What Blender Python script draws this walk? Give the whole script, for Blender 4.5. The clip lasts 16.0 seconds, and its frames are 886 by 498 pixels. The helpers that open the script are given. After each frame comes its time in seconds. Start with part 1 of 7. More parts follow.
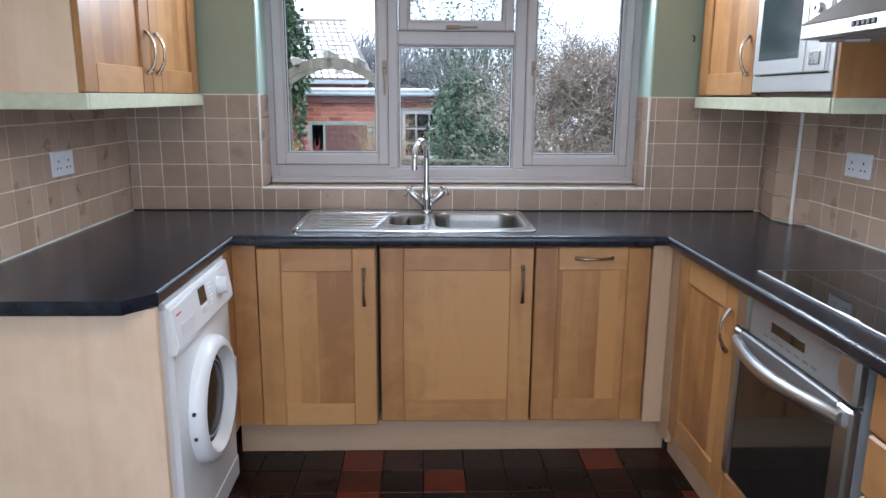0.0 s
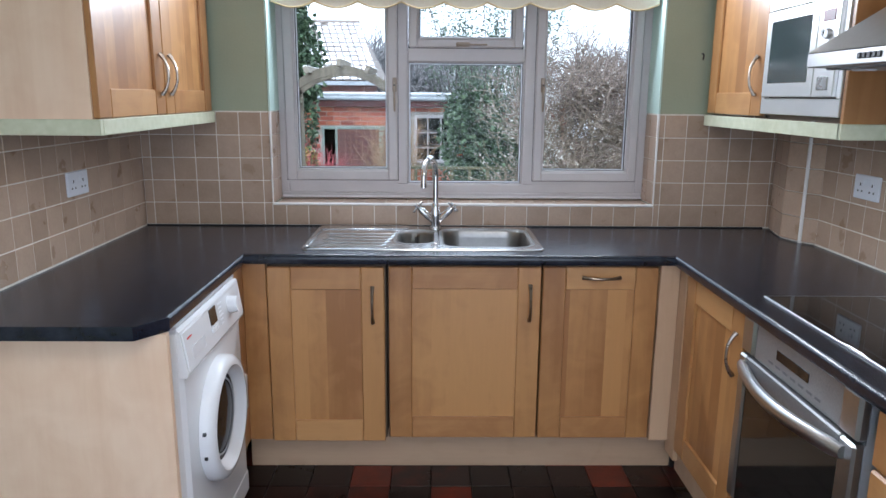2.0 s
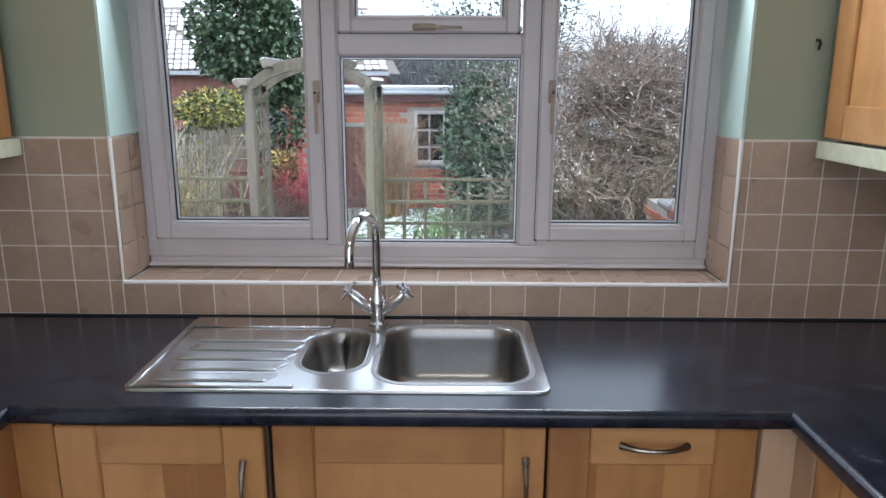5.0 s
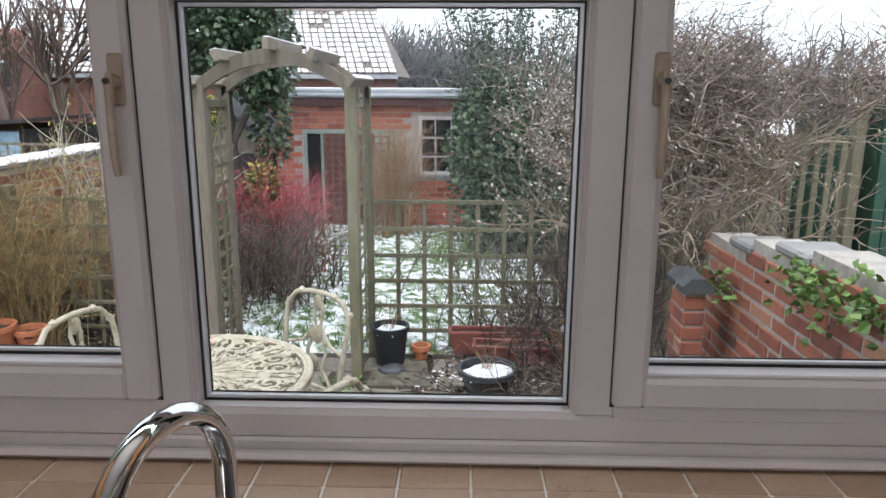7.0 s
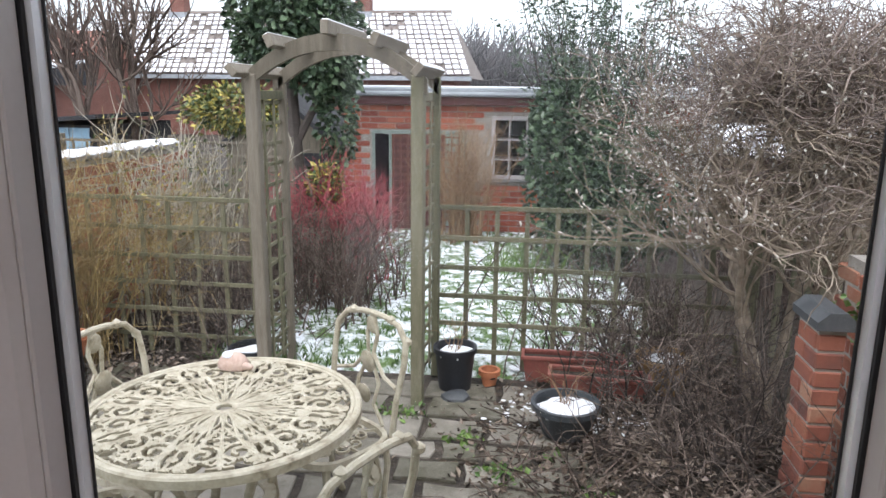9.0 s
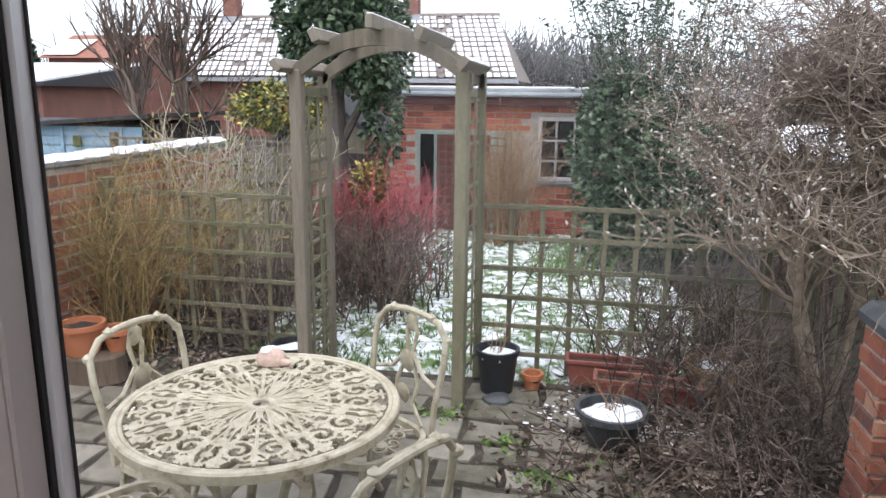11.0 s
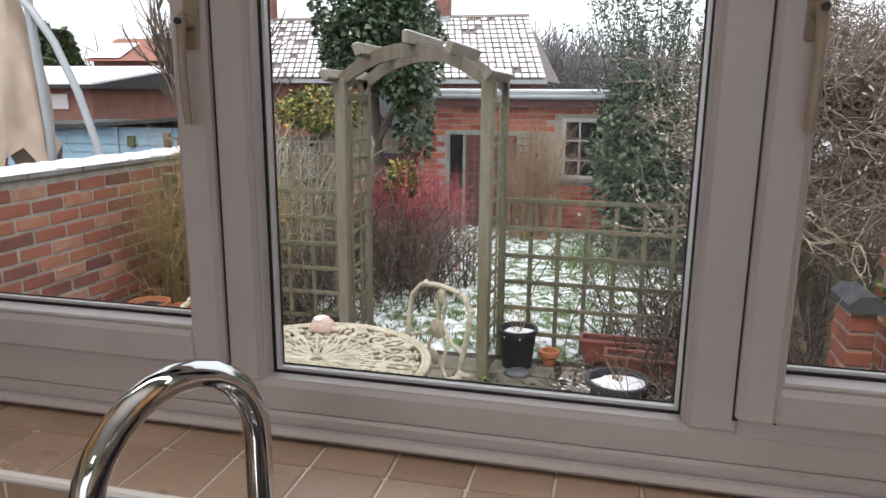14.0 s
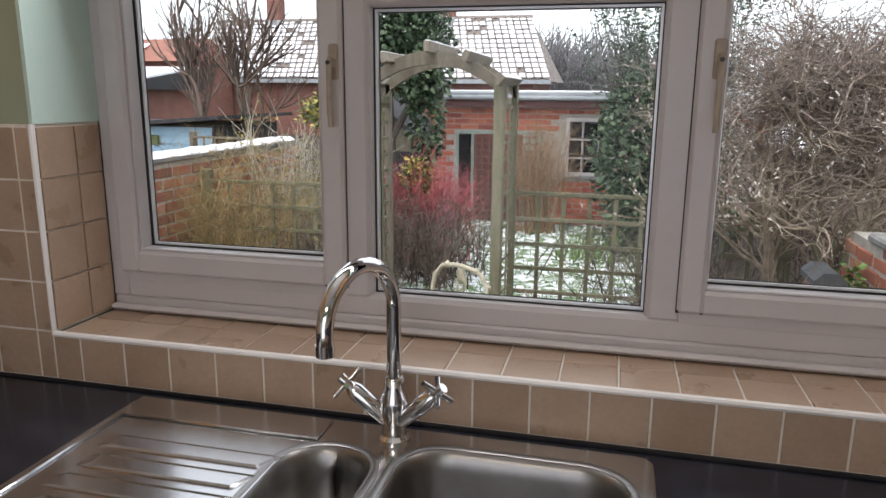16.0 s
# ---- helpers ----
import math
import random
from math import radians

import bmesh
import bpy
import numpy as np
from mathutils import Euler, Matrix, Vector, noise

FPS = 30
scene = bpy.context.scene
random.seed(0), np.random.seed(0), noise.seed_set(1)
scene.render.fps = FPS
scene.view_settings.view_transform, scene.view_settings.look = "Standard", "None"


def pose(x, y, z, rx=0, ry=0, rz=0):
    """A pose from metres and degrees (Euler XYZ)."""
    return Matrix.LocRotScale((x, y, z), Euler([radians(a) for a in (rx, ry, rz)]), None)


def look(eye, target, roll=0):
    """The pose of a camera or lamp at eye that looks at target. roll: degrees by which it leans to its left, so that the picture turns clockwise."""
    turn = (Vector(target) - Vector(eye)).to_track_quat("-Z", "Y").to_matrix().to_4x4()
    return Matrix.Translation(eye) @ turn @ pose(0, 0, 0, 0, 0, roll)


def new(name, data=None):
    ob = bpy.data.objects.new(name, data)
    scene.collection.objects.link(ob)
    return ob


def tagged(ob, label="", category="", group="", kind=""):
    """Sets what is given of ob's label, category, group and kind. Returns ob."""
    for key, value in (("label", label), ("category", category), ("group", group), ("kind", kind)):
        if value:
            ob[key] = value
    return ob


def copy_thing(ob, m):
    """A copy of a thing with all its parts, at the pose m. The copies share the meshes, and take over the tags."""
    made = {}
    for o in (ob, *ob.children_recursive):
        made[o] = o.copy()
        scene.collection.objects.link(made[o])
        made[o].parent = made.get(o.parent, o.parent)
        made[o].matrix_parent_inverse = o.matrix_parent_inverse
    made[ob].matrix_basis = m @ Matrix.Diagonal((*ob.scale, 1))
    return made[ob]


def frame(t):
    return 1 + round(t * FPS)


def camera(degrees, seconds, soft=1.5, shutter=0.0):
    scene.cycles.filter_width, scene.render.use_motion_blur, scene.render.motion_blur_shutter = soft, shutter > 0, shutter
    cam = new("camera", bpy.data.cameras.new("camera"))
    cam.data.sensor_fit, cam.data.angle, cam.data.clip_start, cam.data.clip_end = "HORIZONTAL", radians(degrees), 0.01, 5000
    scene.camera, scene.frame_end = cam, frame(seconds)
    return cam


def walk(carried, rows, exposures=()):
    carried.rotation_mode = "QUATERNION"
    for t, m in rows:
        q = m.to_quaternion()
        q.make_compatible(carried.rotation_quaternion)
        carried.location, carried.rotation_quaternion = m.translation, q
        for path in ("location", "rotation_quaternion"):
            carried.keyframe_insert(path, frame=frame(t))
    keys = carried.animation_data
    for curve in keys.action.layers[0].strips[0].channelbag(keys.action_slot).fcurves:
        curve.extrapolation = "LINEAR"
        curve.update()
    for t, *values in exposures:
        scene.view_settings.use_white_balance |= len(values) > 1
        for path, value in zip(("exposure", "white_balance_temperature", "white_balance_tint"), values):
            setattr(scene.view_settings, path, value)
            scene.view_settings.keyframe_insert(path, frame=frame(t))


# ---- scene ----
cam = camera(64.4, 16.0)
METRES, EYE, TILT, LEAN, TURN = 4.14, 1.404, 0.0, 0.0, -1.8
ROWS = [
    (0.0, 0.0, 0.0, 0.0, 0.09, -12.24, -0.4),
    (0.5, -0.0003, 0.0003, 0.0003, 0.35, -12.24, -0.42),
    (1.0, 0.0004, -0.0001, 0.006, 0.67, -12.27, -0.41),
    (1.5, 0.0025, -0.001, 0.0135, 0.89, -12.26, -0.43),
    (2.0, 0.0034, -0.0014, 0.0182, 1.1, -12.28, -0.45),
    (2.5, 0.0047, -0.0008, 0.022, 1.21, -12.28, -0.43),
    (3.0, 0.0148, 0.0205, 0.0237, 1.28, -12.63, -0.34),
    (3.5, 0.0329, 0.0776, 0.0239, 1.5, -12.79, -0.21),
    (4.0, 0.035, 0.142, 0.0297, 1.97, -12.89, -0.3),
    (4.5, 0.0301, 0.2109, 0.0363, 2.27, -12.96, -0.35),
    (5.0, 0.0431, 0.2932, 0.0351, 2.36, -13.17, -0.2),
    (7.5, 0.0447, 0.6186, 0.0206, 4.27, -12.65, -0.34),
    (8.0, 0.0399, 0.646, 0.0106, 7.39, -12.49, -0.56),
    (8.5, 0.0344, 0.6701, 0.0133, 8.62, -12.43, -0.62),
    (9.0, 0.0299, 0.7011, 0.011, 9.13, -12.55, -0.6),
    (9.5, 0.0296, 0.7176, 0.0075, 9.67, -12.5, -0.47),
    (10.0, 0.0285, 0.7198, 0.0035, 10.78, -12.35, -0.53),
    (12.5, 0.0363, 0.6941, 0.0002, 14.65, -12.17, -0.56),
    (13.0, 0.0442, 0.6469, 0.0063, 14.91, -11.93, -0.55),
    (13.5, 0.0522, 0.6116, 0.0103, 15.07, -12.11, -0.52),
    (14.0, 0.0592, 0.6052, 0.0099, 15.25, -12.35, -0.47),
    (14.5, 0.066, 0.5863, 0.0107, 15.45, -12.26, -0.51),
    (15.0, 0.0668, 0.5367, 0.0143, 15.5, -12.09, -0.52),
    (15.5, 0.0664, 0.5002, 0.0163, 15.51, -12.21, -0.55),
    (16.0, 0.0694, 0.4877, 0.0161, 15.5, -12.43, -0.47),
]
EXPOSURES = [(0.0, 0.68, 5450, 10), (3.0, 0.62, 5450, 10), (5.0, 0.45, 5650, 12), (7.5, 0.0, 6150, 15), (8.5, 0.06, 6150, 16), (9.0, 0.12, 6150, 16), (10.0, 0.08, 6100, 17), (12.5, -0.06, 6350, 17), (13.0, -0.12, 6350, 17), (14.0, -0.12, 6500, 16), (15.0, -0.08, 6450, 15), (16.0, 0.05, 6400, 15)]
walk(cam, [(t, pose(0, 0, EYE, TILT, LEAN, TURN) @ pose(METRES * x, METRES * y, METRES * z, 90 + pitch, roll, yaw)) for t, x, y, z, yaw, pitch, roll in ROWS],
     exposures=EXPOSURES)
SKY, REAR, LAMP, HEAD = 0.56, 2.2, 12.0, 16.5
XL, XR, YB, YR = -1.265, 1.545, 3.105, -0.62  # inner faces of the kitchen walls
# world, sun and large lights
world = bpy.data.worlds.new("overcast")
scene.world = world
world.use_nodes = True
wn = world.node_tree
sky = wn.nodes.new("ShaderNodeTexSky")
sky.sky_type, sky.sun_disc = "NISHITA", False
sky.sun_elevation, sky.sun_rotation = radians(62), radians(185)
sky.air_density, sky.dust_density, sky.ozone_density = 1.0, 8.0, 1.0
pale = wn.nodes.new("ShaderNodeHueSaturation")
pale.inputs["Saturation"].default_value = 0.3
wn.links.new(sky.outputs["Color"], pale.inputs["Color"])
cloud = wn.nodes.new("ShaderNodeMix")  # the cloud layer evens the sky out
cloud.data_type = "RGBA"
cloud.inputs[0].default_value = 0.8
cloud.inputs[7].default_value = (3.0, 3.1, 3.25, 1)
wn.links.new(pale.outputs["Color"], cloud.inputs[6])
wn.links.new(cloud.outputs[2], wn.nodes["Background"].inputs["Color"])
wn.nodes["Background"].inputs["Strength"].default_value = SKY

sun_data = bpy.data.lights.new("sun", "SUN")
sun_data.energy, sun_data.angle, sun_data.color = 0.5, radians(25), (1, 0.97, 0.93)
sun = new("sun", sun_data)
sun.matrix_world = look((1, 0, 12), (0, 6, 0))


def area(name, m, sx, sy, watts, colour):
    data = bpy.data.lights.new(name, "AREA")
    data.shape, data.size, data.size_y, data.energy, data.color = "RECTANGLE", sx, sy, watts, colour
    ob = new(name, data)
    ob.matrix_world = m
    return ob


# daylight of the glazed opening in the wall behind the walker
area("rear_daylight", look((0.15, YR + 0.03, 1.15), (0.15, 3, 1.15)), 2.3, 1.9, REAR, (1.0, 0.96, 0.97))
# strip lamp added out of view under the window head, boosting the sky light
area("window_fill_strip", look((0.148, 3.148, 1.95), (0.148, 1.0, 1.40)), 1.6, 0.09, HEAD, (1.0, 0.98, 0.95))
# the kitchen's ceiling light
area("ceiling_lamp", look((0.10, 0.45, 2.38), (0.10, 0.4501, 0)), 0.5, 0.5, LAMP, (1.0, 0.86, 0.70))


# ---- materials ----
def links(m):
    return m.node_tree.nodes, m.node_tree.links


def surface(name, stops, scale=6.0, stretch=(1, 1, 1), rough=0.5, metal=0.0, fine=90.0, bump=0.15, depth=0.002,
            rnd=0.0, source="object", coat=0.0, fine_mix=0.25, rough_var=0.1, spec=0.5, detail=5.0, fine_stretch=None):
    """A two-scale procedural surface: coarse tone from noise, fine grain with relief, a tone per piece."""
    m = bpy.data.materials.new(name)
    m.use_nodes = True
    n, l = links(m)
    b = n["Principled BSDF"]
    co = n.new("ShaderNodeTexCoord")
    add = n.new("ShaderNodeVectorMath")
    add.operation = "ADD"
    l.new(co.outputs["Object"], add.inputs[0])
    if source == "object":
        who = n.new("ShaderNodeObjectInfo")
        pick = who.outputs["Random"]
    else:
        who = n.new("ShaderNodeNewGeometry")
        pick = who.outputs["Random Per Island"]
    if rnd > 0:
        far = n.new("ShaderNodeMath")
        far.operation = "MULTIPLY"
        far.inputs[1].default_value = 37.0
        l.new(pick, far.inputs[0])
        l.new(far.outputs[0], add.inputs[1])
    mp = n.new("ShaderNodeMapping")
    mp.inputs["Scale"].default_value = stretch
    l.new(add.outputs[0], mp.inputs["Vector"])
    big = n.new("ShaderNodeTexNoise")
    big.inputs["Scale"].default_value, big.inputs["Detail"].default_value, big.inputs["Roughness"].default_value = scale, detail, 0.6
    l.new(mp.outputs[0], big.inputs["Vector"])
    mp2 = n.new("ShaderNodeMapping")
    mp2.inputs["Scale"].default_value = fine_stretch or stretch
    l.new(add.outputs[0], mp2.inputs["Vector"])
    small = n.new("ShaderNodeTexNoise")
    small.inputs["Scale"].default_value, small.inputs["Detail"].default_value = fine, 4.0
    l.new(mp2.outputs[0], small.inputs["Vector"])
    tone = big.outputs[0]
    if rnd > 0:
        mx = n.new("ShaderNodeMix")
        mx.inputs[0].default_value = rnd
        l.new(big.outputs[0], mx.inputs[2])
        l.new(pick, mx.inputs[3])
        tone = mx.outputs[0]
    ramp = n.new("ShaderNodeValToRGB")
    cr = ramp.color_ramp
    while len(cr.elements) < len(stops):
        cr.elements.new(0.5)
    for e, (p, c) in zip(cr.elements, stops):
        e.position, e.color = p, (*c, 1)
    l.new(tone, ramp.inputs[0])
    shade = n.new("ShaderNodeMix")
    shade.data_type, shade.blend_type = "RGBA", "OVERLAY"
    shade.inputs[0].default_value = fine_mix
    l.new(ramp.outputs[0], shade.inputs[6])
    l.new(small.outputs[0], shade.inputs[7])
    l.new(shade.outputs[2], b.inputs["Base Color"])
    rr = n.new("ShaderNodeMapRange")
    rr.inputs["To Min"].default_value, rr.inputs["To Max"].default_value = max(0.02, rough - rough_var), min(1, rough + rough_var)
    l.new(big.outputs[0], rr.inputs[0])
    l.new(rr.outputs[0], b.inputs["Roughness"])
    b.inputs["Metallic"].default_value = metal
    b.inputs["Specular IOR Level"].default_value = spec
    b.inputs["Coat Weight"].default_value = coat
    if bump > 0:
        bp = n.new("ShaderNodeBump")
        bp.inputs["Strength"].default_value, bp.inputs["Distance"].default_value = bump, depth
        l.new(small.outputs[0], bp.inputs["Height"])
        l.new(bp.outputs[0], b.inputs["Normal"])
    return m


def two(a, b):
    return [(0.3, a), (0.7, b)]


def maple(name, light, dark, along="z", stave=0.0, rough=0.38):
    """Varnished maple: long grain, soft figure, and where asked glued staves of uneven tone."""
    m = bpy.data.materials.new(name)
    m.use_nodes = True
    n, l = links(m)
    b = n["Principled BSDF"]
    co = n.new("ShaderNodeTexCoord")
    who = n.new("ShaderNodeObjectInfo")
    far = n.new("ShaderNodeMath")
    far.operation = "MULTIPLY"
    far.inputs[1].default_value = 23.0
    l.new(who.outputs["Random"], far.inputs[0])
    add = n.new("ShaderNodeVectorMath")
    add.operation = "ADD"
    l.new(co.outputs["Object"], add.inputs[0])
    l.new(far.outputs[0], add.inputs[1])
    vec = add.outputs[0]
    tone_add = None
    if stave > 0:
        sep = n.new("ShaderNodeSeparateXYZ")
        l.new(add.outputs[0], sep.inputs[0])
        plus = n.new("ShaderNodeMath")
        plus.operation = "ADD"
        l.new(sep.outputs[0], plus.inputs[0])
        l.new(sep.outputs[1], plus.inputs[1])
        div = n.new("ShaderNodeMath")
        div.operation = "DIVIDE"
        div.inputs[1].default_value = stave
        l.new(plus.outputs[0], div.inputs[0])
        fl = n.new("ShaderNodeMath")
        fl.operation = "FLOOR"
        l.new(div.outputs[0], fl.inputs[0])
        wn1 = n.new("ShaderNodeTexWhiteNoise")
        wn1.noise_dimensions = "1D"
        l.new(fl.outputs[0], wn1.inputs["W"])
        tone_add = wn1.outputs["Value"]
        up = n.new("ShaderNodeVectorMath")
        up.operation = "ADD"
        l.new(add.outputs[0], up.inputs[0])
        l.new(wn1.outputs["Color"], up.inputs[1])
        vec = up.outputs[0]
    squash = {"z": (9, 9, 0.8), "x": (0.8, 9, 9), "y": (9, 0.8, 9)}[along]
    mp = n.new("ShaderNodeMapping")
    mp.inputs["Scale"].default_value = squash
    l.new(vec, mp.inputs["Vector"])
    fig = n.new("ShaderNodeTexNoise")
    fig.inputs["Scale"].default_value, fig.inputs["Detail"].default_value, fig.inputs["Distortion"].default_value = 1.6, 6, 0.7
    l.new(mp.outputs[0], fig.inputs["Vector"])
    mp2 = n.new("ShaderNodeMapping")
    mp2.inputs["Scale"].default_value = tuple(1.6 * s if s > 1 else 1.5 * s for s in squash)
    l.new(vec, mp2.inputs["Vector"])
    grain = n.new("ShaderNodeTexNoise")
    grain.inputs["Scale"].default_value, grain.inputs["Detail"].default_value, grain.inputs["Distortion"].default_value = 6, 6, 0.5
    l.new(mp2.outputs[0], grain.inputs["Vector"])
    cloud = n.new("ShaderNodeTexNoise")
    cloud.inputs["Scale"].default_value, cloud.inputs["Detail"].default_value, cloud.inputs["Distortion"].default_value = 7, 5, 1.1
    l.new(vec, cloud.inputs["Vector"])
    mix1 = n.new("ShaderNodeMix")
    mix1.inputs[0].default_value = 0.5
    l.new(fig.outputs[0], mix1.inputs[2])
    l.new(cloud.outputs[0], mix1.inputs[3])
    fac = mix1.outputs[0]
    mix2 = n.new("ShaderNodeMix")
    mix2.inputs[0].default_value = 0.34 if tone_add else 0.25
    l.new(fac, mix2.inputs[2])
    l.new(tone_add or who.outputs["Random"], mix2.inputs[3])
    ramp = n.new("ShaderNodeValToRGB")
    ramp.color_ramp.elements[0].position, ramp.color_ramp.elements[0].color = 0.36, (*dark, 1)
    ramp.color_ramp.elements[1].position, ramp.color_ramp.elements[1].color = 0.60, (*light, 1)
    l.new(mix2.outputs[0], ramp.inputs[0])
    ov = n.new("ShaderNodeMix")
    ov.data_type, ov.blend_type = "RGBA", "OVERLAY"
    ov.inputs[0].default_value = 0.06
    l.new(ramp.outputs[0], ov.inputs[6])
    l.new(grain.outputs[0], ov.inputs[7])
    l.new(ov.outputs[2], b.inputs["Base Color"])
    b.inputs["Roughness"].default_value = rough
    b.inputs["Coat Weight"].default_value, b.inputs["Coat Roughness"].default_value = 0.25, 0.3
    bp = n.new("ShaderNodeBump")
    bp.inputs["Strength"].default_value, bp.inputs["Distance"].default_value = 0.06, 0.001
    l.new(grain.outputs[0], bp.inputs["Height"])
    l.new(bp.outputs[0], b.inputs["Normal"])
    return m


def plain(name, colour, rough=0.4, metal=0.0, emit=0.0):
    m = bpy.data.materials.new(name)
    m.use_nodes = True
    b = m.node_tree.nodes["Principled BSDF"]
    b.inputs["Base Color"].default_value = (*colour, 1)
    b.inputs["Roughness"].default_value, b.inputs["Metallic"].default_value = rough, metal
    if emit:
        b.inputs["Emission Color"].default_value, b.inputs["Emission Strength"].default_value = (*colour, 1), emit
    return m


def pane_glass(name, tint=(0.97, 0.99, 0.98)):
    m = bpy.data.materials.new(name)
    m.use_nodes = True
    n, l = links(m)
    n.remove(n["Principled BSDF"])
    out = n["Material Output"]
    tr, gl, fr, mx = (n.new(k) for k in ("ShaderNodeBsdfTransparent", "ShaderNodeBsdfGlossy", "ShaderNodeFresnel", "ShaderNodeMixShader"))
    tr.inputs["Color"].default_value = (*tint, 1)
    gl.inputs["Roughness"].default_value = 0.02
    fr.inputs["IOR"].default_value = 1.22
    l.new(fr.outputs[0], mx.inputs[0])
    l.new(tr.outputs[0], mx.inputs[1])
    l.new(gl.outputs[0], mx.inputs[2])
    l.new(mx.outputs[0], out.inputs["Surface"])
    return m


def snowy(name, base, snow_at=0.52, scale=3.0, soft=0.04, rough=0.9, fine=60.0):
    """Ground that shows through thin, patchy snow."""
    m = surface(name, base, scale=scale * 2.5, rough=rough, fine=fine, bump=0.6, depth=0.01)
    n, l = links(m)
    b = n["Principled BSDF"]
    src = b.inputs["Base Color"].links[0].from_socket
    co = n.new("ShaderNodeTexCoord")
    patch = n.new("ShaderNodeTexNoise")
    patch.inputs["Scale"].default_value, patch.inputs["Detail"].default_value, patch.inputs["Roughness"].default_value = scale, 8, 0.68
    l.new(co.outputs["Object"], patch.inputs["Vector"])
    edge = n.new("ShaderNodeMapRange")
    edge.inputs["From Min"].default_value, edge.inputs["From Max"].default_value = snow_at - soft, snow_at + soft
    l.new(patch.outputs[0], edge.inputs[0])
    mx = n.new("ShaderNodeMix")
    mx.data_type = "RGBA"
    l.new(edge.outputs[0], mx.inputs[0])
    l.new(src, mx.inputs[6])
    mx.inputs[7].default_value = (0.8, 0.83, 0.87, 1)
    l.new(mx.outputs[2], b.inputs["Base Color"])
    return m


M_door_v = maple("maple_stile", (0.46, 0.235, 0.083), (0.30, 0.132, 0.041), "z")
M_door_hx = maple("maple_rail_x", (0.52, 0.28, 0.108), (0.37, 0.172, 0.060), "x")
M_door_hy = maple("maple_rail_y", (0.52, 0.28, 0.108), (0.37, 0.172, 0.060), "y")
M_panel = maple("maple_panel", (0.51, 0.265, 0.096), (0.32, 0.142, 0.045), "z", stave=0.072)
M_pale = maple("pale_maple_board", (0.80, 0.60, 0.44), (0.70, 0.485, 0.33), "z", rough=0.45)
M_filler = maple("pale_filler_post", (0.56, 0.385, 0.245), (0.48, 0.31, 0.19), "z", rough=0.45)
# carcass coloured dark so that the gaps between doors read as shade
M_carcass = surface("gap_shade_carcass_board", two((0.10, 0.068, 0.042), (0.15, 0.10, 0.065)), scale=6, rough=0.6, fine=60, bump=0.03)
M_plinth = maple("plinth_board", (0.46, 0.32, 0.21), (0.37, 0.25, 0.155), "x", rough=0.45)
M_pelmet = surface("cream_green_pelmet", two((0.56, 0.58, 0.42), (0.62, 0.64, 0.48)), rough=0.4, fine=40, bump=0.03)
# dark mottled laminate; the skylight's blue cast is mixed into its colours
M_top = surface("sky_tinted_slate_laminate", [(0.3, (0.007, 0.009, 0.016)), (0.5, (0.013, 0.016, 0.027)), (0.68, (0.024, 0.029, 0.043)), (0.80, (0.075, 0.085, 0.11))], scale=18, rough=0.22, spec=0.5,
                fine=220, bump=0.05, depth=0.0006, rough_var=0.07, detail=8)
M_tile = surface("beige_wall_tile", two((0.36, 0.255, 0.18), (0.47, 0.345, 0.255)), scale=9, rough=0.3, fine=120, bump=0.03, depth=0.001, rnd=0.35, fine_mix=0.12)
M_grout = surface("pale_grout", two((0.70, 0.66, 0.60), (0.8, 0.76, 0.70)), scale=20, rough=0.8)
M_trim = plain("white_tile_trim", (0.8, 0.78, 0.76), 0.3)
M_paint = surface("sage_green_paint", two((0.315, 0.355, 0.255), (0.355, 0.395, 0.29)), scale=3, rough=0.75, fine=150, bump=0.08, depth=0.001, fine_mix=0.06)
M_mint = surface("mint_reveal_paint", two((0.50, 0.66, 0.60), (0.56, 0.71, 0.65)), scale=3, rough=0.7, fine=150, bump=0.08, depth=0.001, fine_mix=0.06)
M_white = surface("white_ceiling_paint", two((0.74, 0.73, 0.70), (0.8, 0.79, 0.76)), scale=2, rough=0.8, fine=150, bump=0.06, fine_mix=0.05)
# white plastic, its base greyed for the shade on the room side
M_upvc = surface("shade_greyed_upvc", two((0.48, 0.445, 0.445), (0.56, 0.525, 0.525)), scale=2.5, rough=0.32, fine=200, bump=0.02, depth=0.0004, fine_mix=0.05)
M_gasket = plain("black_rubber_gasket", (0.012, 0.012, 0.014), 0.5)
M_spacer = plain("silver_glazing_spacer", (0.78, 0.80, 0.84), 0.3, 0.2)
M_glass = pane_glass("window_glass")
# yellowed plastic, with the backlit handles' shade put into its brown base
M_handle_w = surface("shaded_yellowed_plastic", two((0.30, 0.235, 0.18), (0.38, 0.31, 0.245)), rough=0.35, fine=60, bump=0.02)
M_quarry = surface("quarry_tile", [(0.25, (0.010, 0.006, 0.005)), (0.58, (0.022, 0.009, 0.007)), (0.85, (0.19, 0.028, 0.012))], scale=7, rough=0.3, spec=0.25, fine=70, bump=0.1, depth=0.002, rnd=0.6)
M_floor_grout = surface("dark_floor_joint", two((0.010, 0.008, 0.007), (0.02, 0.016, 0.014)), scale=20, rough=0.9)
M_steel = surface("brushed_steel", two((0.50, 0.50, 0.51), (0.58, 0.58, 0.59)), scale=4, stretch=(1, 1, 1), rough=0.27, metal=1.0, fine=60, fine_stretch=(1, 14, 14), bump=0.05, depth=0.0004, rough_var=0.06, fine_mix=0.15)
M_sink = surface("sink_steel", two((0.50, 0.50, 0.51), (0.58, 0.58, 0.59)), scale=5, rough=0.2, metal=1.0, fine=60, fine_stretch=(1, 14, 14), bump=0.04, depth=0.0004, rough_var=0.08, fine_mix=0.15)
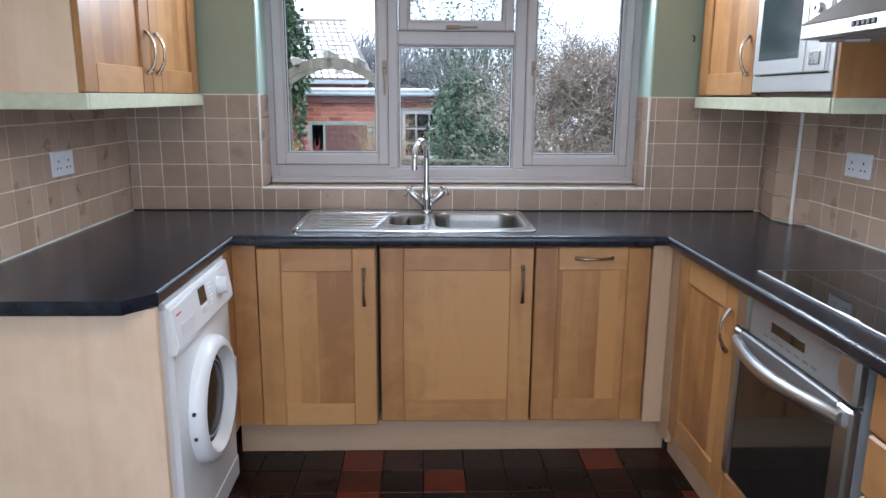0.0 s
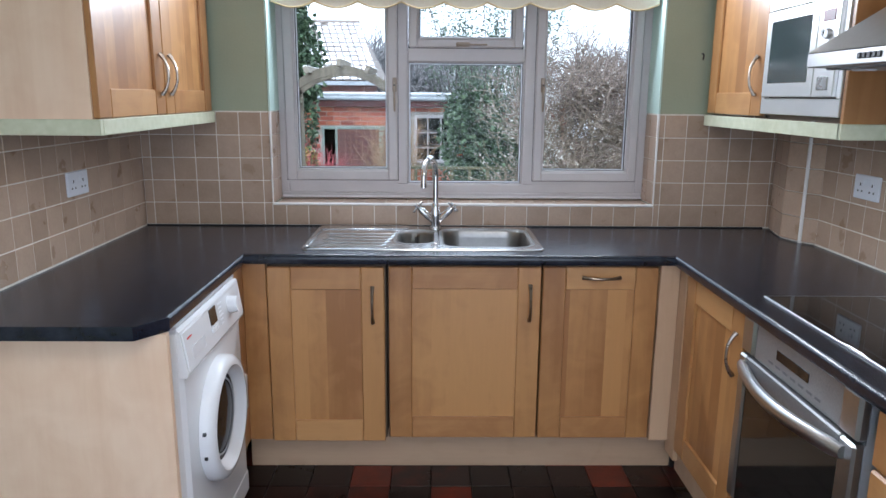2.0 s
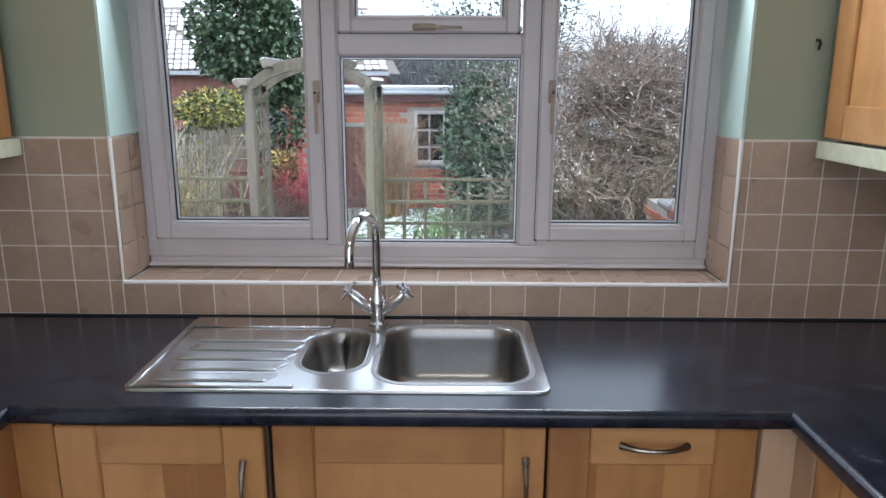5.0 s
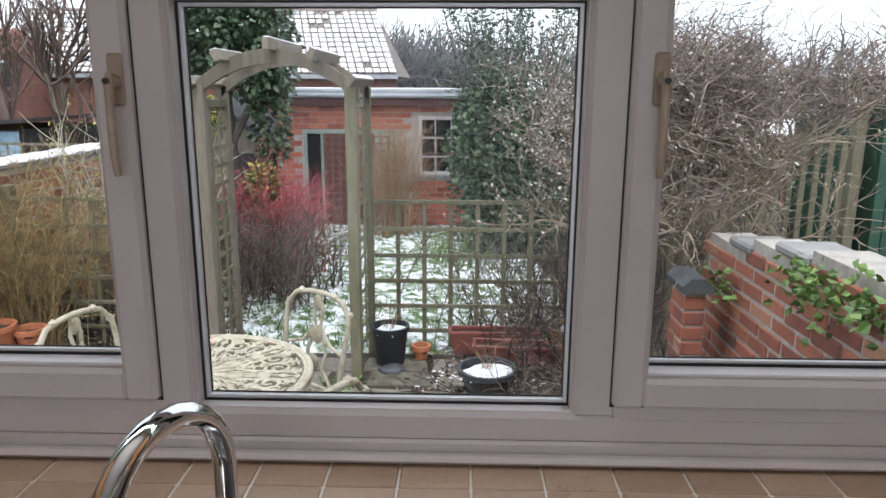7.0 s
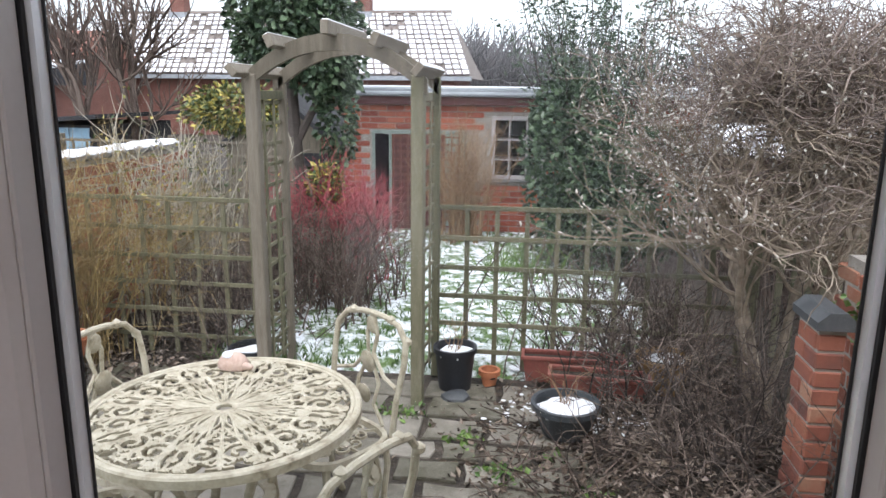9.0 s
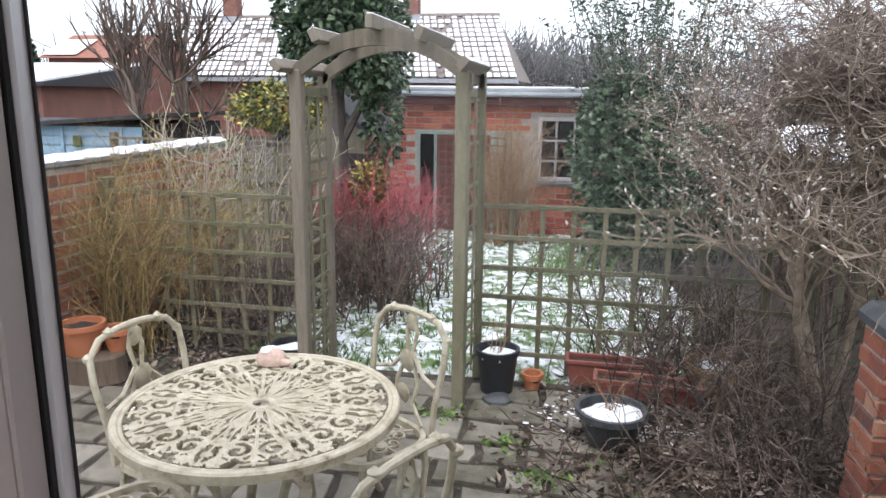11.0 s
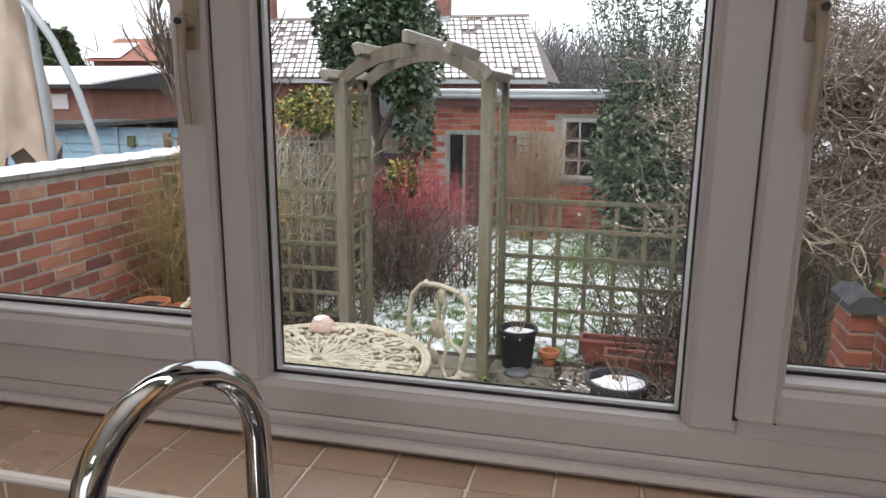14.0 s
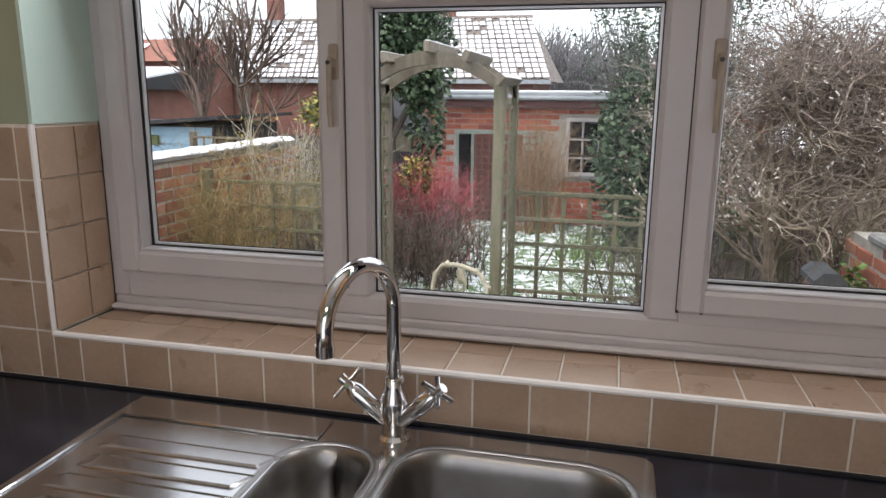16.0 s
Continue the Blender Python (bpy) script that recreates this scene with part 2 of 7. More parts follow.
# same steel as the deck, darkened for the shade inside the bowls
M_bowl = surface("shaded_bowl_steel", two((0.27, 0.265, 0.26), (0.34, 0.335, 0.33)), scale=5, rough=0.33, metal=1.0, fine=60, bump=0.04, depth=0.0004, rough_var=0.06, fine_mix=0.12)
M_steel_y = surface("brushed_steel_upright", two((0.46, 0.46, 0.46), (0.54, 0.54, 0.54)), scale=4, rough=0.33, metal=1.0, fine=60, fine_stretch=(14, 1, 14), bump=0.05, depth=0.0004, rough_var=0.06, fine_mix=0.15)
M_chrome = plain("chrome", (0.66, 0.66, 0.67), 0.05, 1.0)
M_nickel = surface("worn_nickel", two((0.24, 0.20, 0.165), (0.38, 0.33, 0.28)), scale=30, rough=0.3, metal=1.0, fine=120, bump=0.03, depth=0.0005)
M_black_glass = plain("black_glass", (0.006, 0.006, 0.007), 0.04)
M_dark_glass = plain("dark_oven_glass", (0.016, 0.015, 0.014), 0.06)
M_drum_glass = plain("dark_drum_glass", (0.010, 0.010, 0.012), 0.09)
M_drum_glass.node_tree.nodes["Principled BSDF"].inputs["Specular IOR Level"].default_value = 0.06
M_mw_glass = plain("microwave_glass", (0.05, 0.065, 0.075), 0.08)
for mat_, ior_ in ((M_mw_glass, 2.6), (M_dark_glass, 1.7)):
    mat_.node_tree.nodes["Principled BSDF"].inputs["IOR"].default_value = ior_
# paler copy of the brushed steel, with the window's reflection in its base
M_bright_steel = surface("window_lit_satin_steel", two((0.74, 0.74, 0.74), (0.80, 0.80, 0.80)), scale=4, rough=0.3, metal=0.75, fine=60, fine_stretch=(14, 1, 14), bump=0.04, depth=0.0004, rough_var=0.05, fine_mix=0.1)
M_grey_panel = surface("grey_control_panel", two((0.25, 0.25, 0.26), (0.30, 0.30, 0.31)), rough=0.35, metal=0.4, fine=200, bump=0.02)
M_enamel = surface("white_enamel", two((0.76, 0.77, 0.80), (0.8, 0.81, 0.83)), scale=2, rough=0.22, fine=90, bump=0.01, fine_mix=0.03)
M_grey_plastic = plain("grey_plastic", (0.30, 0.31, 0.33), 0.4)
M_dark_plastic = plain("dark_plastic", (0.02, 0.02, 0.022), 0.4)
M_red_led = plain("red_led", (0.09, 0.004, 0.012), 0.4, emit=0.05)
M_ink = plain("faint_print", (0.16, 0.16, 0.18), 0.6)
M_ink_red = plain("red_print", (0.55, 0.05, 0.05), 0.6)
M_socket = plain("white_socket_plastic", (0.78, 0.80, 0.86), 0.3)
M_blind = surface("cream_blind_fabric", two((0.74, 0.68, 0.55), (0.8, 0.75, 0.63)), scale=12, rough=0.9, fine=300, bump=0.2)
M_braid = surface("gold_braid", two((0.55, 0.42, 0.22), (0.62, 0.50, 0.30)), scale=40, rough=0.8, fine=300, bump=0.3)

BRICK = [(0.12, (0.09, 0.06, 0.055)), (0.36, (0.27, 0.095, 0.065)), (0.62, (0.38, 0.14, 0.085)), (0.88, (0.46, 0.29, 0.20))]
M_brick = surface("weathered_red_brick", BRICK, scale=14, rough=0.85, fine=70, bump=0.5, depth=0.004, rnd=0.55)
M_brick_far = surface("orange_red_brick", [(0.2, (0.25, 0.07, 0.045)), (0.5, (0.42, 0.12, 0.07)), (0.85, (0.48, 0.17, 0.10))], scale=14, rough=0.85, fine=70, bump=0.4, depth=0.004, rnd=0.6, source="island")
M_brick_dull = surface("dull_brick_wall", two((0.15, 0.07, 0.055), (0.24, 0.11, 0.085)), scale=5, rough=0.9, fine=40, bump=0.3)
M_mortar = surface("lime_mortar", two((0.30, 0.27, 0.24), (0.46, 0.42, 0.37)), scale=14, rough=0.9, fine=60, bump=0.5)
M_stone = surface("grey_stone", two((0.16, 0.16, 0.155), (0.30, 0.29, 0.28)), scale=9, rough=0.85, fine=60, bump=0.4, rnd=0.2)
M_slate_cap = surface("dark_slate_cap", two((0.05, 0.055, 0.06), (0.10, 0.105, 0.11)), scale=9, rough=0.5, fine=60, bump=0.3)
M_timber = surface("weathered_timber", [(0.25, (0.10, 0.085, 0.062)), (0.5, (0.17, 0.145, 0.11)), (0.75, (0.24, 0.21, 0.17))], scale=7, stretch=(4, 4, 0.6), rough=0.85, fine=40, bump=0.5, depth=0.003, rnd=0.25)
M_timber_green = surface("mossy_timber", [(0.25, (0.085, 0.085, 0.05)), (0.5, (0.15, 0.14, 0.085)), (0.75, (0.22, 0.20, 0.14))], scale=7, stretch=(3, 3, 0.8), rough=0.85, fine=40, bump=0.5, depth=0.003, rnd=0.25)
M_cream = surface("chipped_cream_paint", [(0.26, (0.17, 0.14, 0.09)), (0.42, (0.38, 0.335, 0.245)), (0.74, (0.53, 0.485, 0.385))], scale=22, rough=0.55, fine=90, bump=0.25, depth=0.002)
M_snow = surface("snow", two((0.76, 0.78, 0.82), (0.82, 0.83, 0.85)), scale=18, rough=0.9, fine=70, bump=0.5, depth=0.006, fine_mix=0.08)
M_soil = surface("leafy_soil", [(0.3, (0.022, 0.017, 0.013)), (0.55, (0.055, 0.043, 0.032)), (0.75, (0.12, 0.097, 0.078))], scale=9, rough=0.95, fine=60, bump=0.9, depth=0.015)
M_flag = surface("mossy_paving", [(0.3, (0.07, 0.065, 0.04)), (0.46, (0.15, 0.135, 0.105)), (0.75, (0.29, 0.26, 0.22))], scale=8, rough=0.8, fine=70, bump=0.4, depth=0.004, rnd=0.3)
M_lawn = snowy("snowy_lawn", [(0.3, (0.05, 0.10, 0.025)), (0.7, (0.14, 0.21, 0.07))], snow_at=0.5, scale=7.5, soft=0.07)
M_terracotta = surface("terracotta", two((0.42, 0.14, 0.06), (0.52, 0.20, 0.10)), scale=12, rough=0.8, fine=80, bump=0.3)
M_trough = surface("brown_red_trough", two((0.20, 0.06, 0.045), (0.28, 0.09, 0.07)), scale=8, rough=0.6, fine=60, bump=0.15)
M_black_pot = surface("black_plastic_pot", two((0.012, 0.013, 0.016), (0.022, 0.024, 0.03)), scale=8, rough=0.5, fine=60, bump=0.1)
M_slate_pot = surface("dark_grey_bowl", two((0.035, 0.04, 0.046), (0.06, 0.068, 0.075)), scale=8, rough=0.5, fine=60, bump=0.1)
M_barrel = surface("ochre_glazed_pot", two((0.26, 0.15, 0.05), (0.36, 0.22, 0.08)), scale=8, rough=0.4, fine=60, bump=0.1)
M_pink_stone = surface("pink_sandstone", two((0.48, 0.33, 0.27), (0.6, 0.45, 0.38)), scale=20, rough=0.9, fine=90, bump=0.4)
M_log = surface("log_bark", two((0.08, 0.055, 0.04), (0.17, 0.125, 0.09)), scale=10, stretch=(3, 3, 0.6), rough=0.9, fine=60, bump=0.7, depth=0.006)
M_bark = surface("pale_willow_bark", two((0.13, 0.10, 0.075), (0.37, 0.30, 0.225)), scale=14, rough=0.85, fine=60, bump=0.5, depth=0.004)
M_bark_dark = surface("dark_bark", two((0.055, 0.045, 0.04), (0.11, 0.09, 0.08)), scale=14, rough=0.9, fine=60, bump=0.5)
M_twig = surface("brown_twig", [(0.25, (0.04, 0.028, 0.022)), (0.55, (0.12, 0.085, 0.068)), (0.85, (0.26, 0.20, 0.165))], scale=4, rough=0.85, rnd=0.5, source="island", bump=0)
M_twig_dark = surface("dark_twig", [(0.25, (0.025, 0.018, 0.016)), (0.55, (0.10, 0.075, 0.062)), (0.85, (0.34, 0.27, 0.225))], scale=4, rough=0.85, rnd=0.5, source="island", bump=0)
M_twig_red = surface("red_dogwood_stem", two((0.26, 0.05, 0.06), (0.42, 0.10, 0.11)), scale=4, rough=0.7, rnd=0.5, source="island", bump=0)
M_twig_gold = surface("golden_willow_stem", [(0.25, (0.13, 0.085, 0.04)), (0.55, (0.30, 0.215, 0.09)), (0.85, (0.52, 0.40, 0.19))], scale=4, rough=0.8, rnd=0.5, source="island", bump=0)
M_twig_pale = surface("pale_grey_stem", two((0.30, 0.27, 0.21), (0.5, 0.46, 0.38)), scale=4, rough=0.8, rnd=0.5, source="island", bump=0)
M_twig_orange = surface("tawny_stem", two((0.22, 0.13, 0.07), (0.36, 0.24, 0.14)), scale=4, rough=0.8, rnd=0.5, source="island", bump=0)
M_sprig = surface("pale_willow_twig", two((0.09, 0.066, 0.055), (0.27, 0.21, 0.18)), scale=4, rough=0.85, rnd=0.5, source="island", bump=0)
M_catkin = surface("silver_catkin", two((0.36, 0.33, 0.28), (0.62, 0.58, 0.52)), scale=10, rough=0.95, rnd=0.5, source="island", bump=0)
M_litter = surface("dead_leaves", [(0.2, (0.03, 0.021, 0.015)), (0.5, (0.10, 0.07, 0.05)), (0.85, (0.36, 0.29, 0.24))], scale=4, rough=0.9, rnd=0.8, source="island", bump=0)
M_ivy = surface("ivy_leaf", [(0.2, (0.022, 0.042, 0.022)), (0.5, (0.045, 0.08, 0.038)), (0.85, (0.11, 0.16, 0.085))], scale=4, rough=0.45, rnd=0.8, source="island", bump=0)
M_dead_leaf = surface("dead_leaf", [(0.2, (0.03, 0.021, 0.015)), (0.5, (0.10, 0.072, 0.052)), (0.85, (0.33, 0.26, 0.20))], scale=4, rough=0.85, rnd=0.8, source="island", bump=0)
M_conifer = surface("grey_green_leaf", [(0.2, (0.025, 0.05, 0.03)), (0.5, (0.055, 0.09, 0.05)), (0.85, (0.14, 0.18, 0.12))], scale=4, rough=0.6, rnd=0.8, source="island", bump=0)
M_yellow_leaf = surface("variegated_yellow_leaf", [(0.25, (0.04, 0.065, 0.02)), (0.55, (0.15, 0.16, 0.04)), (0.85, (0.50, 0.41, 0.10))], scale=4, rough=0.5, rnd=0.8, source="island", bump=0)
M_green_leaf = surface("fresh_green_leaf", two((0.07, 0.14, 0.03), (0.18, 0.28, 0.07)), scale=4, rough=0.5, rnd=0.7, source="island", bump=0)
M_grass = surface("grass_blade", two((0.06, 0.12, 0.03), (0.17, 0.26, 0.08)), scale=4, rough=0.7, rnd=0.7, source="island", bump=0)
M_rooftile = surface("grey_brown_rooftile", two((0.135, 0.112, 0.098), (0.240, 0.203, 0.180)), scale=5, rough=0.8, fine=30, bump=0.3, rnd=0.4, source="island")
M_fascia = surface("dark_red_fascia", two((0.10, 0.035, 0.03), (0.15, 0.055, 0.05)), scale=6, stretch=(0.5, 4, 4), rough=0.7, fine=40, bump=0.2)
M_lead = surface("grey_roof_edge", two((0.24, 0.26, 0.28), (0.36, 0.38, 0.40)), scale=6, rough=0.6, fine=40, bump=0.2)
M_greenwood = surface("grey_green_paint", two((0.22, 0.27, 0.24), (0.30, 0.36, 0.32)), scale=6, rough=0.7, fine=40, bump=0.2)
M_lattice_red = surface("red_brown_lattice", two((0.15, 0.06, 0.04), (0.24, 0.10, 0.07)), scale=6, rough=0.8, fine=40, bump=0.2)
M_blue = surface("pale_blue_boards", two((0.22, 0.36, 0.47), (0.28, 0.43, 0.54)), scale=5, rough=0.6, fine=40, bump=0.15, rnd=0.2)
M_felt = surface("black_roof_felt", two((0.02, 0.02, 0.022), (0.045, 0.045, 0.05)), scale=9, rough=0.9, fine=60, bump=0.3)
M_redroof = surface("red_roof", two((0.22, 0.085, 0.06), (0.32, 0.14, 0.10)), scale=3, rough=0.8, fine=20, bump=0.3)
M_canvas = surface("beige_parasol_canvas", two((0.38, 0.29, 0.23), (0.50, 0.40, 0.32)), scale=5, rough=0.85, fine=200, bump=0.2)
M_pole = plain("grey_painted_pole", (0.32, 0.34, 0.36), 0.4, 0.3)
M_darkgreen = surface("dark_green_boards", two((0.008, 0.045, 0.028), (0.02, 0.075, 0.045)), scale=6, rough=0.5, fine=40, bump=0.2)
M_far = surface("distant_winter_wood", two((0.12, 0.12, 0.125), (0.22, 0.21, 0.21)), scale=2, rough=1, rnd=0.5, source="island", bump=0)
M_stone_wall = surface("pale_render", two((0.34, 0.31, 0.27), (0.42, 0.39, 0.34)), scale=4, rough=0.9, fine=60, bump=0.2)


# ---- mesh helpers ----
class Acc:
    """Gathers verts and faces of one part, in world metres."""

    def __init__(self):
        self.v, self.f = [], []

    def add(self, verts, faces):
        k = len(self.v)
        self.v.extend(verts)
        self.f.extend(tuple(i + k for i in f) for f in faces)
        return self

    def box(self, x0, x1, y0, y1, z0, z1, b=0.0, m=None):
        x0, x1, y0, y1, z0, z1 = min(x0, x1), max(x0, x1), min(y0, y1), max(y0, y1), min(z0, z1), max(z0, z1)
        b = min(b, 0.45 * min(x1 - x0, y1 - y0, z1 - z0))
        vs, fs = [], []
        if b <= 0:
            vs = [(x, y, z) for x in (x0, x1) for y in (y0, y1) for z in (z0, z1)]
            fs = [(0, 1, 3, 2), (4, 6, 7, 5), (0, 4, 5, 1), (2, 3, 7, 6), (0, 2, 6, 4), (1, 5, 7, 3)]
        else:
            for i, x in enumerate((x0, x1)):
                for j, y in enumerate((y0, y1)):
                    for k, z in enumerate((z0, z1)):
                        dx, dy, dz = (b, -b)[i], (b, -b)[j], (b, -b)[k]
                        vs += [(x, y + dy, z + dz), (x + dx, y, z + dz), (x + dx, y + dy, z)]
            c = lambda i, j, k, a: 3 * (4 * i + 2 * j + k) + a
            fs += [(c(0, 0, 0, 0), c(0, 0, 1, 0), c(0, 1, 1, 0), c(0, 1, 0, 0)), (c(1, 0, 0, 0), c(1, 1, 0, 0), c(1, 1, 1, 0), c(1, 0, 1, 0))]
            fs += [(c(0, 0, 0, 1), c(1, 0, 0, 1), c(1, 0, 1, 1), c(0, 0, 1, 1)), (c(0, 1, 0, 1), c(0, 1, 1, 1), c(1, 1, 1, 1), c(1, 1, 0, 1))]
            fs += [(c(0, 0, 0, 2), c(0, 1, 0, 2), c(1, 1, 0, 2), c(1, 0, 0, 2)), (c(0, 0, 1, 2), c(1, 0, 1, 2), c(1, 1, 1, 2), c(0, 1, 1, 2))]
            for j in (0, 1):
                for k in (0, 1):
                    q = (c(0, j, k, 1), c(0, j, k, 2), c(1, j, k, 2), c(1, j, k, 1))
                    fs.append(q if j == k else q[::-1])
            for i in (0, 1):
                for k in (0, 1):
                    q = (c(i, 0, k, 0), c(i, 1, k, 0), c(i, 1, k, 2), c(i, 0, k, 2))
                    fs.append(q if i == k else q[::-1])
            for i in (0, 1):
                for j in (0, 1):
                    q = (c(i, j, 0, 0), c(i, j, 0, 1), c(i, j, 1, 1), c(i, j, 1, 0))
                    fs.append(q if i == j else q[::-1])
            for i in (0, 1):
                for j in (0, 1):
                    for k in (0, 1):
                        t = (c(i, j, k, 0), c(i, j, k, 1), c(i, j, k, 2))
                        fs.append(t if (i + j + k) % 2 else t[::-1])
        if m is not None:
            vs = [tuple(m @ Vector(p)) for p in vs]
        return self.add(vs, fs)

    def tube(self, pts, r, n=8, cap=True, flat=1.0):
        """A round bar along the points; r may be a list."""
        pts = [Vector(p) for p in pts]
        rs = list(r) if isinstance(r, (list, tuple)) else [r] * len(pts)
        vs, fs = [], []
        d0 = (pts[1] - pts[0]).normalized()
        u = d0.cross(Vector((0, 0, 1)) if abs(d0.z) < 0.9 else Vector((1, 0, 0))).normalized()
        for i, p in enumerate(pts):
            d = (pts[min(i + 1, len(pts) - 1)] - pts[max(i - 1, 0)]).normalized()
            u = (u - d * u.dot(d)).normalized()
            w = d.cross(u)
            for a in range(n):
                th = 2 * math.pi * a / n
                vs.append(tuple(p + u * (rs[i] * math.cos(th)) + w * (rs[i] * flat * math.sin(th))))
        for i in range(len(pts) - 1):
            for a in range(n):
                b2 = (a + 1) % n
                fs.append((i * n + a, i * n + b2, (i + 1) * n + b2, (i + 1) * n + a))
        if cap:
            fs.append(tuple(range(n))[::-1])
            fs.append(tuple((len(pts) - 1) * n + a for a in range(n)))
        return self.add(vs, fs)

    def lathe(self, prof, centre, n=32, m=None, sx=1.0, sy=1.0, cap=True):
        """Profile of (radius, height) turned about the upright through centre (or the axis of m)."""
        vs, fs = [], []
        for r, z in prof:
            for a in range(n):
                th = 2 * math.pi * a / n
                p = Vector((r * sx * math.cos(th), r * sy * math.sin(th), z))
                if m is not None:
                    p = m @ p
                vs.append(tuple(p + Vector(centre)))
        for i in range(len(prof) - 1):
            for a in range(n):
                b2 = (a + 1) % n
                fs.append((i * n + a, i * n + b2, (i + 1) * n + b2, (i + 1) * n + a))
        if cap and prof[0][0] > 1e-5:
            fs.append(tuple(range(n))[::-1])
        if cap and prof[-1][0] > 1e-5:
            fs.append(tuple((len(prof) - 1) * n + a for a in range(n)))
        return self.add(vs, fs)

    def prism(self, poly, a, b, axis="z"):
        """The polygon, pushed from a to b along the axis."""
        place = {"z": lambda p, h: (p[0], p[1], h), "y": lambda p, h: (p[0], h, p[1]), "x": lambda p, h: (h, p[0], p[1])}[axis]
        n = len(poly)
        vs = [place(p, a) for p in poly] + [place(p, b) for p in poly]
        fs = [tuple(range(n))[::-1], tuple(range(n, 2 * n))]
        fs += [(i, (i + 1) % n, n + (i + 1) % n, n + i) for i in range(n)]
        return self.add(vs, fs)

    def leaf(self, p, d, size, rng, wide=0.6):
        p, d = Vector(p), Vector(d).normalized()
        s = d.cross(Vector((rng.uniform(-1, 1), rng.uniform(-1, 1), rng.uniform(-1, 1)))).normalized() * size * wide * 0.5
        up = d.cross(s).normalized() * size * 0.12
        a, t = p, p + d * size
        mid = p + d * size * 0.45
        return self.add([tuple(a), tuple(mid + s + up), tuple(t), tuple(mid - s + up)], [(0, 1, 2), (0, 2, 3)])

    def blob(self, p, r, rng, flat=0.5, n=9):
        """A low, uneven lump that lies on p."""
        rows = [(1.0, 0.0), (0.93, 0.55), (0.6, 0.9), (0.0, 1.0)]
        vs, fs = [], []
        k = [rng.uniform(0.75, 1.25) for _ in range(n)]
        for q, h in rows[:-1]:
            for a in range(n):
                th = 2 * math.pi * a / n
                vs.append((p[0] + r * q * k[a] * math.cos(th), p[1] + r * q * k[a] * math.sin(th), p[2] + r * flat * h))
        vs.append((p[0], p[1], p[2] + r * flat))
        for i in range(len(rows) - 2):
            for a in range(n):
                b2 = (a + 1) % n
                fs.append((i * n + a, i * n + b2, (i + 1) * n + b2, (i + 1) * n + a))
        top = len(vs) - 1
        for a in range(n):
            fs.append(((len(rows) - 2) * n + a, (len(rows) - 2) * n + (a + 1) % n, top))
        return self.add(vs, fs)


ORIGIN = {}


def thing(name, at, label, category, group="", kind=""):
    ob = new(name)
    ob.empty_display_size = 0.05
    ob.location = at
    ORIGIN[ob.name] = Vector(at)
    return tagged(ob, label, category, group, kind)


def meshed(name, acc, material, off=(0, 0, 0), smooth=False):
    me = bpy.data.meshes.new(name)
    ox, oy, oz = off
    me.from_pydata([(x - ox, y - oy, z - oz) for x, y, z in acc.v], [], acc.f)
    me.materials.append(material)
    if smooth:
        me.shade_smooth()
        if smooth != "full":
            me.set_sharp_from_angle(angle=radians(40))
    return me


def part(name, acc, material, parent, label="", smooth=False, kind=""):
    """One mesh under a thing or under a part."""
    off = ORIGIN[parent.name]
    ob = new(name, meshed(name, acc, material, off, smooth))
    ob.parent = parent
    ORIGIN[ob.name] = off
    return tagged(ob, label, kind=kind)


def lone(name, acc, material, label, category, group="", kind="", at=None, smooth=False):
    """A thing of one mesh, with its origin at its base."""
    if at is None:
        xs, ys, zs = zip(*acc.v)
        at = ((min(xs) + max(xs)) / 2, (min(ys) + max(ys)) / 2, min(zs))
    ob = new(name, meshed(name, acc, material, at, smooth))
    ob.location = at
    ORIGIN[ob.name] = Vector(at)
    return tagged(ob, label, category, group, kind)


def setting(name, acc, material, label, category, smooth=False):
    ob = new(name, meshed(name, acc, material, (0, 0, 0), smooth))
    ORIGIN[ob.name] = Vector((0, 0, 0))
    return tagged(ob, label, category, kind="structure")


def A():
    return Acc()


def bx(*a, **k):
    return Acc().box(*a, **k)


def slabs(name, spots, material, parent, size_of, jitter=None):
    """Alike pieces on shared meshes: spots of (size key, place, turn)."""
    meshes = {}
    for key, place, rot in spots:
        if key not in meshes:
            meshes[key] = meshed(name, size_of(key), material)
        ob = new(name, meshes[key])
        ob.parent = parent
        ob.location = Vector(place) - ORIGIN[parent.name]
        ob.rotation_euler = rot


# ---- kitchen shell ----
CEIL = 2.42
WX0, WX1, WZ0, WZ1 = -0.698, 0.995, 1.005, 2.12
TOPZ, TILE, JOINT = 0.905, 0.0975, 0.0036
T8 = 0.008

floor_ = setting("floor", A().box(XL - 0.3, XR + 0.3, YR - 0.1, YB + 0.02, -0.12, -0.012), M_floor_grout, "dark red-brown quarry tiled kitchen floor", "floor")
ceiling = setting("ceiling", A().box(XL - 0.1, XR + 0.1, YR - 0.1, YB + 0.3, CEIL, CEIL + 0.12), M_white, "white painted kitchen ceiling", "ceiling")

yb0, yb1 = YB + T8, YB + 0.31
wall_n = A()
wall_n.box(XL - 0.25, WX0 - T8, yb0, yb1, -0.4, CEIL)
wall_n.box(WX1 + T8, XR + 0.25, yb0, yb1, -0.4, CEIL)
wall_n.box(WX0 - T8, WX1 + T8, yb0, yb1, -0.4, WZ0 - T8)
wall_n.box(WX0 - T8, WX1 + T8, yb0, yb1, WZ1, CEIL)
wall_north = setting("wall_north", wall_n, M_paint, "sage green plaster wall tiled in beige, with the window", "wall")
wall_west = setting("wall_west", A().box(XL - 0.25, XL - T8, YR, YB + T8, -0.02, CEIL), M_paint, "sage green plaster wall with beige splashback tiles", "wall")
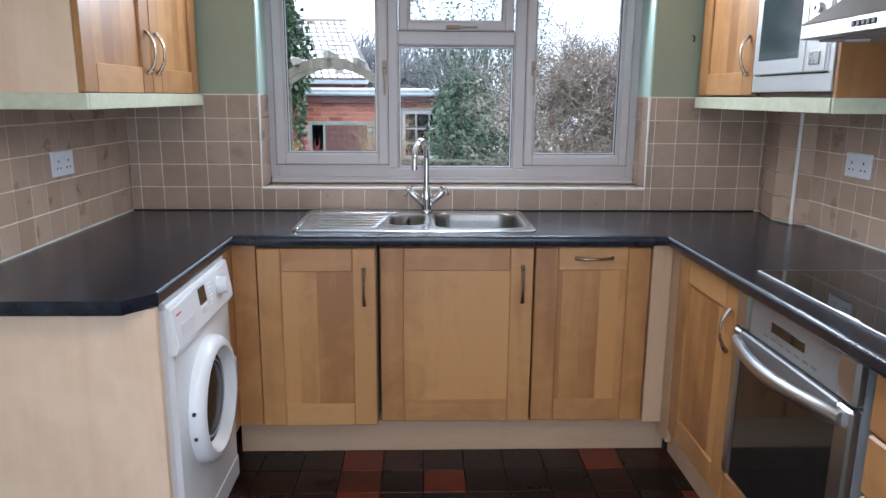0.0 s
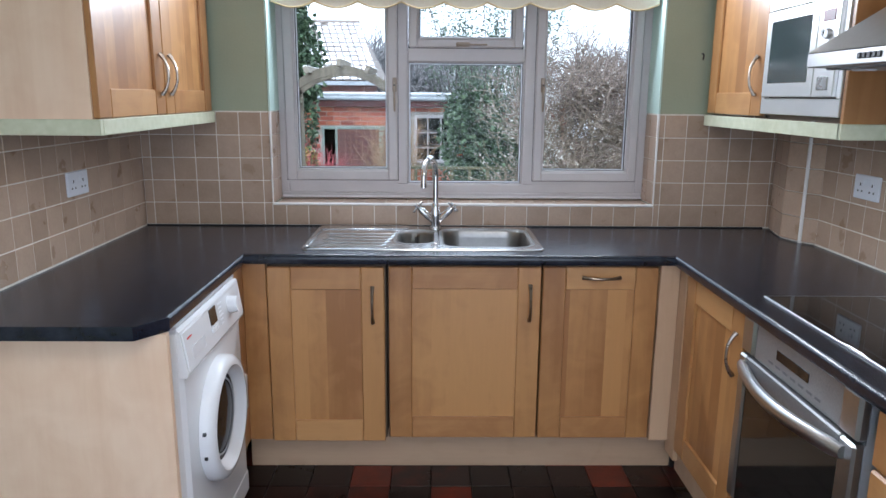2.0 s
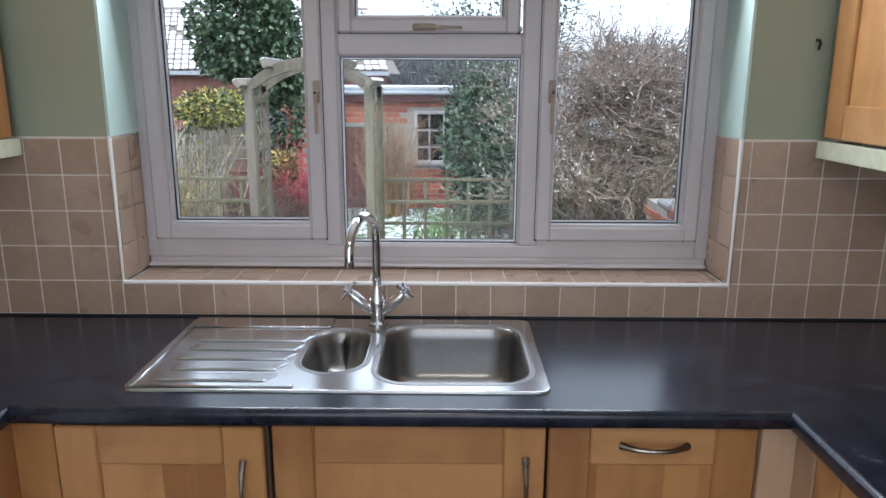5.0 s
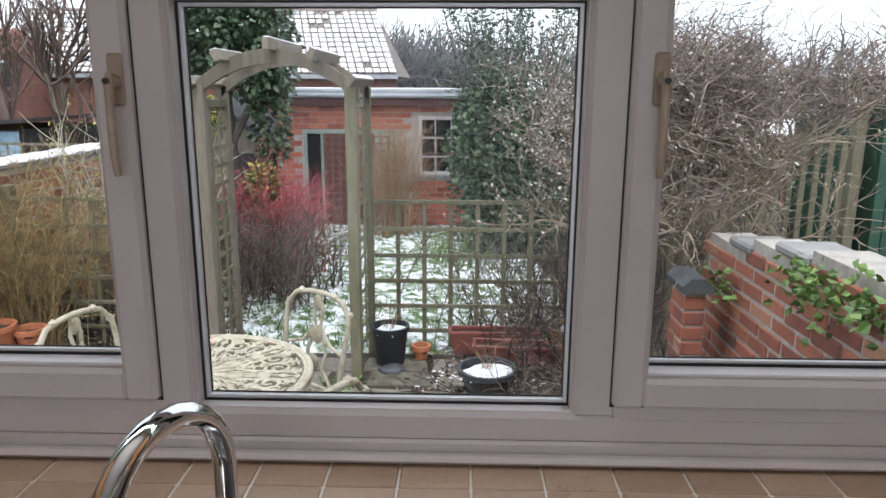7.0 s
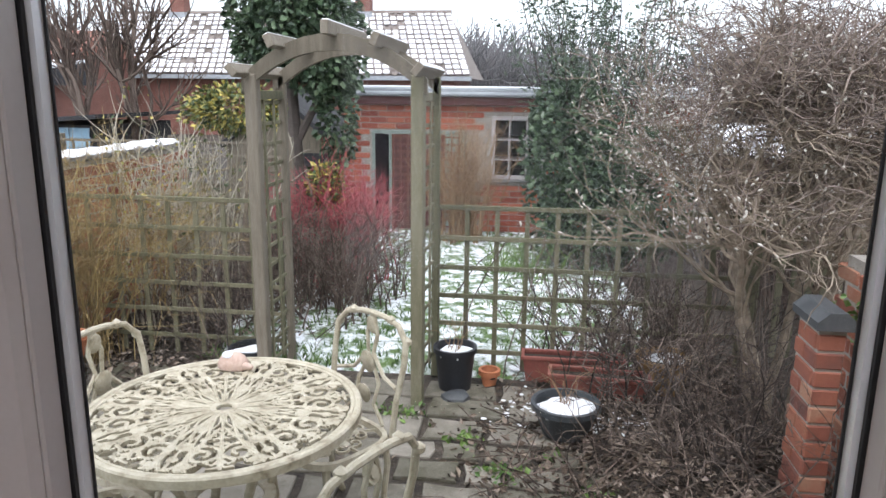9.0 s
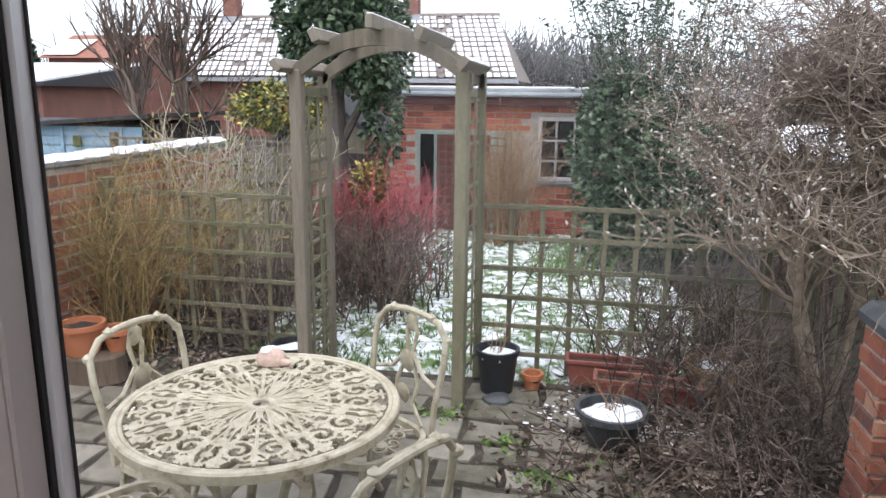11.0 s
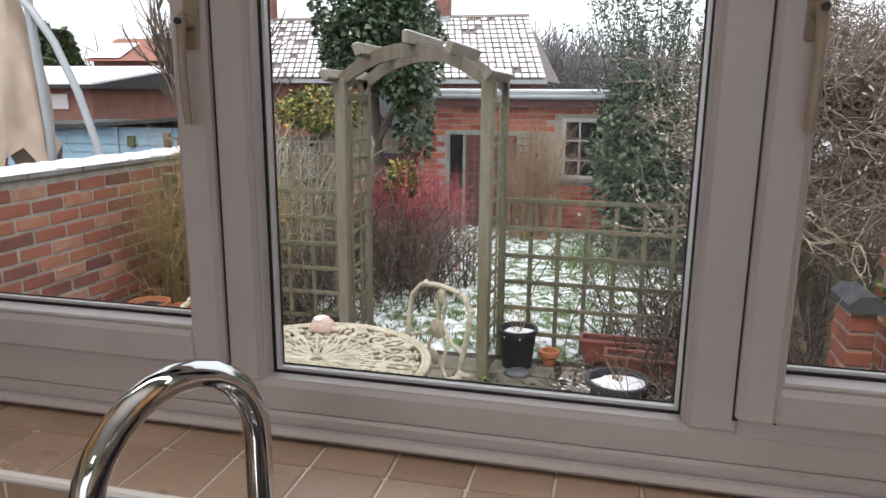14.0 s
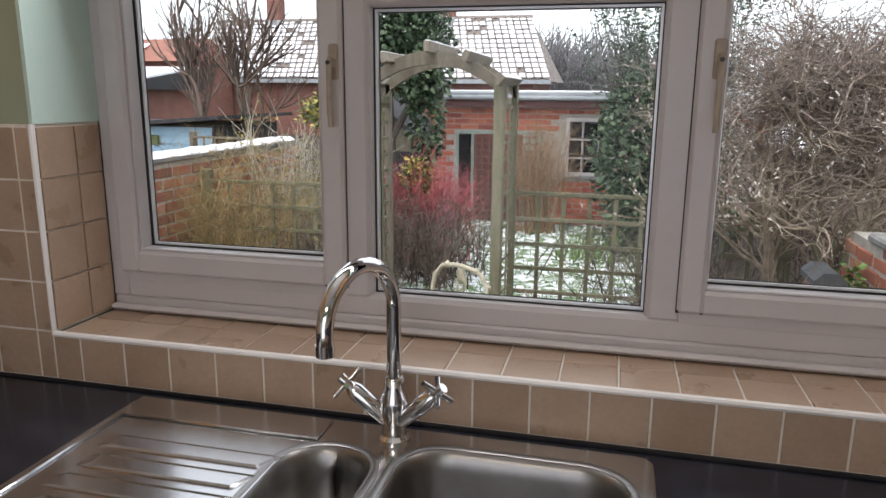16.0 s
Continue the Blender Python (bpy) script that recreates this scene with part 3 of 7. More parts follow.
wall_east = setting("wall_east", A().box(XR + T8, XR + 0.25, YR, YB + T8, -0.02, CEIL), M_paint, "sage green plaster wall with beige splashback tiles", "wall")
ws = A()
ws.box(XL - 0.25, -1.02, YR - 0.15, YR, -0.02, CEIL)
ws.box(1.32, XR + 0.25, YR - 0.15, YR, -0.02, CEIL)
ws.box(-1.02, 1.32, YR - 0.15, YR, 2.12, CEIL)
ws.box(-1.02, 1.32, YR - 0.15, YR, -0.02, 0.18)
setting("wall_south", ws, M_paint, "sage green plaster wall around a wide opening", "wall")
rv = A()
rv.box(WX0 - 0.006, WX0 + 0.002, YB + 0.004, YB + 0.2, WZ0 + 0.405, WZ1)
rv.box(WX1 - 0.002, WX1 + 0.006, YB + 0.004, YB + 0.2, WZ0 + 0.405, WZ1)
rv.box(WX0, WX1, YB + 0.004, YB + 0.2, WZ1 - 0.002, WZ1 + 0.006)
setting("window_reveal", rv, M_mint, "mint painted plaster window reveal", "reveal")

# grout beds behind the tiles
for nm, a in (("grout_bed", A().box(XL, WX0 - 0.012, YB + 0.0015, yb0 + 0.001, TOPZ - 0.02, 1.409).box(WX1 + 0.012, XR, YB + 0.0015, yb0 + 0.001, TOPZ - 0.02, 1.409)
               .box(WX0 - 0.012, WX1 + 0.012, YB + 0.0015, yb0 + 0.001, TOPZ - 0.02, WZ0 - 0.004)
               .box(WX0, WX1, YB + 0.004, YB + 0.18, WZ0 - 0.009, WZ0 - 0.003)
               .box(WX0 - 0.009, WX0 - 0.003, YB + 0.004, YB + 0.18, WZ0, WZ0 + 0.405).box(WX1 + 0.003, WX1 + 0.009, YB + 0.004, YB + 0.18, WZ0, WZ0 + 0.405)),):
    part(nm, a, M_grout, wall_north, "pale tile grout")
part("grout_bed", A().box(XL - T8 - 0.001, XL + 0.0003, 0.4, YB, TOPZ - 0.02, 1.409), M_grout, wall_west, "pale tile grout")
part("grout_bed", A().box(XR - 0.0005, XR + T8 + 0.001, 0.4, YB, TOPZ - 0.02, 1.409), M_grout, wall_east, "pale tile grout")

# white trims along the outer tile edges
tr = A().tube([(WX0, YB + 0.001, 1.41), (WX0, YB + 0.001, WZ0), (WX1, YB + 0.001, WZ0), (WX1, YB + 0.001, 1.41)], 0.0065, 8)
setting("tile_trim", tr, M_trim, "rounded white plastic tile edge trim round the sill", "trim")

# black bead: the sealant and the shadow line under the tiles in one
part("sealant", A().box(XL, 1.50, YB - 0.004, YB + 0.003, TOPZ - 0.001, TOPZ + 0.0055, 0.001), M_gasket, wall_north, "dark sealant joint and shadow line above the worktop")

# boxed-in pipe in the corner
boxing_plan = [(XR + 0.004, YB), (1.528, YB), (1.478, 2.892), (1.507, 2.786), (XR + 0.004, 2.735)]
pipe_boxing = setting("pipe_boxing", A().prism([(x + 0.004, y + 0.002) for x, y in boxing_plan], TOPZ, 1.7), M_grout, "tiled pipe boxing in the corner", "boxing")
part("trim", A().tube([(1.506, 2.785, TOPZ), (1.506, 2.785, 1.6)], 0.008, 8), M_trim, pipe_boxing, "white plastic corner trim")

# ---- window ----
FY, GY = 3.285, 3.330
window = thing("window_1", (0.15, FY, WZ0), "white uPVC casement window in three lights", "window", kind="structure")


def ring(acc, x0, x1, z0, z1, w, y0, y1, b=0.006):
    """A rectangular frame of bar width w, mitred by butting."""
    acc.box(x0, x0 + w, y0, y1, z0, z1, b)
    acc.box(x1 - w, x1, y0, y1, z0, z1, b)
    acc.box(x0 + w - 0.004, x1 - w + 0.004, y0 + 0.0005, y1, z0, z0 + w, b)
    acc.box(x0 + w - 0.004, x1 - w + 0.004, y0 + 0.0005, y1, z1 - w, z1, b)
    return acc


FX0, FX1, FZ0, FZ1 = WX0 - 0.005, WX1 + 0.005, 1.032, 2.11
wf = ring(A(), FX0, FX1, FZ0, FZ1, 0.044, FY, GY + 0.002)
wf.box(FX0 + 0.04, -0.150, FY + 0.0008, GY + 0.002, FZ0 + 0.035, 1.104, 0.004)
wf.box(0.476, FX1 - 0.04, FY + 0.0008, GY + 0.002, FZ0 + 0.035, 1.104, 0.004)
wf.box(FX0 + 0.03, FX0 + 0.052, FY + 0.0012, GY + 0.002, FZ0 + 0.05, FZ1 - 0.05, 0.004)
wf.box(FX1 - 0.052, FX1 - 0.03, FY + 0.0012, GY + 0.002, FZ0 + 0.05, FZ1 - 0.05, 0.004)
wf.box(-0.161, -0.106, FY, GY + 0.002, FZ0 + 0.04, FZ1 - 0.05, 0.006)
wf.box(0.423, 0.482, FY, GY + 0.002, FZ0 + 0.04, FZ1 - 0.05, 0.006)
wf.box(-0.107, 0.424, FY + 0.001, GY + 0.002, 1.628, 1.694, 0.006)
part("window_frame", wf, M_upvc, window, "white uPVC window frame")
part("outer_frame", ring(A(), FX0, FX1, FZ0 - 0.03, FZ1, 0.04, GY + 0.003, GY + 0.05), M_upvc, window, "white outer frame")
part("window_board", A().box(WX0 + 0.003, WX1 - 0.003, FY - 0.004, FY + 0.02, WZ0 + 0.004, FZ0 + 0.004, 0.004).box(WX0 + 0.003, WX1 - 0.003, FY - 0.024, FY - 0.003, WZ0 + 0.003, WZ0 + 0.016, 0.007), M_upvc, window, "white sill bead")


def sash(x0, x1, z0, z1, name, w=0.043, front=-0.014):
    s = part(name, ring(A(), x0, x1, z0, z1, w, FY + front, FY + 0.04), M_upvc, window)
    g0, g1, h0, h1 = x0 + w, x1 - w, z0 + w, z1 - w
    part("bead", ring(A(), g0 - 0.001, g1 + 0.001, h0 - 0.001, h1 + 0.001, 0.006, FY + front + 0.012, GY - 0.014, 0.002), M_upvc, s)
    part("gasket", ring(A(), g0 + 0.003, g1 - 0.003, h0 + 0.003, h1 - 0.003, 0.0045, GY - 0.0135, GY - 0.010, 0), M_gasket, s, "black rubber gasket")
    part("spacer", ring(A(), g0 + 0.003, g1 - 0.003, h0 + 0.003, h1 - 0.003, 0.0085, GY - 0.0095, GY - 0.002, 0), M_spacer, s, "silver glazing spacer")
    part("outer_gasket", ring(A(), g0 + 0.010, g1 - 0.010, h0 + 0.010, h1 - 0.010, 0.003, GY - 0.0018, GY - 0.0004, 0), M_gasket, s, "black outer gasket")
    p = part("pane", A().box(g0 - 0.002, g1 + 0.002, GY, GY + 0.004, h0 - 0.002, h1 + 0.002), M_glass, s, "clear window glass")
    p.visible_shadow = False
    # black ring in place of the shade between sash and frame
    part("shadow_gap", ring(A(), x0 - 0.002, x1 + 0.002, z0 - 0.002, z1 + 0.002, 0.004, FY - 0.001, FY + 0.01, 0), M_gasket, s, "black line drawn as the shadow gap round the sash")
    return s


sash_l = sash(-0.668, -0.152, 1.092, 2.072, "sash", 0.047)
sash_r = sash(0.474, 0.958, 1.092, 2.072, "sash")
sash_t = sash(-0.101, 0.412, 1.690, 2.072, "top_sash", 0.040)
# the fixed light: a stepped glazing bead, gasket, spacer bar and pane
bead = ring(A(), -0.107, 0.424, 1.074, 1.630, 0.004, FY + 0.007, GY - 0.016, 0.0015)
fixed = part("fixed_light", bead, M_upvc, window)
part("gasket", ring(A(), -0.1055, 0.4225, 1.0755, 1.6285, 0.0045, GY - 0.0155, GY - 0.012, 0), M_gasket, fixed, "black rubber gasket")
part("spacer", ring(A(), -0.105, 0.422, 1.076, 1.628, 0.0082, GY - 0.0115, GY - 0.002, 0), M_spacer, fixed, "silver glazing spacer")
part("outer_gasket", ring(A(), -0.0985, 0.4155, 1.0825, 1.6215, 0.0036, GY - 0.0018, GY - 0.0004, 0), M_gasket, fixed, "black outer gasket")
pm = part("pane", A().box(-0.104, 0.421, GY, GY + 0.004, 1.076, 1.626), M_glass, fixed, "clear window glass")
pm.visible_shadow = False


def window_handle(x, z, parent, flat=False):
    h = A()
    if flat:
        h.box(x - 0.045, x + 0.02, FY - 0.026, FY - 0.013, z - 0.010, z + 0.010, 0.004)
        h.box(x - 0.04, x + 0.095, FY - 0.042, FY - 0.032, z - 0.005, z + 0.003, 0.003)
        h.box(x - 0.04, x - 0.018, FY - 0.04, FY - 0.02, z - 0.007, z + 0.006, 0.004)
    else:
        h.box(x - 0.010, x + 0.010, FY - 0.020, FY - 0.013, z - 0.030, z + 0.034, 0.003)
        h.tube([(x, FY - 0.019, z), (x, FY - 0.034, z)], [0.0085, 0.0078], 12)
        h.tube([(x, FY - 0.032, z + 0.009), (x, FY - 0.037, z), (x, FY - 0.040, z - 0.04), (x, FY - 0.039, z - 0.09), (x, FY - 0.035, z - 0.116)], [0.005, 0.0062, 0.005, 0.0055, 0.0045], 10)
    hd = part("handle", h, M_handle_w, parent, "yellowed white plastic lever handle, darkened for backlit shade", smooth=True)
    if not flat:
        part("lock", A().tube([(x, FY - 0.046, z), (x, FY - 0.040, z)], 0.004, 8), M_dark_plastic, hd, "dark key barrel")


window_handle(-0.166, 1.525, sash_l)
window_handle(0.508, 1.528, sash_r)
window_handle(0.155, 1.705, sash_t, True)
setting("outer_sill", A().box(WX0 - 0.1, WX1 + 0.1, FY + 0.072, FY + 0.17, 0.90, 0.94, 0.008), M_upvc, "white outside window sill", "sill")

# scalloped blind
bl = []
NS = 9
for i in range(NS):
    for k in range(9):
        u = (i + k / 8) / NS
        bl.append((WX0 + 0.01 + u * (WX1 - WX0 - 0.02), 1.872 - 0.026 * math.sin(math.pi * k / 8)))
blind = thing("roller_blind", (0.15, 3.17, 1.85), "cream fabric roller blind with scalloped braided hem", "blind")
part("fabric", A().prism(bl + [(WX1 - 0.01, 2.06), (WX0 + 0.01, 2.06)], 3.172, 3.1735, "y"), M_blind, blind)
part("braid", A().tube([(x, 3.171, z) for x, z in bl], 0.0045, 6), M_braid, blind, "gold braid edging")
part("roller", A().tube([(WX0 + 0.008, 3.175, 2.07), (WX1 - 0.008, 3.175, 2.07)], 0.022, 14), M_blind, blind)

# ---- worktop ----
FRONT, LEFTIN, RIGHTIN = 2.532, -0.692, 0.921
SX0, SX1, SY0, SY1 = -0.485, 0.433, 2.607, 3.072


worktop = thing("worktop", (0, 2.6, 0.866), "dark slate-look laminate worktop in a U", "worktop")
wt = A()
HX0, HX1, HY0, HY1 = SX0 + 0.015, SX1 - 0.015, SY0 + 0.015, SY1 - 0.015
wt.prism([(XL, YB), (XL, 1.70), (-0.748, 1.70), (LEFTIN, 1.775), (LEFTIN, FRONT), (HX0, FRONT), (HX0, YB)][::-1], 0.867, TOPZ)
wt.prism([(HX1, YB), (HX1, FRONT), (RIGHTIN, FRONT), (RIGHTIN, 0.62), (XR, 0.62), (XR, YB)][::-1], 0.867, TOPZ)
wt.box(HX0, HX1, FRONT, HY0, 0.867, TOPZ).box(HX0, HX1, HY1, YB, 0.867, TOPZ)
part("top", wt, M_top, worktop)
nose = A()
edge = [(XL, 1.70), (-0.748, 1.70), (LEFTIN, 1.775), (LEFTIN, FRONT), (RIGHTIN, FRONT), (RIGHTIN, 0.62)]
sec = [(0, 0.038), (0.006, 0.0365), (0.0105, 0.031), (0.012, 0.024), (0.012, 0.008), (0.009, 0.002), (0, 0.0)]
cut = [(0, 0.038), (0.0108, 0.038), (0.012, 0.0368), (0.012, 0.0012), (0.011, 0.0), (0, 0.0)]
corner = []
for i, (x, y) in enumerate(edge):
    q = Vector((x, y))
    d1 = (q - Vector(edge[i - 1])).normalized() if i else (Vector(edge[1]) - q).normalized()
    d2 = (Vector(edge[i + 1]) - q).normalized() if i < len(edge) - 1 else d1
    n1, n2 = Vector((d1.y, -d1.x)), Vector((d2.y, -d2.x))
    nn = (n1 + n2).normalized()
    corner.append((q, nn / max(0.3, nn.dot(n1))))
for i in range(len(edge) - 1):
    use = cut if i < 2 else sec
    ns = len(use)
    nv = [(q.x + nn.x * o, q.y + nn.y * o, 0.867 + h) for q, nn in (corner[i], corner[i + 1]) for o, h in use]
    nf = [(k, k + 1, ns + k + 1, ns + k) for k in range(ns - 1)] + [tuple(range(ns))[::-1], tuple(range(ns, 2 * ns))]
    nose.add(nv, nf)
part("front_edge", nose, M_top, worktop, "rounded laminate front edge", smooth=True)

# ---- cabinets ----
DTOP, DBOT = 0.855, 0.152


def bow_handle(acc, p, axis, out, length=0.14):
    """A bowed strap handle centred on p, along axis, standing off along out."""
    p, ax, o = Vector(p), Vector(axis), Vector(out)
    pts, rs = [], []
    for i in range(13):
        u = i / 12 * 2 - 1
        pts.append(p + ax * (u * length / 2) + o * (0.004 + 0.026 * (1 - abs(u) ** 2.4)))
        rs.append(0.0048 + 0.0036 * abs(u) ** 3)
    acc.tube(pts, rs, 8)
    return acc


def shaker(name, face, a0, a1, z0, z1, out, parent, handle=None, w=0.088, thick=0.02, drawer=False):
    """A framed door: face is the front plane. out: '-y', '+x' or '-x', the way that it faces."""
    def to(a0_, a1_, z0_, z1_, d0, d1, b, acc):
        # d runs inwards from the front
        if out == "-y":
            return acc.box(a0_, a1_, face + d0, face + d1, z0_, z1_, b)
        if out == "-x":
            return acc.box(face + d0, face + d1, a0_, a1_, z0_, z1_, b)
        return acc.box(face - d1, face - d0, a0_, a1_, z0_, z1_, b)
    rail = M_door_hx if out == "-y" else M_door_hy
    door = part(name, to(a0 + 0.01, a1 - 0.01, z0 + 0.01, z1 - 0.01, thick - 0.004, thick, 0, A()), M_door_v, parent, "maple framed door")
    if drawer:
        part("front", to(a0, a1, z0, z1, 0, thick, 0.006, A()), rail, door)
    else:
        part("stile", to(a0, a0 + w, z0, z1, 0, thick, 0.004, A()), M_door_v, door)
        part("stile", to(a1 - w, a1, z0, z1, 0, thick, 0.004, A()), M_door_v, door)
        part("rail", to(a0 + w + 0.0005, a1 - w - 0.0005, z1 - w, z1, 0.0004, thick, 0.003, A()), rail, door)
        part("rail", to(a0 + w + 0.0005, a1 - w - 0.0005, z0, z0 + w, 0.0004, thick, 0.003, A()), rail, door)
        part("panel", to(a0 + w - 0.004, a1 - w + 0.004, z0 + w - 0.004, z1 - w + 0.004, 0.010, 0.015, 0, A()), M_panel, door, "staved maple panel")
    if handle:
        along, ha, hz = handle
        ov = {"-y": (0, -1, 0), "-x": (-1, 0, 0), "+x": (1, 0, 0)}[out]
        pos = (ha, face, hz) if out == "-y" else (face, ha, hz)
        ax = (0, 0, 1) if along == "z" else ((1, 0, 0) if out == "-y" else (0, 1, 0))
        part("handle", bow_handle(A(), pos, ax, ov), M_nickel, door, "bowed nickel handle", smooth=True)
    return door


def cabinet(name, at, label, body, mat=None):
    c = thing(name, at, label, "cabinet", "fitted kitchen units")
    part("body", body, mat or M_carcass, c)
    return c


DY = 2.555
sink_l = cabinet("base_cabinet", (-0.39, 2.7, 0.0), "maple base cabinet with one framed door under the drainer", A().box(-0.612, -0.166, DY + 0.021, YB - 0.03, 0.15, 0.865))
shaker("door", DY - 0.012, -0.609, -0.170, 0.148, 0.853, "-y", sink_l, ("z", -0.214, 0.708))
sink_m = cabinet("base_cabinet", (0.13, 2.7, 0.0), "wide maple base cabinet with one framed door under the sink", A().box(-0.158, 0.424, DY + 0.021, YB - 0.03, 0.15, 0.70).box(-0.158, -0.14, DY + 0.021, YB - 0.03, 0.7, 0.865).box(0.41, 0.424, DY + 0.021, YB - 0.03, 0.7, 0.865).box(-0.14, 0.41, DY + 0.021, DY + 0.03, 0.7, 0.865))
shaker("door", DY - 0.004, -0.154, 0.421, 0.160, 0.855, "-y", sink_m, ("z", 0.380, 0.716))
dish = cabinet("integrated_dishwasher", (0.65, 2.7, 0.0), "slim integrated dishwasher behind a maple framed door", A().box(0.430, 0.866, DY + 0.021, YB - 0.03, 0.15, 0.865))
shaker("door", DY, 0.428, 0.866, 0.157, 0.855, "-y", dish, ("x", 0.648, 0.815))
cf = cabinet("corner_filler", (0.91, 2.6, 0.15), "pale maple filler posts in the corner", A().box(0.871, 0.945, DY - 0.004, DY + 0.02, 0.15, 0.865, 0.002), M_filler)
part("return_post", A().box(0.9455, 0.965, 2.478, DY + 0.02, 0.10, 0.865, 0.002), M_filler, cf)
cf2 = cabinet("corner_filler", (-0.66, 2.6, 0.15), "maple filler post beside the washing machine", A().box(-0.70, -0.613, DY - 0.006, DY + 0.02, 0.152, 0.865, 0.002), M_door_v)
part("return_post", A().box(-0.72, -0.7005, 2.43, DY + 0.02, 0.15, 0.865, 0.002), M_door_v, cf2)
lone("plinth", A().box(-0.72, 0.985, 2.622, 2.64, 0.0, 0.158, 0.001), M_plinth, "pale maple plinth board under the units", "plinth", kind="structure")
lone("plinth", A().box(1.0, 1.018, 0.65, 2.60, 0.0, 0.15, 0.001), M_pale, "pale maple plinth board under the oven run", "plinth", kind="structure")
# solid black block that paints the shade where the plinths meet
lone("plinth_gap_shade", A().box(0.985, 1.0, 2.61, 2.66, 0.0, 0.15), M_gasket, "black block drawn as the shade in the plinth corner gap", "gap", kind="structure")

DX = 0.945
cor = cabinet("base_cabinet", (1.2, 2.22, 0.0), "maple corner base cabinet with one framed door", A().box(DX + 0.021, XR - 0.03, 1.985, 2.47, 0.15, 0.865))
shaker("door", DX, 1.985, 2.473, 0.152, 0.853, "-x", cor, ("z", 2.028, 0.71))
oven_cab = cabinet("oven_housing", (1.2, 1.66, 0.0), "maple oven housing with a narrow drawer front", A().box(DX + 0.06, XR - 0.03, 1.37, 1.98, 0.15, 0.26).box(DX + 0.03, XR - 0.03, 1.965, 1.982, 0.15, 0.865).box(DX + 0.03, XR - 0.03, 1.356, 1.37, 0.15, 0.865))
shaker("drawer_front", DX, 1.375, 1.978, 0.152, 0.262, "-x", oven_cab, drawer=True)
draw = cabinet("drawer_unit", (1.2, 1.0, 0.0), "maple drawer unit with rounded slab fronts", A().box(DX + 0.021, XR - 0.03, 0.66, 1.350, 0.15, 0.865))
for z0, z1 in ((0.718, 0.853), (0.575, 0.712), (0.365, 0.569), (0.152, 0.359)):
    d = shaker("drawer_front", DX, 0.745, 1.348, z0, z1, "-x", draw, ("y", 1.05, (z0 + z1) / 2), drawer=True)

# oven
oven = thing("oven", (1.2, 1.66, 0.265), "built-in stainless steel electric oven with dark glass door", "oven")
OY0, OY1, OX = 1.378, 1.962, 0.938
part("body", A().box(OX + 0.02, XR - 0.08, OY0 + 0.01, OY1 - 0.01, 0.28, 0.86), M_grey_plastic, oven)
part("control_panel", A().box(OX - 0.002, OX + 0.02, OY0 + 0.075, OY1 - 0.075, 0.752, 0.862, 0.002), M_grey_panel, oven, "grey control panel")
part("display", A().box(OX - 0.0035, OX, 1.60, 1.765, 0.795, 0.822, 0.001), M_dark_glass, oven, "dark clock display")
pr = A()
for i in range(7):
    pr.box(OX - 0.0028, OX - 0.0015, 1.54 + i * 0.04, 1.565 + i * 0.04, 0.772, 0.778)
part("symbols", pr, M_ink, oven, "faint printed symbols")
for y0, y1 in ((OY0, OY0 + 0.073), (OY1 - 0.073, OY1)):
    part("end_cap", A().box(OX - 0.010, OX + 0.02, y0, y1, 0.752, 0.862, 0.008), M_steel_y, oven, "steel end cap")
od = part("door", A().box(OX - 0.004, OX + 0.018, OY0 + 0.004, OY1 - 0.004, 0.287, 0.743, 0.002), M_grey_plastic, oven, "steel framed oven door")
part("stile", A().box(OX - 0.012, OX + 0.016, OY0, OY0 + 0.06, 0.285, 0.745, 0.006), M_steel_y, od, "steel side stile")
part("stile", A().box(OX - 0.012, OX + 0.016, OY1 - 0.045, OY1, 0.285, 0.745, 0.006), M_steel_y, od, "steel side stile")
part("glass", A().box(OX - 0.006, OX + 0.012, OY0 + 0.06, OY1 - 0.045, 0.285, 0.742, 0.001), M_dark_glass, od, "dark oven glass")
part("head_rail", A().box(OX - 0.010, OX + 0.014, OY0 + 0.058, OY1 - 0.043, 0.685, 0.745, 0.004), M_grey_panel, od, "steel top rail")
hp = [(OX - 0.018 - 0.040 * math.sin(math.pi * i / 16), OY0 + 0.03 + (OY1 - OY0 - 0.06) * i / 16, 0.715 - 0.004 * math.sin(math.pi * i / 16)) for i in range(17)]
part("handle", A().tube(hp, [0.012] + [0.0155] * 15 + [0.012], 10, flat=1.35), M_steel_y, od, "bowed steel bar handle", smooth=True)

# hob
hob = thing("ceramic_hob", (1.24, 1.69, TOPZ), "black ceramic glass hob set in the worktop", "hob")
part("glass", A().box(0.995, 1.495, 1.40, 1.978, TOPZ + 0.001, TOPZ + 0.006, 0.002), M_black_glass, hob)
part("rim", A().box(0.990, 0.996, 1.396, 1.982, TOPZ, TOPZ + 0.0055, 0.001).box(1.494, 1.5, 1.396, 1.982, TOPZ, TOPZ + 0.0055, 0.001)
     .box(0.996, 1.494, 1.977, 1.982, TOPZ, TOPZ + 0.0055, 0.001).box(0.996, 1.494, 1.396, 1.401, TOPZ, TOPZ + 0.0055, 0.001), M_steel_y, hob, "thin steel rim")

# extractor hood
hood = thing("extractor_hood", (1.3, 1.7, 1.55), "stainless steel chimney extractor hood over the hob", "hood")
hd = A()
hx0, hx1, hy0, hy1 = 1.045, XR - 0.004, 1.40, 1.995
lo = [(hx0, hy0), (hx1, hy0), (hx1, hy1), (hx0, hy1)]
hi = [(1.30, 1.56), (hx1, 1.56), (hx1, 1.84), (1.30, 1.84)]
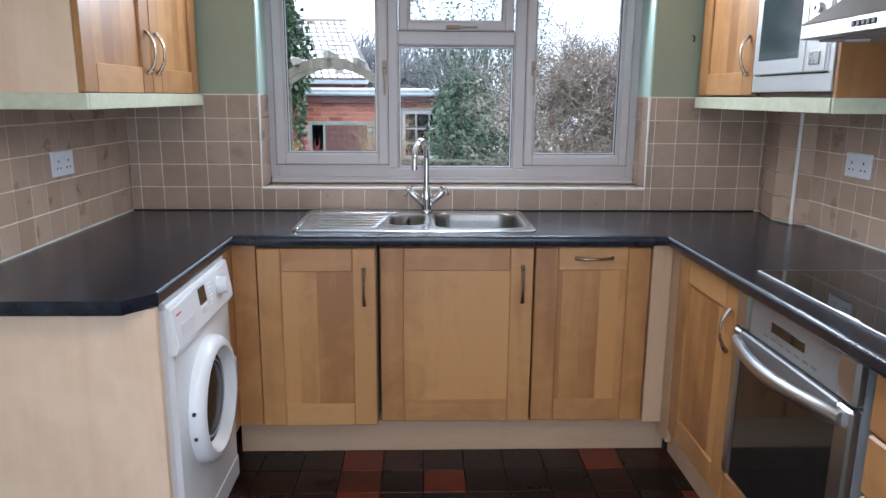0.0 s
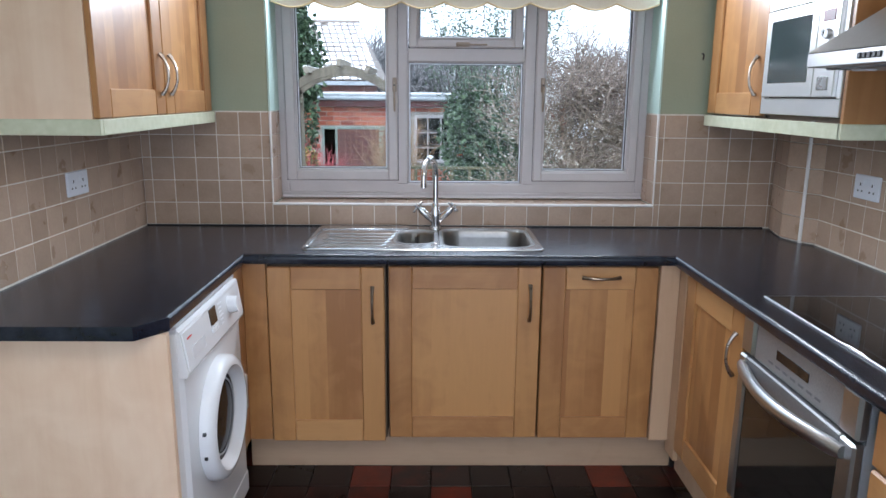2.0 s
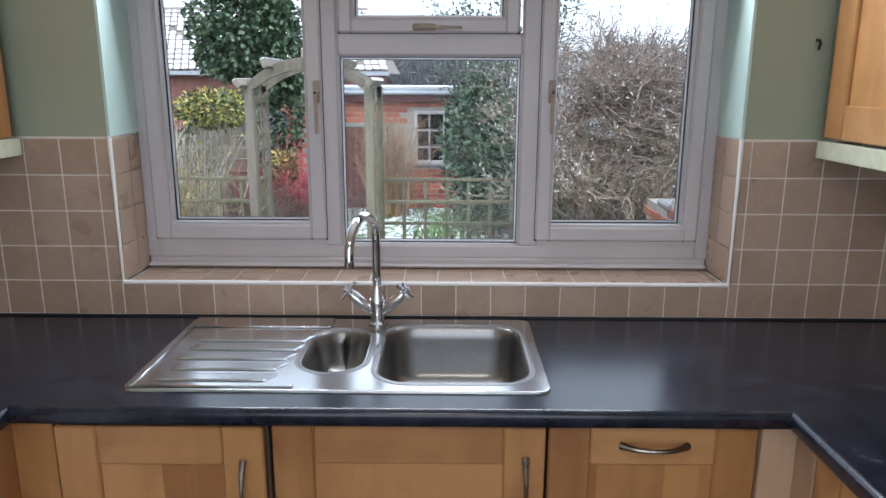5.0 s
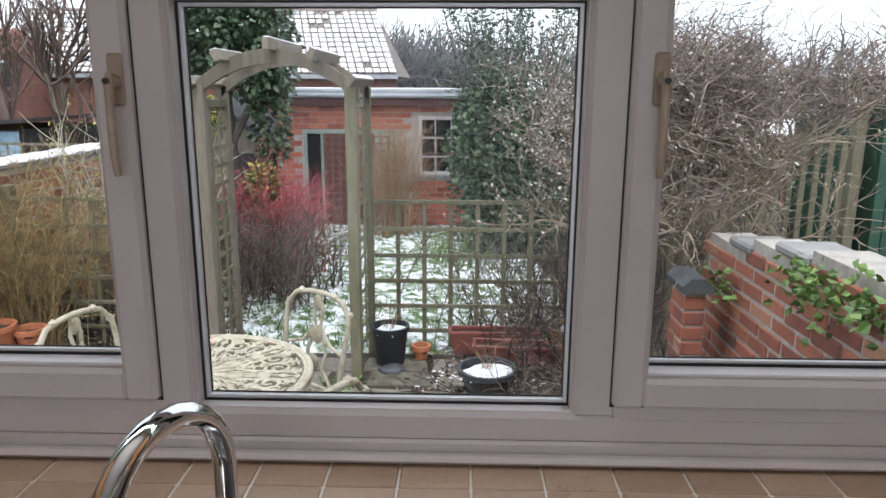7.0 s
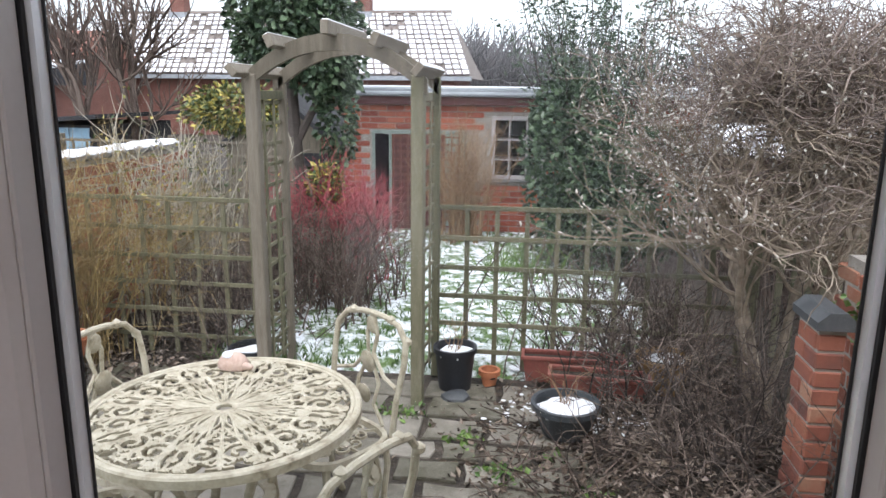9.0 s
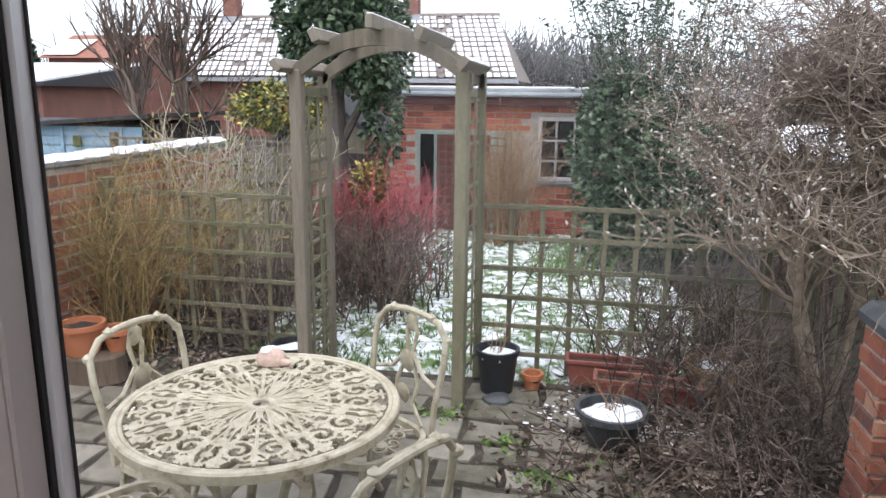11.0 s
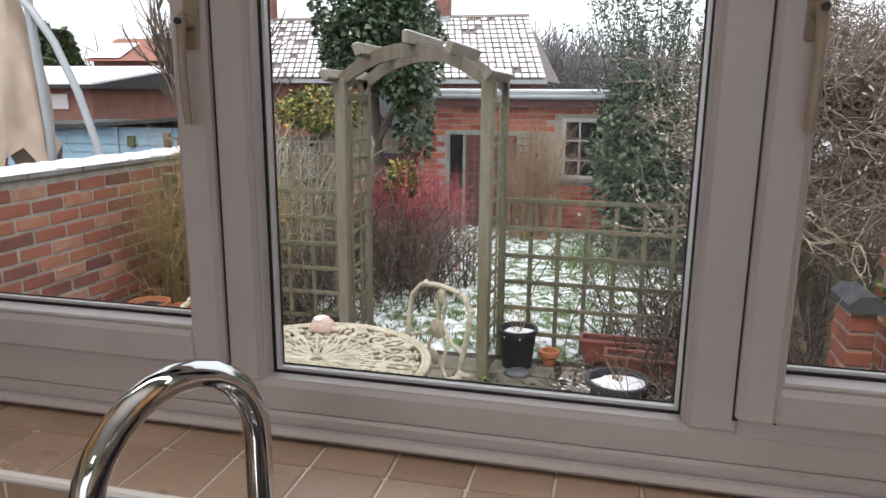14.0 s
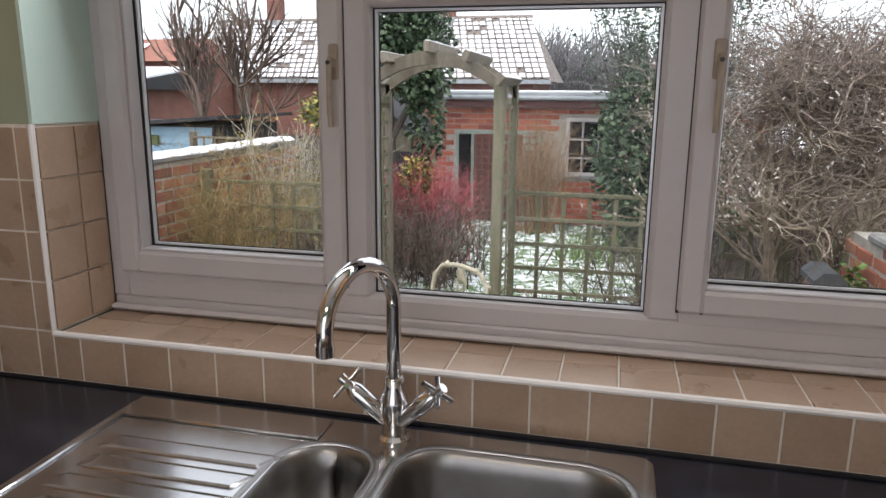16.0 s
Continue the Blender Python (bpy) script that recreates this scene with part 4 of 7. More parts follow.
hd.add([(x, y, 1.602) for x, y in lo] + [(x, y, 1.80) for x, y in hi], [(0, 1, 5, 4), (1, 2, 6, 5), (2, 3, 7, 6), (3, 0, 4, 7), (4, 5, 6, 7)])
part("canopy", hd, M_steel_y, hood)
part("rim", A().box(hx0, hx1, hy0, hy1, 1.562, 1.602, 0.003), M_steel_y, hood, "steel rim")
part("chimney", A().box(1.30, hx1, 1.56, 1.84, 1.80, CEIL - 0.004, 0.002), M_steel_y, hood)
part("filter", A().box(hx0 + 0.04, hx1 - 0.05, hy0 + 0.03, hy1 - 0.03, 1.556, 1.562), M_grey_plastic, hood, "grey grease filter")
for i in range(5):
    part("button", A().box(hx0 - 0.004, hx0 + 0.002, 1.66 + i * 0.02, 1.675 + i * 0.02, 1.576, 1.590, 0.002), M_dark_plastic, hood, "small dark button")
for i, y in enumerate((1.88, 1.50)):
    part("lamp", A().lathe([(0.0, -0.004), (0.028, -0.004), (0.03, 0.0)], (1.14, y, 1.556), 16), M_socket, hood, "small lamp lens")

# upper units
UZ0, UZ1 = 1.408, 2.12
up_l = cabinet("wall_cabinet", (-1.1, 2.55, UZ0), "maple double-door wall cabinet with pale end panel", A().box(XL + 0.002, -0.957, 2.052, 3.085, UZ0, UZ1))
part("end_panel", A().box(XL + 0.002, -0.955, 2.036, 2.052, UZ0 - 0.002, UZ1, 0.001), M_pale, up_l, "pale maple end panel")
shaker("door", -0.936, 2.038, 2.552, UZ0, UZ1, "+x", up_l, ("z", 2.512, 1.545), w=0.085)
shaker("door", -0.936, 2.556, 3.072, UZ0, UZ1, "+x", up_l, ("z", 2.598, 1.545), w=0.085)
part("pelmet", A().box(XL + 0.002, -0.934, 2.034, 2.052, 1.360, 1.406, 0.002).box(-0.952, -0.932, 2.05, 3.098, 1.360, 1.406, 0.002), M_pelmet, up_l, "cream green light pelmet")
up_r = cabinet("wall_cabinet", (1.38, 2.8, UZ0), "maple single-door wall cabinet beside the microwave", A().box(1.215, XR - 0.002, 2.575, 3.085, UZ0 + 0.01, UZ1))
shaker("door", 1.192, 2.573, 3.075, UZ0 + 0.008, UZ1, "-x", up_r, ("z", 2.622, 1.56), w=0.085)
mw_c = cabinet("microwave_housing", (1.38, 2.3, UZ0), "maple wall unit housing a built-in microwave", A().box(1.215, XR - 0.002, 2.060, 2.57, UZ0 + 0.002, UZ0 + 0.02).box(1.215, XR - 0.002, 2.552, 2.572, UZ0 + 0.002, UZ1).box(1.215, XR - 0.002, 2.06, 2.57, 1.82, UZ1))
part("end_panel", A().box(1.195, XR - 0.002, 2.044, 2.060, UZ0, UZ1, 0.001), M_door_v, mw_c, "maple end panel")
part("pelmet", A().box(1.190, 1.21, 2.05, 3.098, 1.362, 1.408, 0.002).box(1.190, XR - 0.002, 2.040, 2.06, 1.362, 1.408, 0.002), M_pelmet, mw_c, "cream green light pelmet")
mw = thing("microwave", (1.35, 2.31, 1.43), "built-in stainless steel microwave with dark glass door", "microwave")
MX = 1.178
part("body", A().box(1.22, 1.5, 2.08, 2.54, 1.43, 1.80), M_dark_plastic, mw)
part("trim_frame", A().box(MX + 0.012, MX + 0.03, 2.066, 2.568, 1.426, 1.480, 0.002).box(MX + 0.012, MX + 0.03, 2.066, 2.568, 1.775, 1.83, 0.002)
     .box(MX + 0.012, MX + 0.03, 2.066, 2.090, 1.48, 1.775, 0.002).box(MX + 0.012, MX + 0.03, 2.545, 2.568, 1.48, 1.775, 0.002), M_bright_steel, mw, "brushed steel surround")
mwd = part("door", A().box(MX, MX + 0.02, 2.208, 2.546, 1.484, 1.77, 0.003), M_bright_steel, mw, "steel framed door")
part("window", A().box(MX - 0.002, MX + 0.004, 2.245, 2.508, 1.530, 1.735, 0.002), M_mw_glass, mwd, "dark mesh glass")
mwp = part("control_panel", A().box(MX, MX + 0.02, 2.090, 2.206, 1.484, 1.77, 0.003), M_bright_steel, mw, "steel control panel")
part("display", A().box(MX - 0.002, MX + 0.002, 2.115, 2.18, 1.705, 1.738, 0.001), M_red_led, mwp, "dim red display")
for y, z, r in ((2.16, 1.672, 0.012), (2.145, 1.668, 0.016), (2.165, 1.62, 0.009), (2.13, 1.62, 0.009)):
    part("knob", A().tube([(MX - 0.012, y, z), (MX + 0.002, y, z)], [r * 0.92, r], 14), M_steel, mwp, "round steel knob", smooth=True)
for i in range(4):
    part("button", A().box(MX - 0.003, MX + 0.002, 2.115 + i * 0.019, 2.128 + i * 0.019, 1.578, 1.586, 0.001), M_grey_plastic, mwp)
part("door_button", A().box(MX - 0.004, MX + 0.002, 2.118, 2.178, 1.505, 1.545, 0.003), M_steel, mwp, "square door release")

# end panel and washing machine
lone("end_panel", A().box(XL + 0.001, -0.682, 1.748, 1.768, 0.0, 0.866, 0.001), M_pale, "pale maple end panel under the worktop", "panel", "fitted kitchen units")
wm = thing("washing_machine", (-1.0, 2.1, 0.0), "white front-loading washing machine with round glass door", "washing machine")
WY0, WY1, WXF = 1.840, 2.420, -0.682
WC = (2.132, 0.452)
part("body", A().box(XL + 0.06, WXF, WY0, WY1, 0.015, 0.845, 0.012), M_enamel, wm)
part("worktop_lid", A().box(XL + 0.06, WXF - 0.01, WY0 + 0.002, WY1 - 0.002, 0.843, 0.86, 0.006), M_enamel, wm)
pnl = part("control_panel", A().prism([(WXF - 0.01, 0.704), (WXF + 0.012, 0.704), (WXF + 0.016, 0.715), (WXF - 0.002, 0.838), (WXF - 0.01, 0.842)], WY0 + 0.001, WY1 - 0.001, "y"), M_enamel, wm)
slant = lambda y, z, o=0.0: (WXF + 0.016 - (z - 0.715) * 0.146 + o, y, z)


def on_panel(acc, y0, y1, z0, z1, o0=0.0, o1=0.002):
    vs = [slant(y, z, o) for o in (o0, o1) for y, z in ((y0, z0), (y1, z0), (y1, z1), (y0, z1))]
    return acc.add(vs, [(3, 2, 1, 0), (4, 5, 6, 7), (0, 1, 5, 4), (1, 2, 6, 5), (2, 3, 7, 6), (3, 0, 4, 7)])


dr = part("detergent_drawer", on_panel(A(), WY0 + 0.012, WY0 + 0.19, 0.722, 0.83, 0.0, 0.0035), M_enamel, pnl, "detergent drawer front")
part("pull", on_panel(A(), WY0 + 0.055, WY0 + 0.165, 0.742, 0.775, 0.003, 0.0045), M_spacer, dr, "recessed drawer pull")
part("print", on_panel(A(), WY0 + 0.035, WY0 + 0.075, 0.805, 0.810, 0.0036, 0.0042), M_ink_red, dr, "small red print bar")
part("display", on_panel(A(), WY0 + 0.245, WY0 + 0.305, 0.775, 0.825, 0.0, 0.003), M_dark_glass, pnl, "dark display")
bt = A()
for i in range(3):
    on_panel(bt, WY0 + 0.247 + i * 0.02, WY0 + 0.262 + i * 0.02, 0.752, 0.767, 0.0, 0.004)
part("buttons", bt, M_spacer, pnl, "row of small grey buttons")
tx = A()
for i in range(6):
    on_panel(tx, WY0 + 0.335, WY0 + 0.36 + 0.006 * (i % 3), 0.75 + i * 0.013, 0.754 + i * 0.013, 0.0, 0.0015)
part("print", tx, M_spacer, pnl, "faint printed lines")
kx = slant(2.293, 0.783)
part("knob", A().tube([kx, (kx[0] + 0.012, kx[1], kx[2] + 0.002), (kx[0] + 0.03, kx[1], kx[2] + 0.004)], [0.031, 0.029, 0.026], 24), M_enamel, pnl, "round programme knob", smooth=True)
out = Matrix.Rotation(radians(90), 4, "Y")
wd = part("door", A().lathe([(0.143, 0.008), (0.147, 0.010), (0.163, 0.040), (0.168, 0.044), (0.182, 0.043), (0.195, 0.034), (0.2015, 0.020), (0.203, 0.0)], (WXF, *WC), 56, out, cap=False), M_enamel, wm, "round white door ring", smooth=True)
part("glass_bowl", A().lathe([(0.0, 0.016), (0.06, 0.015), (0.10, 0.012), (0.128, 0.007), (0.1435, 0.006)], (WXF, *WC), 40, out, cap=False), M_drum_glass, wd, "dark bowl glass", smooth=True)
part("inner_ring", A().lathe([(0.118, 0.011), (0.120, 0.0135), (0.124, 0.0125), (0.126, 0.009)], (WXF, *WC), 48, out, cap=False), M_grey_plastic, wd, "grey inner ring", smooth=True)
for dy, dz in ((-0.200, 0.035), (-0.196, -0.045)):
    part("hinge_stop", A().box(WXF + 0.012, WXF + 0.022, WC[0] + dy - 0.006, WC[0] + dy + 0.004, WC[1] + dz - 0.005, WC[1] + dz + 0.005, 0.001), M_dark_plastic, wd, "small dark hinge stop")
part("door_catch", A().box(WXF + 0.004, WXF + 0.040, WC[0] + 0.178, WC[0] + 0.211, WC[1] - 0.07, WC[1] + 0.07, 0.01), M_enamel, wd, "moulded door grip")
for y in (WY0 + 0.05, WY1 - 0.05):
    for x in (WXF - 0.05, XL + 0.12):
        part("foot", A().tube([(x, y, 0.0), (x, y, 0.02)], 0.02, 12), M_dark_plastic, wm, "rubber foot")
part("kick_panel", A().box(WXF - 0.004, WXF + 0.003, WY0 + 0.003, WY1 - 0.003, 0.02, 0.10, 0.003), M_enamel, wm, "lower service strip")

# ---- sink and tap ----
sink = thing("kitchen_sink", (0.0, 2.85, TOPZ), "stainless steel one-and-a-half bowl sink with drainer", "sink")


def rrect(x0, x1, y0, y1, r, n=6):
    pts = []
    for cx, cy, a0 in ((x1 - r, y1 - r, 0), (x0 + r, y1 - r, 90), (x0 + r, y0 + r, 180), (x1 - r, y0 + r, 270)):
        for i in range(n + 1):
            a = radians(a0 + 90 * i / n)
            pts.append((cx + r * math.cos(a), cy + r * math.sin(a)))
    return pts


def loft(acc, loops, close=True):
    n = len(loops[0])
    vs = [p for lp in loops for p in lp]
    fs = []
    for i in range(len(loops) - 1):
        for a in range(n):
            b2 = (a + 1) % n
            fs.append((i * n + a, i * n + b2, (i + 1) * n + b2, (i + 1) * n + a))
    if close:
        fs.append(tuple((len(loops) - 1) * n + a for a in range(n)))
    return acc.add(vs, fs)


ZT = TOPZ + 0.006
B1 = (-0.133, 0.018, 2.70, 2.985, 0.072)
B2 = (0.052, 0.402, 2.645, 3.020, 0.075)
plate = bmesh.new()
outer = rrect(SX0, SX1, SY0, SY1, 0.022)
ov = [plate.verts.new((x, y, ZT)) for x, y in outer]
es = [plate.edges.new((ov[i], ov[(i + 1) % len(ov)])) for i in range(len(ov))]
for bb in (B1, B2):
    hv = [plate.verts.new((x, y, ZT)) for x, y in rrect(*bb)]
    es += [plate.edges.new((hv[i], hv[(i + 1) % len(hv)])) for i in range(len(hv))]
bmesh.ops.triangle_fill(plate, edges=es, use_beauty=True)
plate.verts.index_update()
deck = A()
deck.add([tuple(v.co) for v in plate.verts], [tuple(v.index for v in f.verts) for f in plate.faces])
plate.free()
grow_ = lambda d, z: [(x, y, z) for x, y in rrect(SX0 - d, SX1 + d, SY0 - d, SY1 + d, 0.022 + d)]
loft(deck, [[(x, y, ZT) for x, y in outer], grow_(0.004, ZT - 0.001), grow_(0.006, TOPZ + 0.0005)], False)
part("deck", deck, M_sink, sink, "flat sink deck with rolled rim")
# the pressed ledge round the drainer stands proud of it
ledge = A().box(SX0 + 0.004, -0.098, 2.994, SY1 - 0.004, ZT - 0.001, ZT + 0.0045, 0.0022)
ledge.box(SX0 + 0.004, SX0 + 0.019, SY0 + 0.004, 2.997, ZT - 0.001, ZT + 0.0045, 0.0022)
ledge.box(SX0 + 0.017, -0.12, SY0 + 0.004, SY0 + 0.018, ZT - 0.001, ZT + 0.0045, 0.0022)
part("raised_ledge", ledge, M_sink, sink, "raised pressed ledge round the drainer", smooth=True)
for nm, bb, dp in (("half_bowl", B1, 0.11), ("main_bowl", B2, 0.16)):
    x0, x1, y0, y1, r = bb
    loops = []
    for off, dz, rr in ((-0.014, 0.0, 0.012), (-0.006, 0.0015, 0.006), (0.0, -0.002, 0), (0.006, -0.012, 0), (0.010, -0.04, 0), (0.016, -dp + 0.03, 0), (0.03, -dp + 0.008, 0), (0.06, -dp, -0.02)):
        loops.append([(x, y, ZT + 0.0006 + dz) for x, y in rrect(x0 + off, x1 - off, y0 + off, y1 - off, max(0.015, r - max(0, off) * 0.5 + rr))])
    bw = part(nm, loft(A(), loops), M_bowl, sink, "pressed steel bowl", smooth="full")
    cx, cy = (x0 + x1) / 2, (y0 + y1) / 2
    part("waste", A().lathe([(0.0, -0.004), (0.03, -0.003), (0.041, 0.002), (0.043, 0.0)], (cx, cy, ZT - dp + 0.002), 24), M_chrome, bw, "round chrome waste", smooth=True)
for i in range(5):
    y = 2.668 + i * 0.061
    x0, x1 = SX0 + 0.050 + 0.012 * (i % 2), -0.176 + 0.0095 * i
    # a broad flat tread with one sharp and one gentle side, its end cut on the slant
    prof = [(-0.021, 0.0), (-0.0195, 0.0042), (0.010, 0.0036), (0.021, 0.0)]
    vs, fs = [], []
    for k, (xa, lift) in enumerate(((x0, 0.1), (x0 + 0.02, 1.0), (x1 - 0.006, 1.0), (x1, 0.1))):
        for o, h in prof:
            vs.append((xa + (0.010 * o / 0.021 if k > 1 else 0.0), y + o, ZT + 0.0002 + h * lift))
    for k in range(3):
        for j in range(3):
            fs.append((k * 4 + j, k * 4 + j + 1, (k + 1) * 4 + j + 1, (k + 1) * 4 + j))
    part("drainer_rib", A().add(vs, fs), M_sink, sink)

tap = thing("mixer_tap", (0.02, 3.035, ZT), "chrome swan-neck mixer tap with two cross-head handles", "tap")
TX, TY = 0.022, 3.036
tb = A().lathe([(0.027, 0.0), (0.027, 0.004), (0.021, 0.010), (0.020, 0.03), (0.024, 0.05), (0.0235, 0.07), (0.017, 0.092), (0.0165, 0.105), (0.0135, 0.11)], (TX, TY, ZT), 28)
part("body", tb, M_chrome, tap, smooth=True)
R = 0.084
ddx, ddy = -0.297, -0.955
sp = [(TX, TY, ZT + 0.10), (TX, TY, ZT + 0.17), (TX, TY, ZT + 0.228)]
for i in range(1, 15):
    a = math.pi * i / 14 * 1.02
    q = R * (1 - math.cos(a))
    sp.append((TX + ddx * q, TY + ddy * q, ZT + 0.228 + R * math.sin(a)))
lx, ly, lz = sp[-1]
sp += [(lx, ly, lz - 0.008)]
part("spout", A().tube(sp, 0.0125, 18), M_chrome, tap, "swan-neck spout", smooth=True)
part("aerator", A().tube([(lx, ly, lz - 0.007), (lx, ly, lz - 0.024)], [0.0138, 0.0134], 18), M_chrome, tap, "spout nozzle", smooth=True)
for s in (-1, 1):
    base = Vector((TX + s * 0.012, TY - 0.004, ZT + 0.035))
    d = Vector((s * 0.72, -0.12, 0.68)).normalized()
    arm = part("valve", A().tube([base, base + d * 0.03, base + d * 0.07, base + d * 0.082], [0.013, 0.0145, 0.015, 0.010], 18), M_chrome, tap, smooth=True)
    c = base + d * 0.09
    u = d.cross(Vector((0, 1, 0))).normalized()
    w = d.cross(u).normalized()
    cr = A().tube([base + d * 0.080, base + d * 0.104], 0.0085, 12)
    for ax in ((u + w * 0.5).normalized(), (w - u * 0.5).normalized()):
        cr.tube([c - ax * 0.031, c + ax * 0.031], 0.0048, 10)
    part("cross_handle", cr, M_chrome, arm, "chrome cross-head handle", smooth=True)

# ---- sockets and the hook ----


def socket(name, y, z, x, face, label):
    s = thing(name, (x, y, z - 0.043), label, "socket", "double wall sockets")
    f = face
    part("plate", A().box(x, x + f * 0.010, y - 0.073, y + 0.073, z - 0.043, z + 0.043, 0.003), M_socket, s)
    for o in (-0.034, 0.034):
        sw = part("rocker", A().box(x + f * 0.009, x + f * 0.0135, y + o * 0.45 - 0.006, y + o * 0.45 + 0.006, z + 0.008, z + 0.026, 0.001), M_socket, s, "white rocker switch")
        hl = A().box(x + f * 0.0098, x + f * 0.0106, y + o - 0.003, y + o + 0.003, z + 0.004, z + 0.014)
        hl.box(x + f * 0.0098, x + f * 0.0106, y + o - 0.015, y + o - 0.008, z - 0.018, z - 0.012)
        hl.box(x + f * 0.0098, x + f * 0.0106, y + o + 0.008, y + o + 0.015, z - 0.018, z - 0.012)
        part("pin_holes", hl, M_dark_plastic, s, "dark pin slots")


socket("wall_socket", 2.515, 1.165, XL, 1, "white double wall socket with two switches on tiles")
socket("wall_socket", 2.44, 1.175, XR, -1, "white double wall socket with two switches above hob")
lone("wall_hook", A().tube([(1.165, YB + 0.008, 1.665), (1.165, YB - 0.008, 1.663), (1.166, YB - 0.012, 1.655), (1.166, YB - 0.006, 1.640)], 0.0035, 8), M_dark_plastic, "small dark hook in the green wall", "hook", smooth=True)

# ---- garden ----
GZ = -0.29
ROOT2 = random.Random(5)


def ground_height(x, y):
    h = 0.02 * noise.noise(Vector((x * 0.8, y * 0.8, 0.3)))
    if x > 0.35 and y < 8:
        h += 0.06 * min(1, (x - 0.35) / 0.6)
    return h


gv, gf = [], []
xs = [-400, -60, -20, -8] + [-5 + 0.25 * i for i in range(41)] + [8, 20, 60, 400]
ys = [3.415, 3.8] + [4 + 0.25 * i for i in range(38)] + [15, 20, 30, 60, 150, 600]
for y in ys:
    for x in xs:
        near = -5 <= x <= 5 and y <= 14
        gv.append((x, y, GZ - 0.035 + (ground_height(x, y) if near else 0)))
for j in range(len(ys) - 1):
    for i in range(len(xs) - 1):
        k = j * len(xs) + i
        gf.append((k, k + 1, k + 1 + len(xs), k + len(xs)))
ground = setting("ground", A().add(gv, gf), M_soil, "dark leafy garden soil", "ground", smooth=True)

# lawn behind the arch
lv, lf = [], []
LN = 44
for j in range(LN + 1):
    y = 7.05 + 4.6 * j / LN
    xa = -1.9 + 0.25 * math.sin(y * 1.3)
    xb = 0.9 + 0.3 * math.sin(y * 0.9)
    for i in range(LN + 1):
        x = xa + (xb - xa) * i / LN
        e = min(i, LN - i, j, LN - j)
        lv.append((x, y, GZ + (0.03 + 0.03 * noise.noise(Vector((x * 5, y * 5, 0))) + 0.02 * noise.noise(Vector((x * 14, y * 14, 4))) if e else -0.06)))
for j in range(LN):
    for i in range(LN):
        k = j * (LN + 1) + i
        lf.append((k, k + 1, k + LN + 2, k + LN + 1))
lawn = setting("lawn", A().add(lv, lf), M_lawn, "green lawn under thin patchy snow", "lawn", smooth=True)
rng = random.Random(11)
gr = A()
for _ in range(7000):
    x, y = rng.uniform(-1.9, 1.0), 7.0 + 4.5 * rng.random() ** 1.4
    if noise.noise(Vector((x * 1.6, y * 1.6, 2))) > 0.12:
        continue
    gr.leaf((x, y, GZ + 0.01), (rng.uniform(-0.7, 0.7), rng.uniform(-0.7, 0.7), 1), rng.uniform(0.03, 0.075), rng, 0.16)
lone("grass", gr, M_grass, "short green grass blades poking through snow", "grass", kind="stuff", at=(0, 8, GZ))
sn = A()
for _ in range(1500):
    x, y = rng.uniform(-1.8, 0.9), 7.15 + 4.3 * rng.random()
    if noise.noise(Vector((x * 1.6, y * 1.6, 2))) < -0.02 + 0.25 * (8.2 - y) * (y < 8.2):
        continue
    sn.blob((x, y, GZ + 0.015), rng.choice((0.014, 0.022, 0.03, 0.045)) * rng.uniform(0.7, 1.2), rng, 0.28)
for cx, cy, sx, sy, n in ((0.16, 6.58, 0.10, 0.09, 60), (0.70, 6.44, 0.10, 0.07, 60), (0.35, 6.62, 0.26, 0.14, 60)):
    for _ in range(n):
        x, y = cx + rng.gauss(0, sx), cy + rng.gauss(0, sy)
        sn.blob((x, y, GZ - 0.008 + ground_height(x, y)), rng.uniform(0.006, 0.019), rng, 0.35, 5)
lone("snow_patches", sn, M_snow, "small uneven patches of old snow", "snow", kind="stuff", at=(0, 8, GZ), smooth=True)

# dead leaves and broken stems on the bed and the paving
rng = random.Random(23)
lt = A()
for _ in range(2600):
    x, y = 0.75 + rng.gauss(0, 0.42), 6.0 + rng.gauss(0, 0.5)
    if y > 6.95 or y < 3.6 or x > 1.7:
        continue
    z = GZ - 0.010 + (ground_height(x, y) if x > 0.6 else 0.0)
    lt.leaf((x, y, max(z, GZ - 0.012) + 0.022 * rng.random()), (rng.uniform(-1, 1), rng.uniform(-1, 1), rng.uniform(0.0, 0.35)), rng.choice((0.02, 0.03, 0.045, 0.06)), rng, rng.choice((0.12, 0.5, 0.6)))
lone("leaf_litter", lt, M_dead_leaf, "brown dead leaves and broken stems on the ground", "leaves", kind="stuff", at=(0.75, 6, GZ))

# patio paving
patio = setting("pavement", A().box(-2.93, 0.9, 3.42, 7.0, GZ - 0.06, GZ - 0.014), M_soil, "worn mossy stone paving of the patio", "paving")
rng = random.Random(3)
pav_spots = []
y = 3.5
while y < 6.9:
    h = rng.choice((0.19, 0.24, 0.30))
    x = -2.85 + rng.uniform(-0.05, 0.1)
    while x < 0.85:
        w = rng.choice((0.2, 0.26, 0.32, 0.44))
        if x + w < 0.95 - 0.35 * max(0, (y - 5.0) / 2):
            pav_spots.append(((w, h, rng.randrange(3)), (x + w / 2, y + h / 2, GZ - 0.02 + rng.uniform(-0.004, 0.006)), (rng.uniform(-0.008, 0.008), rng.uniform(-0.008, 0.008), rng.uniform(-0.03, 0.03))))
        x += w + 0.014
    y += h + 0.014


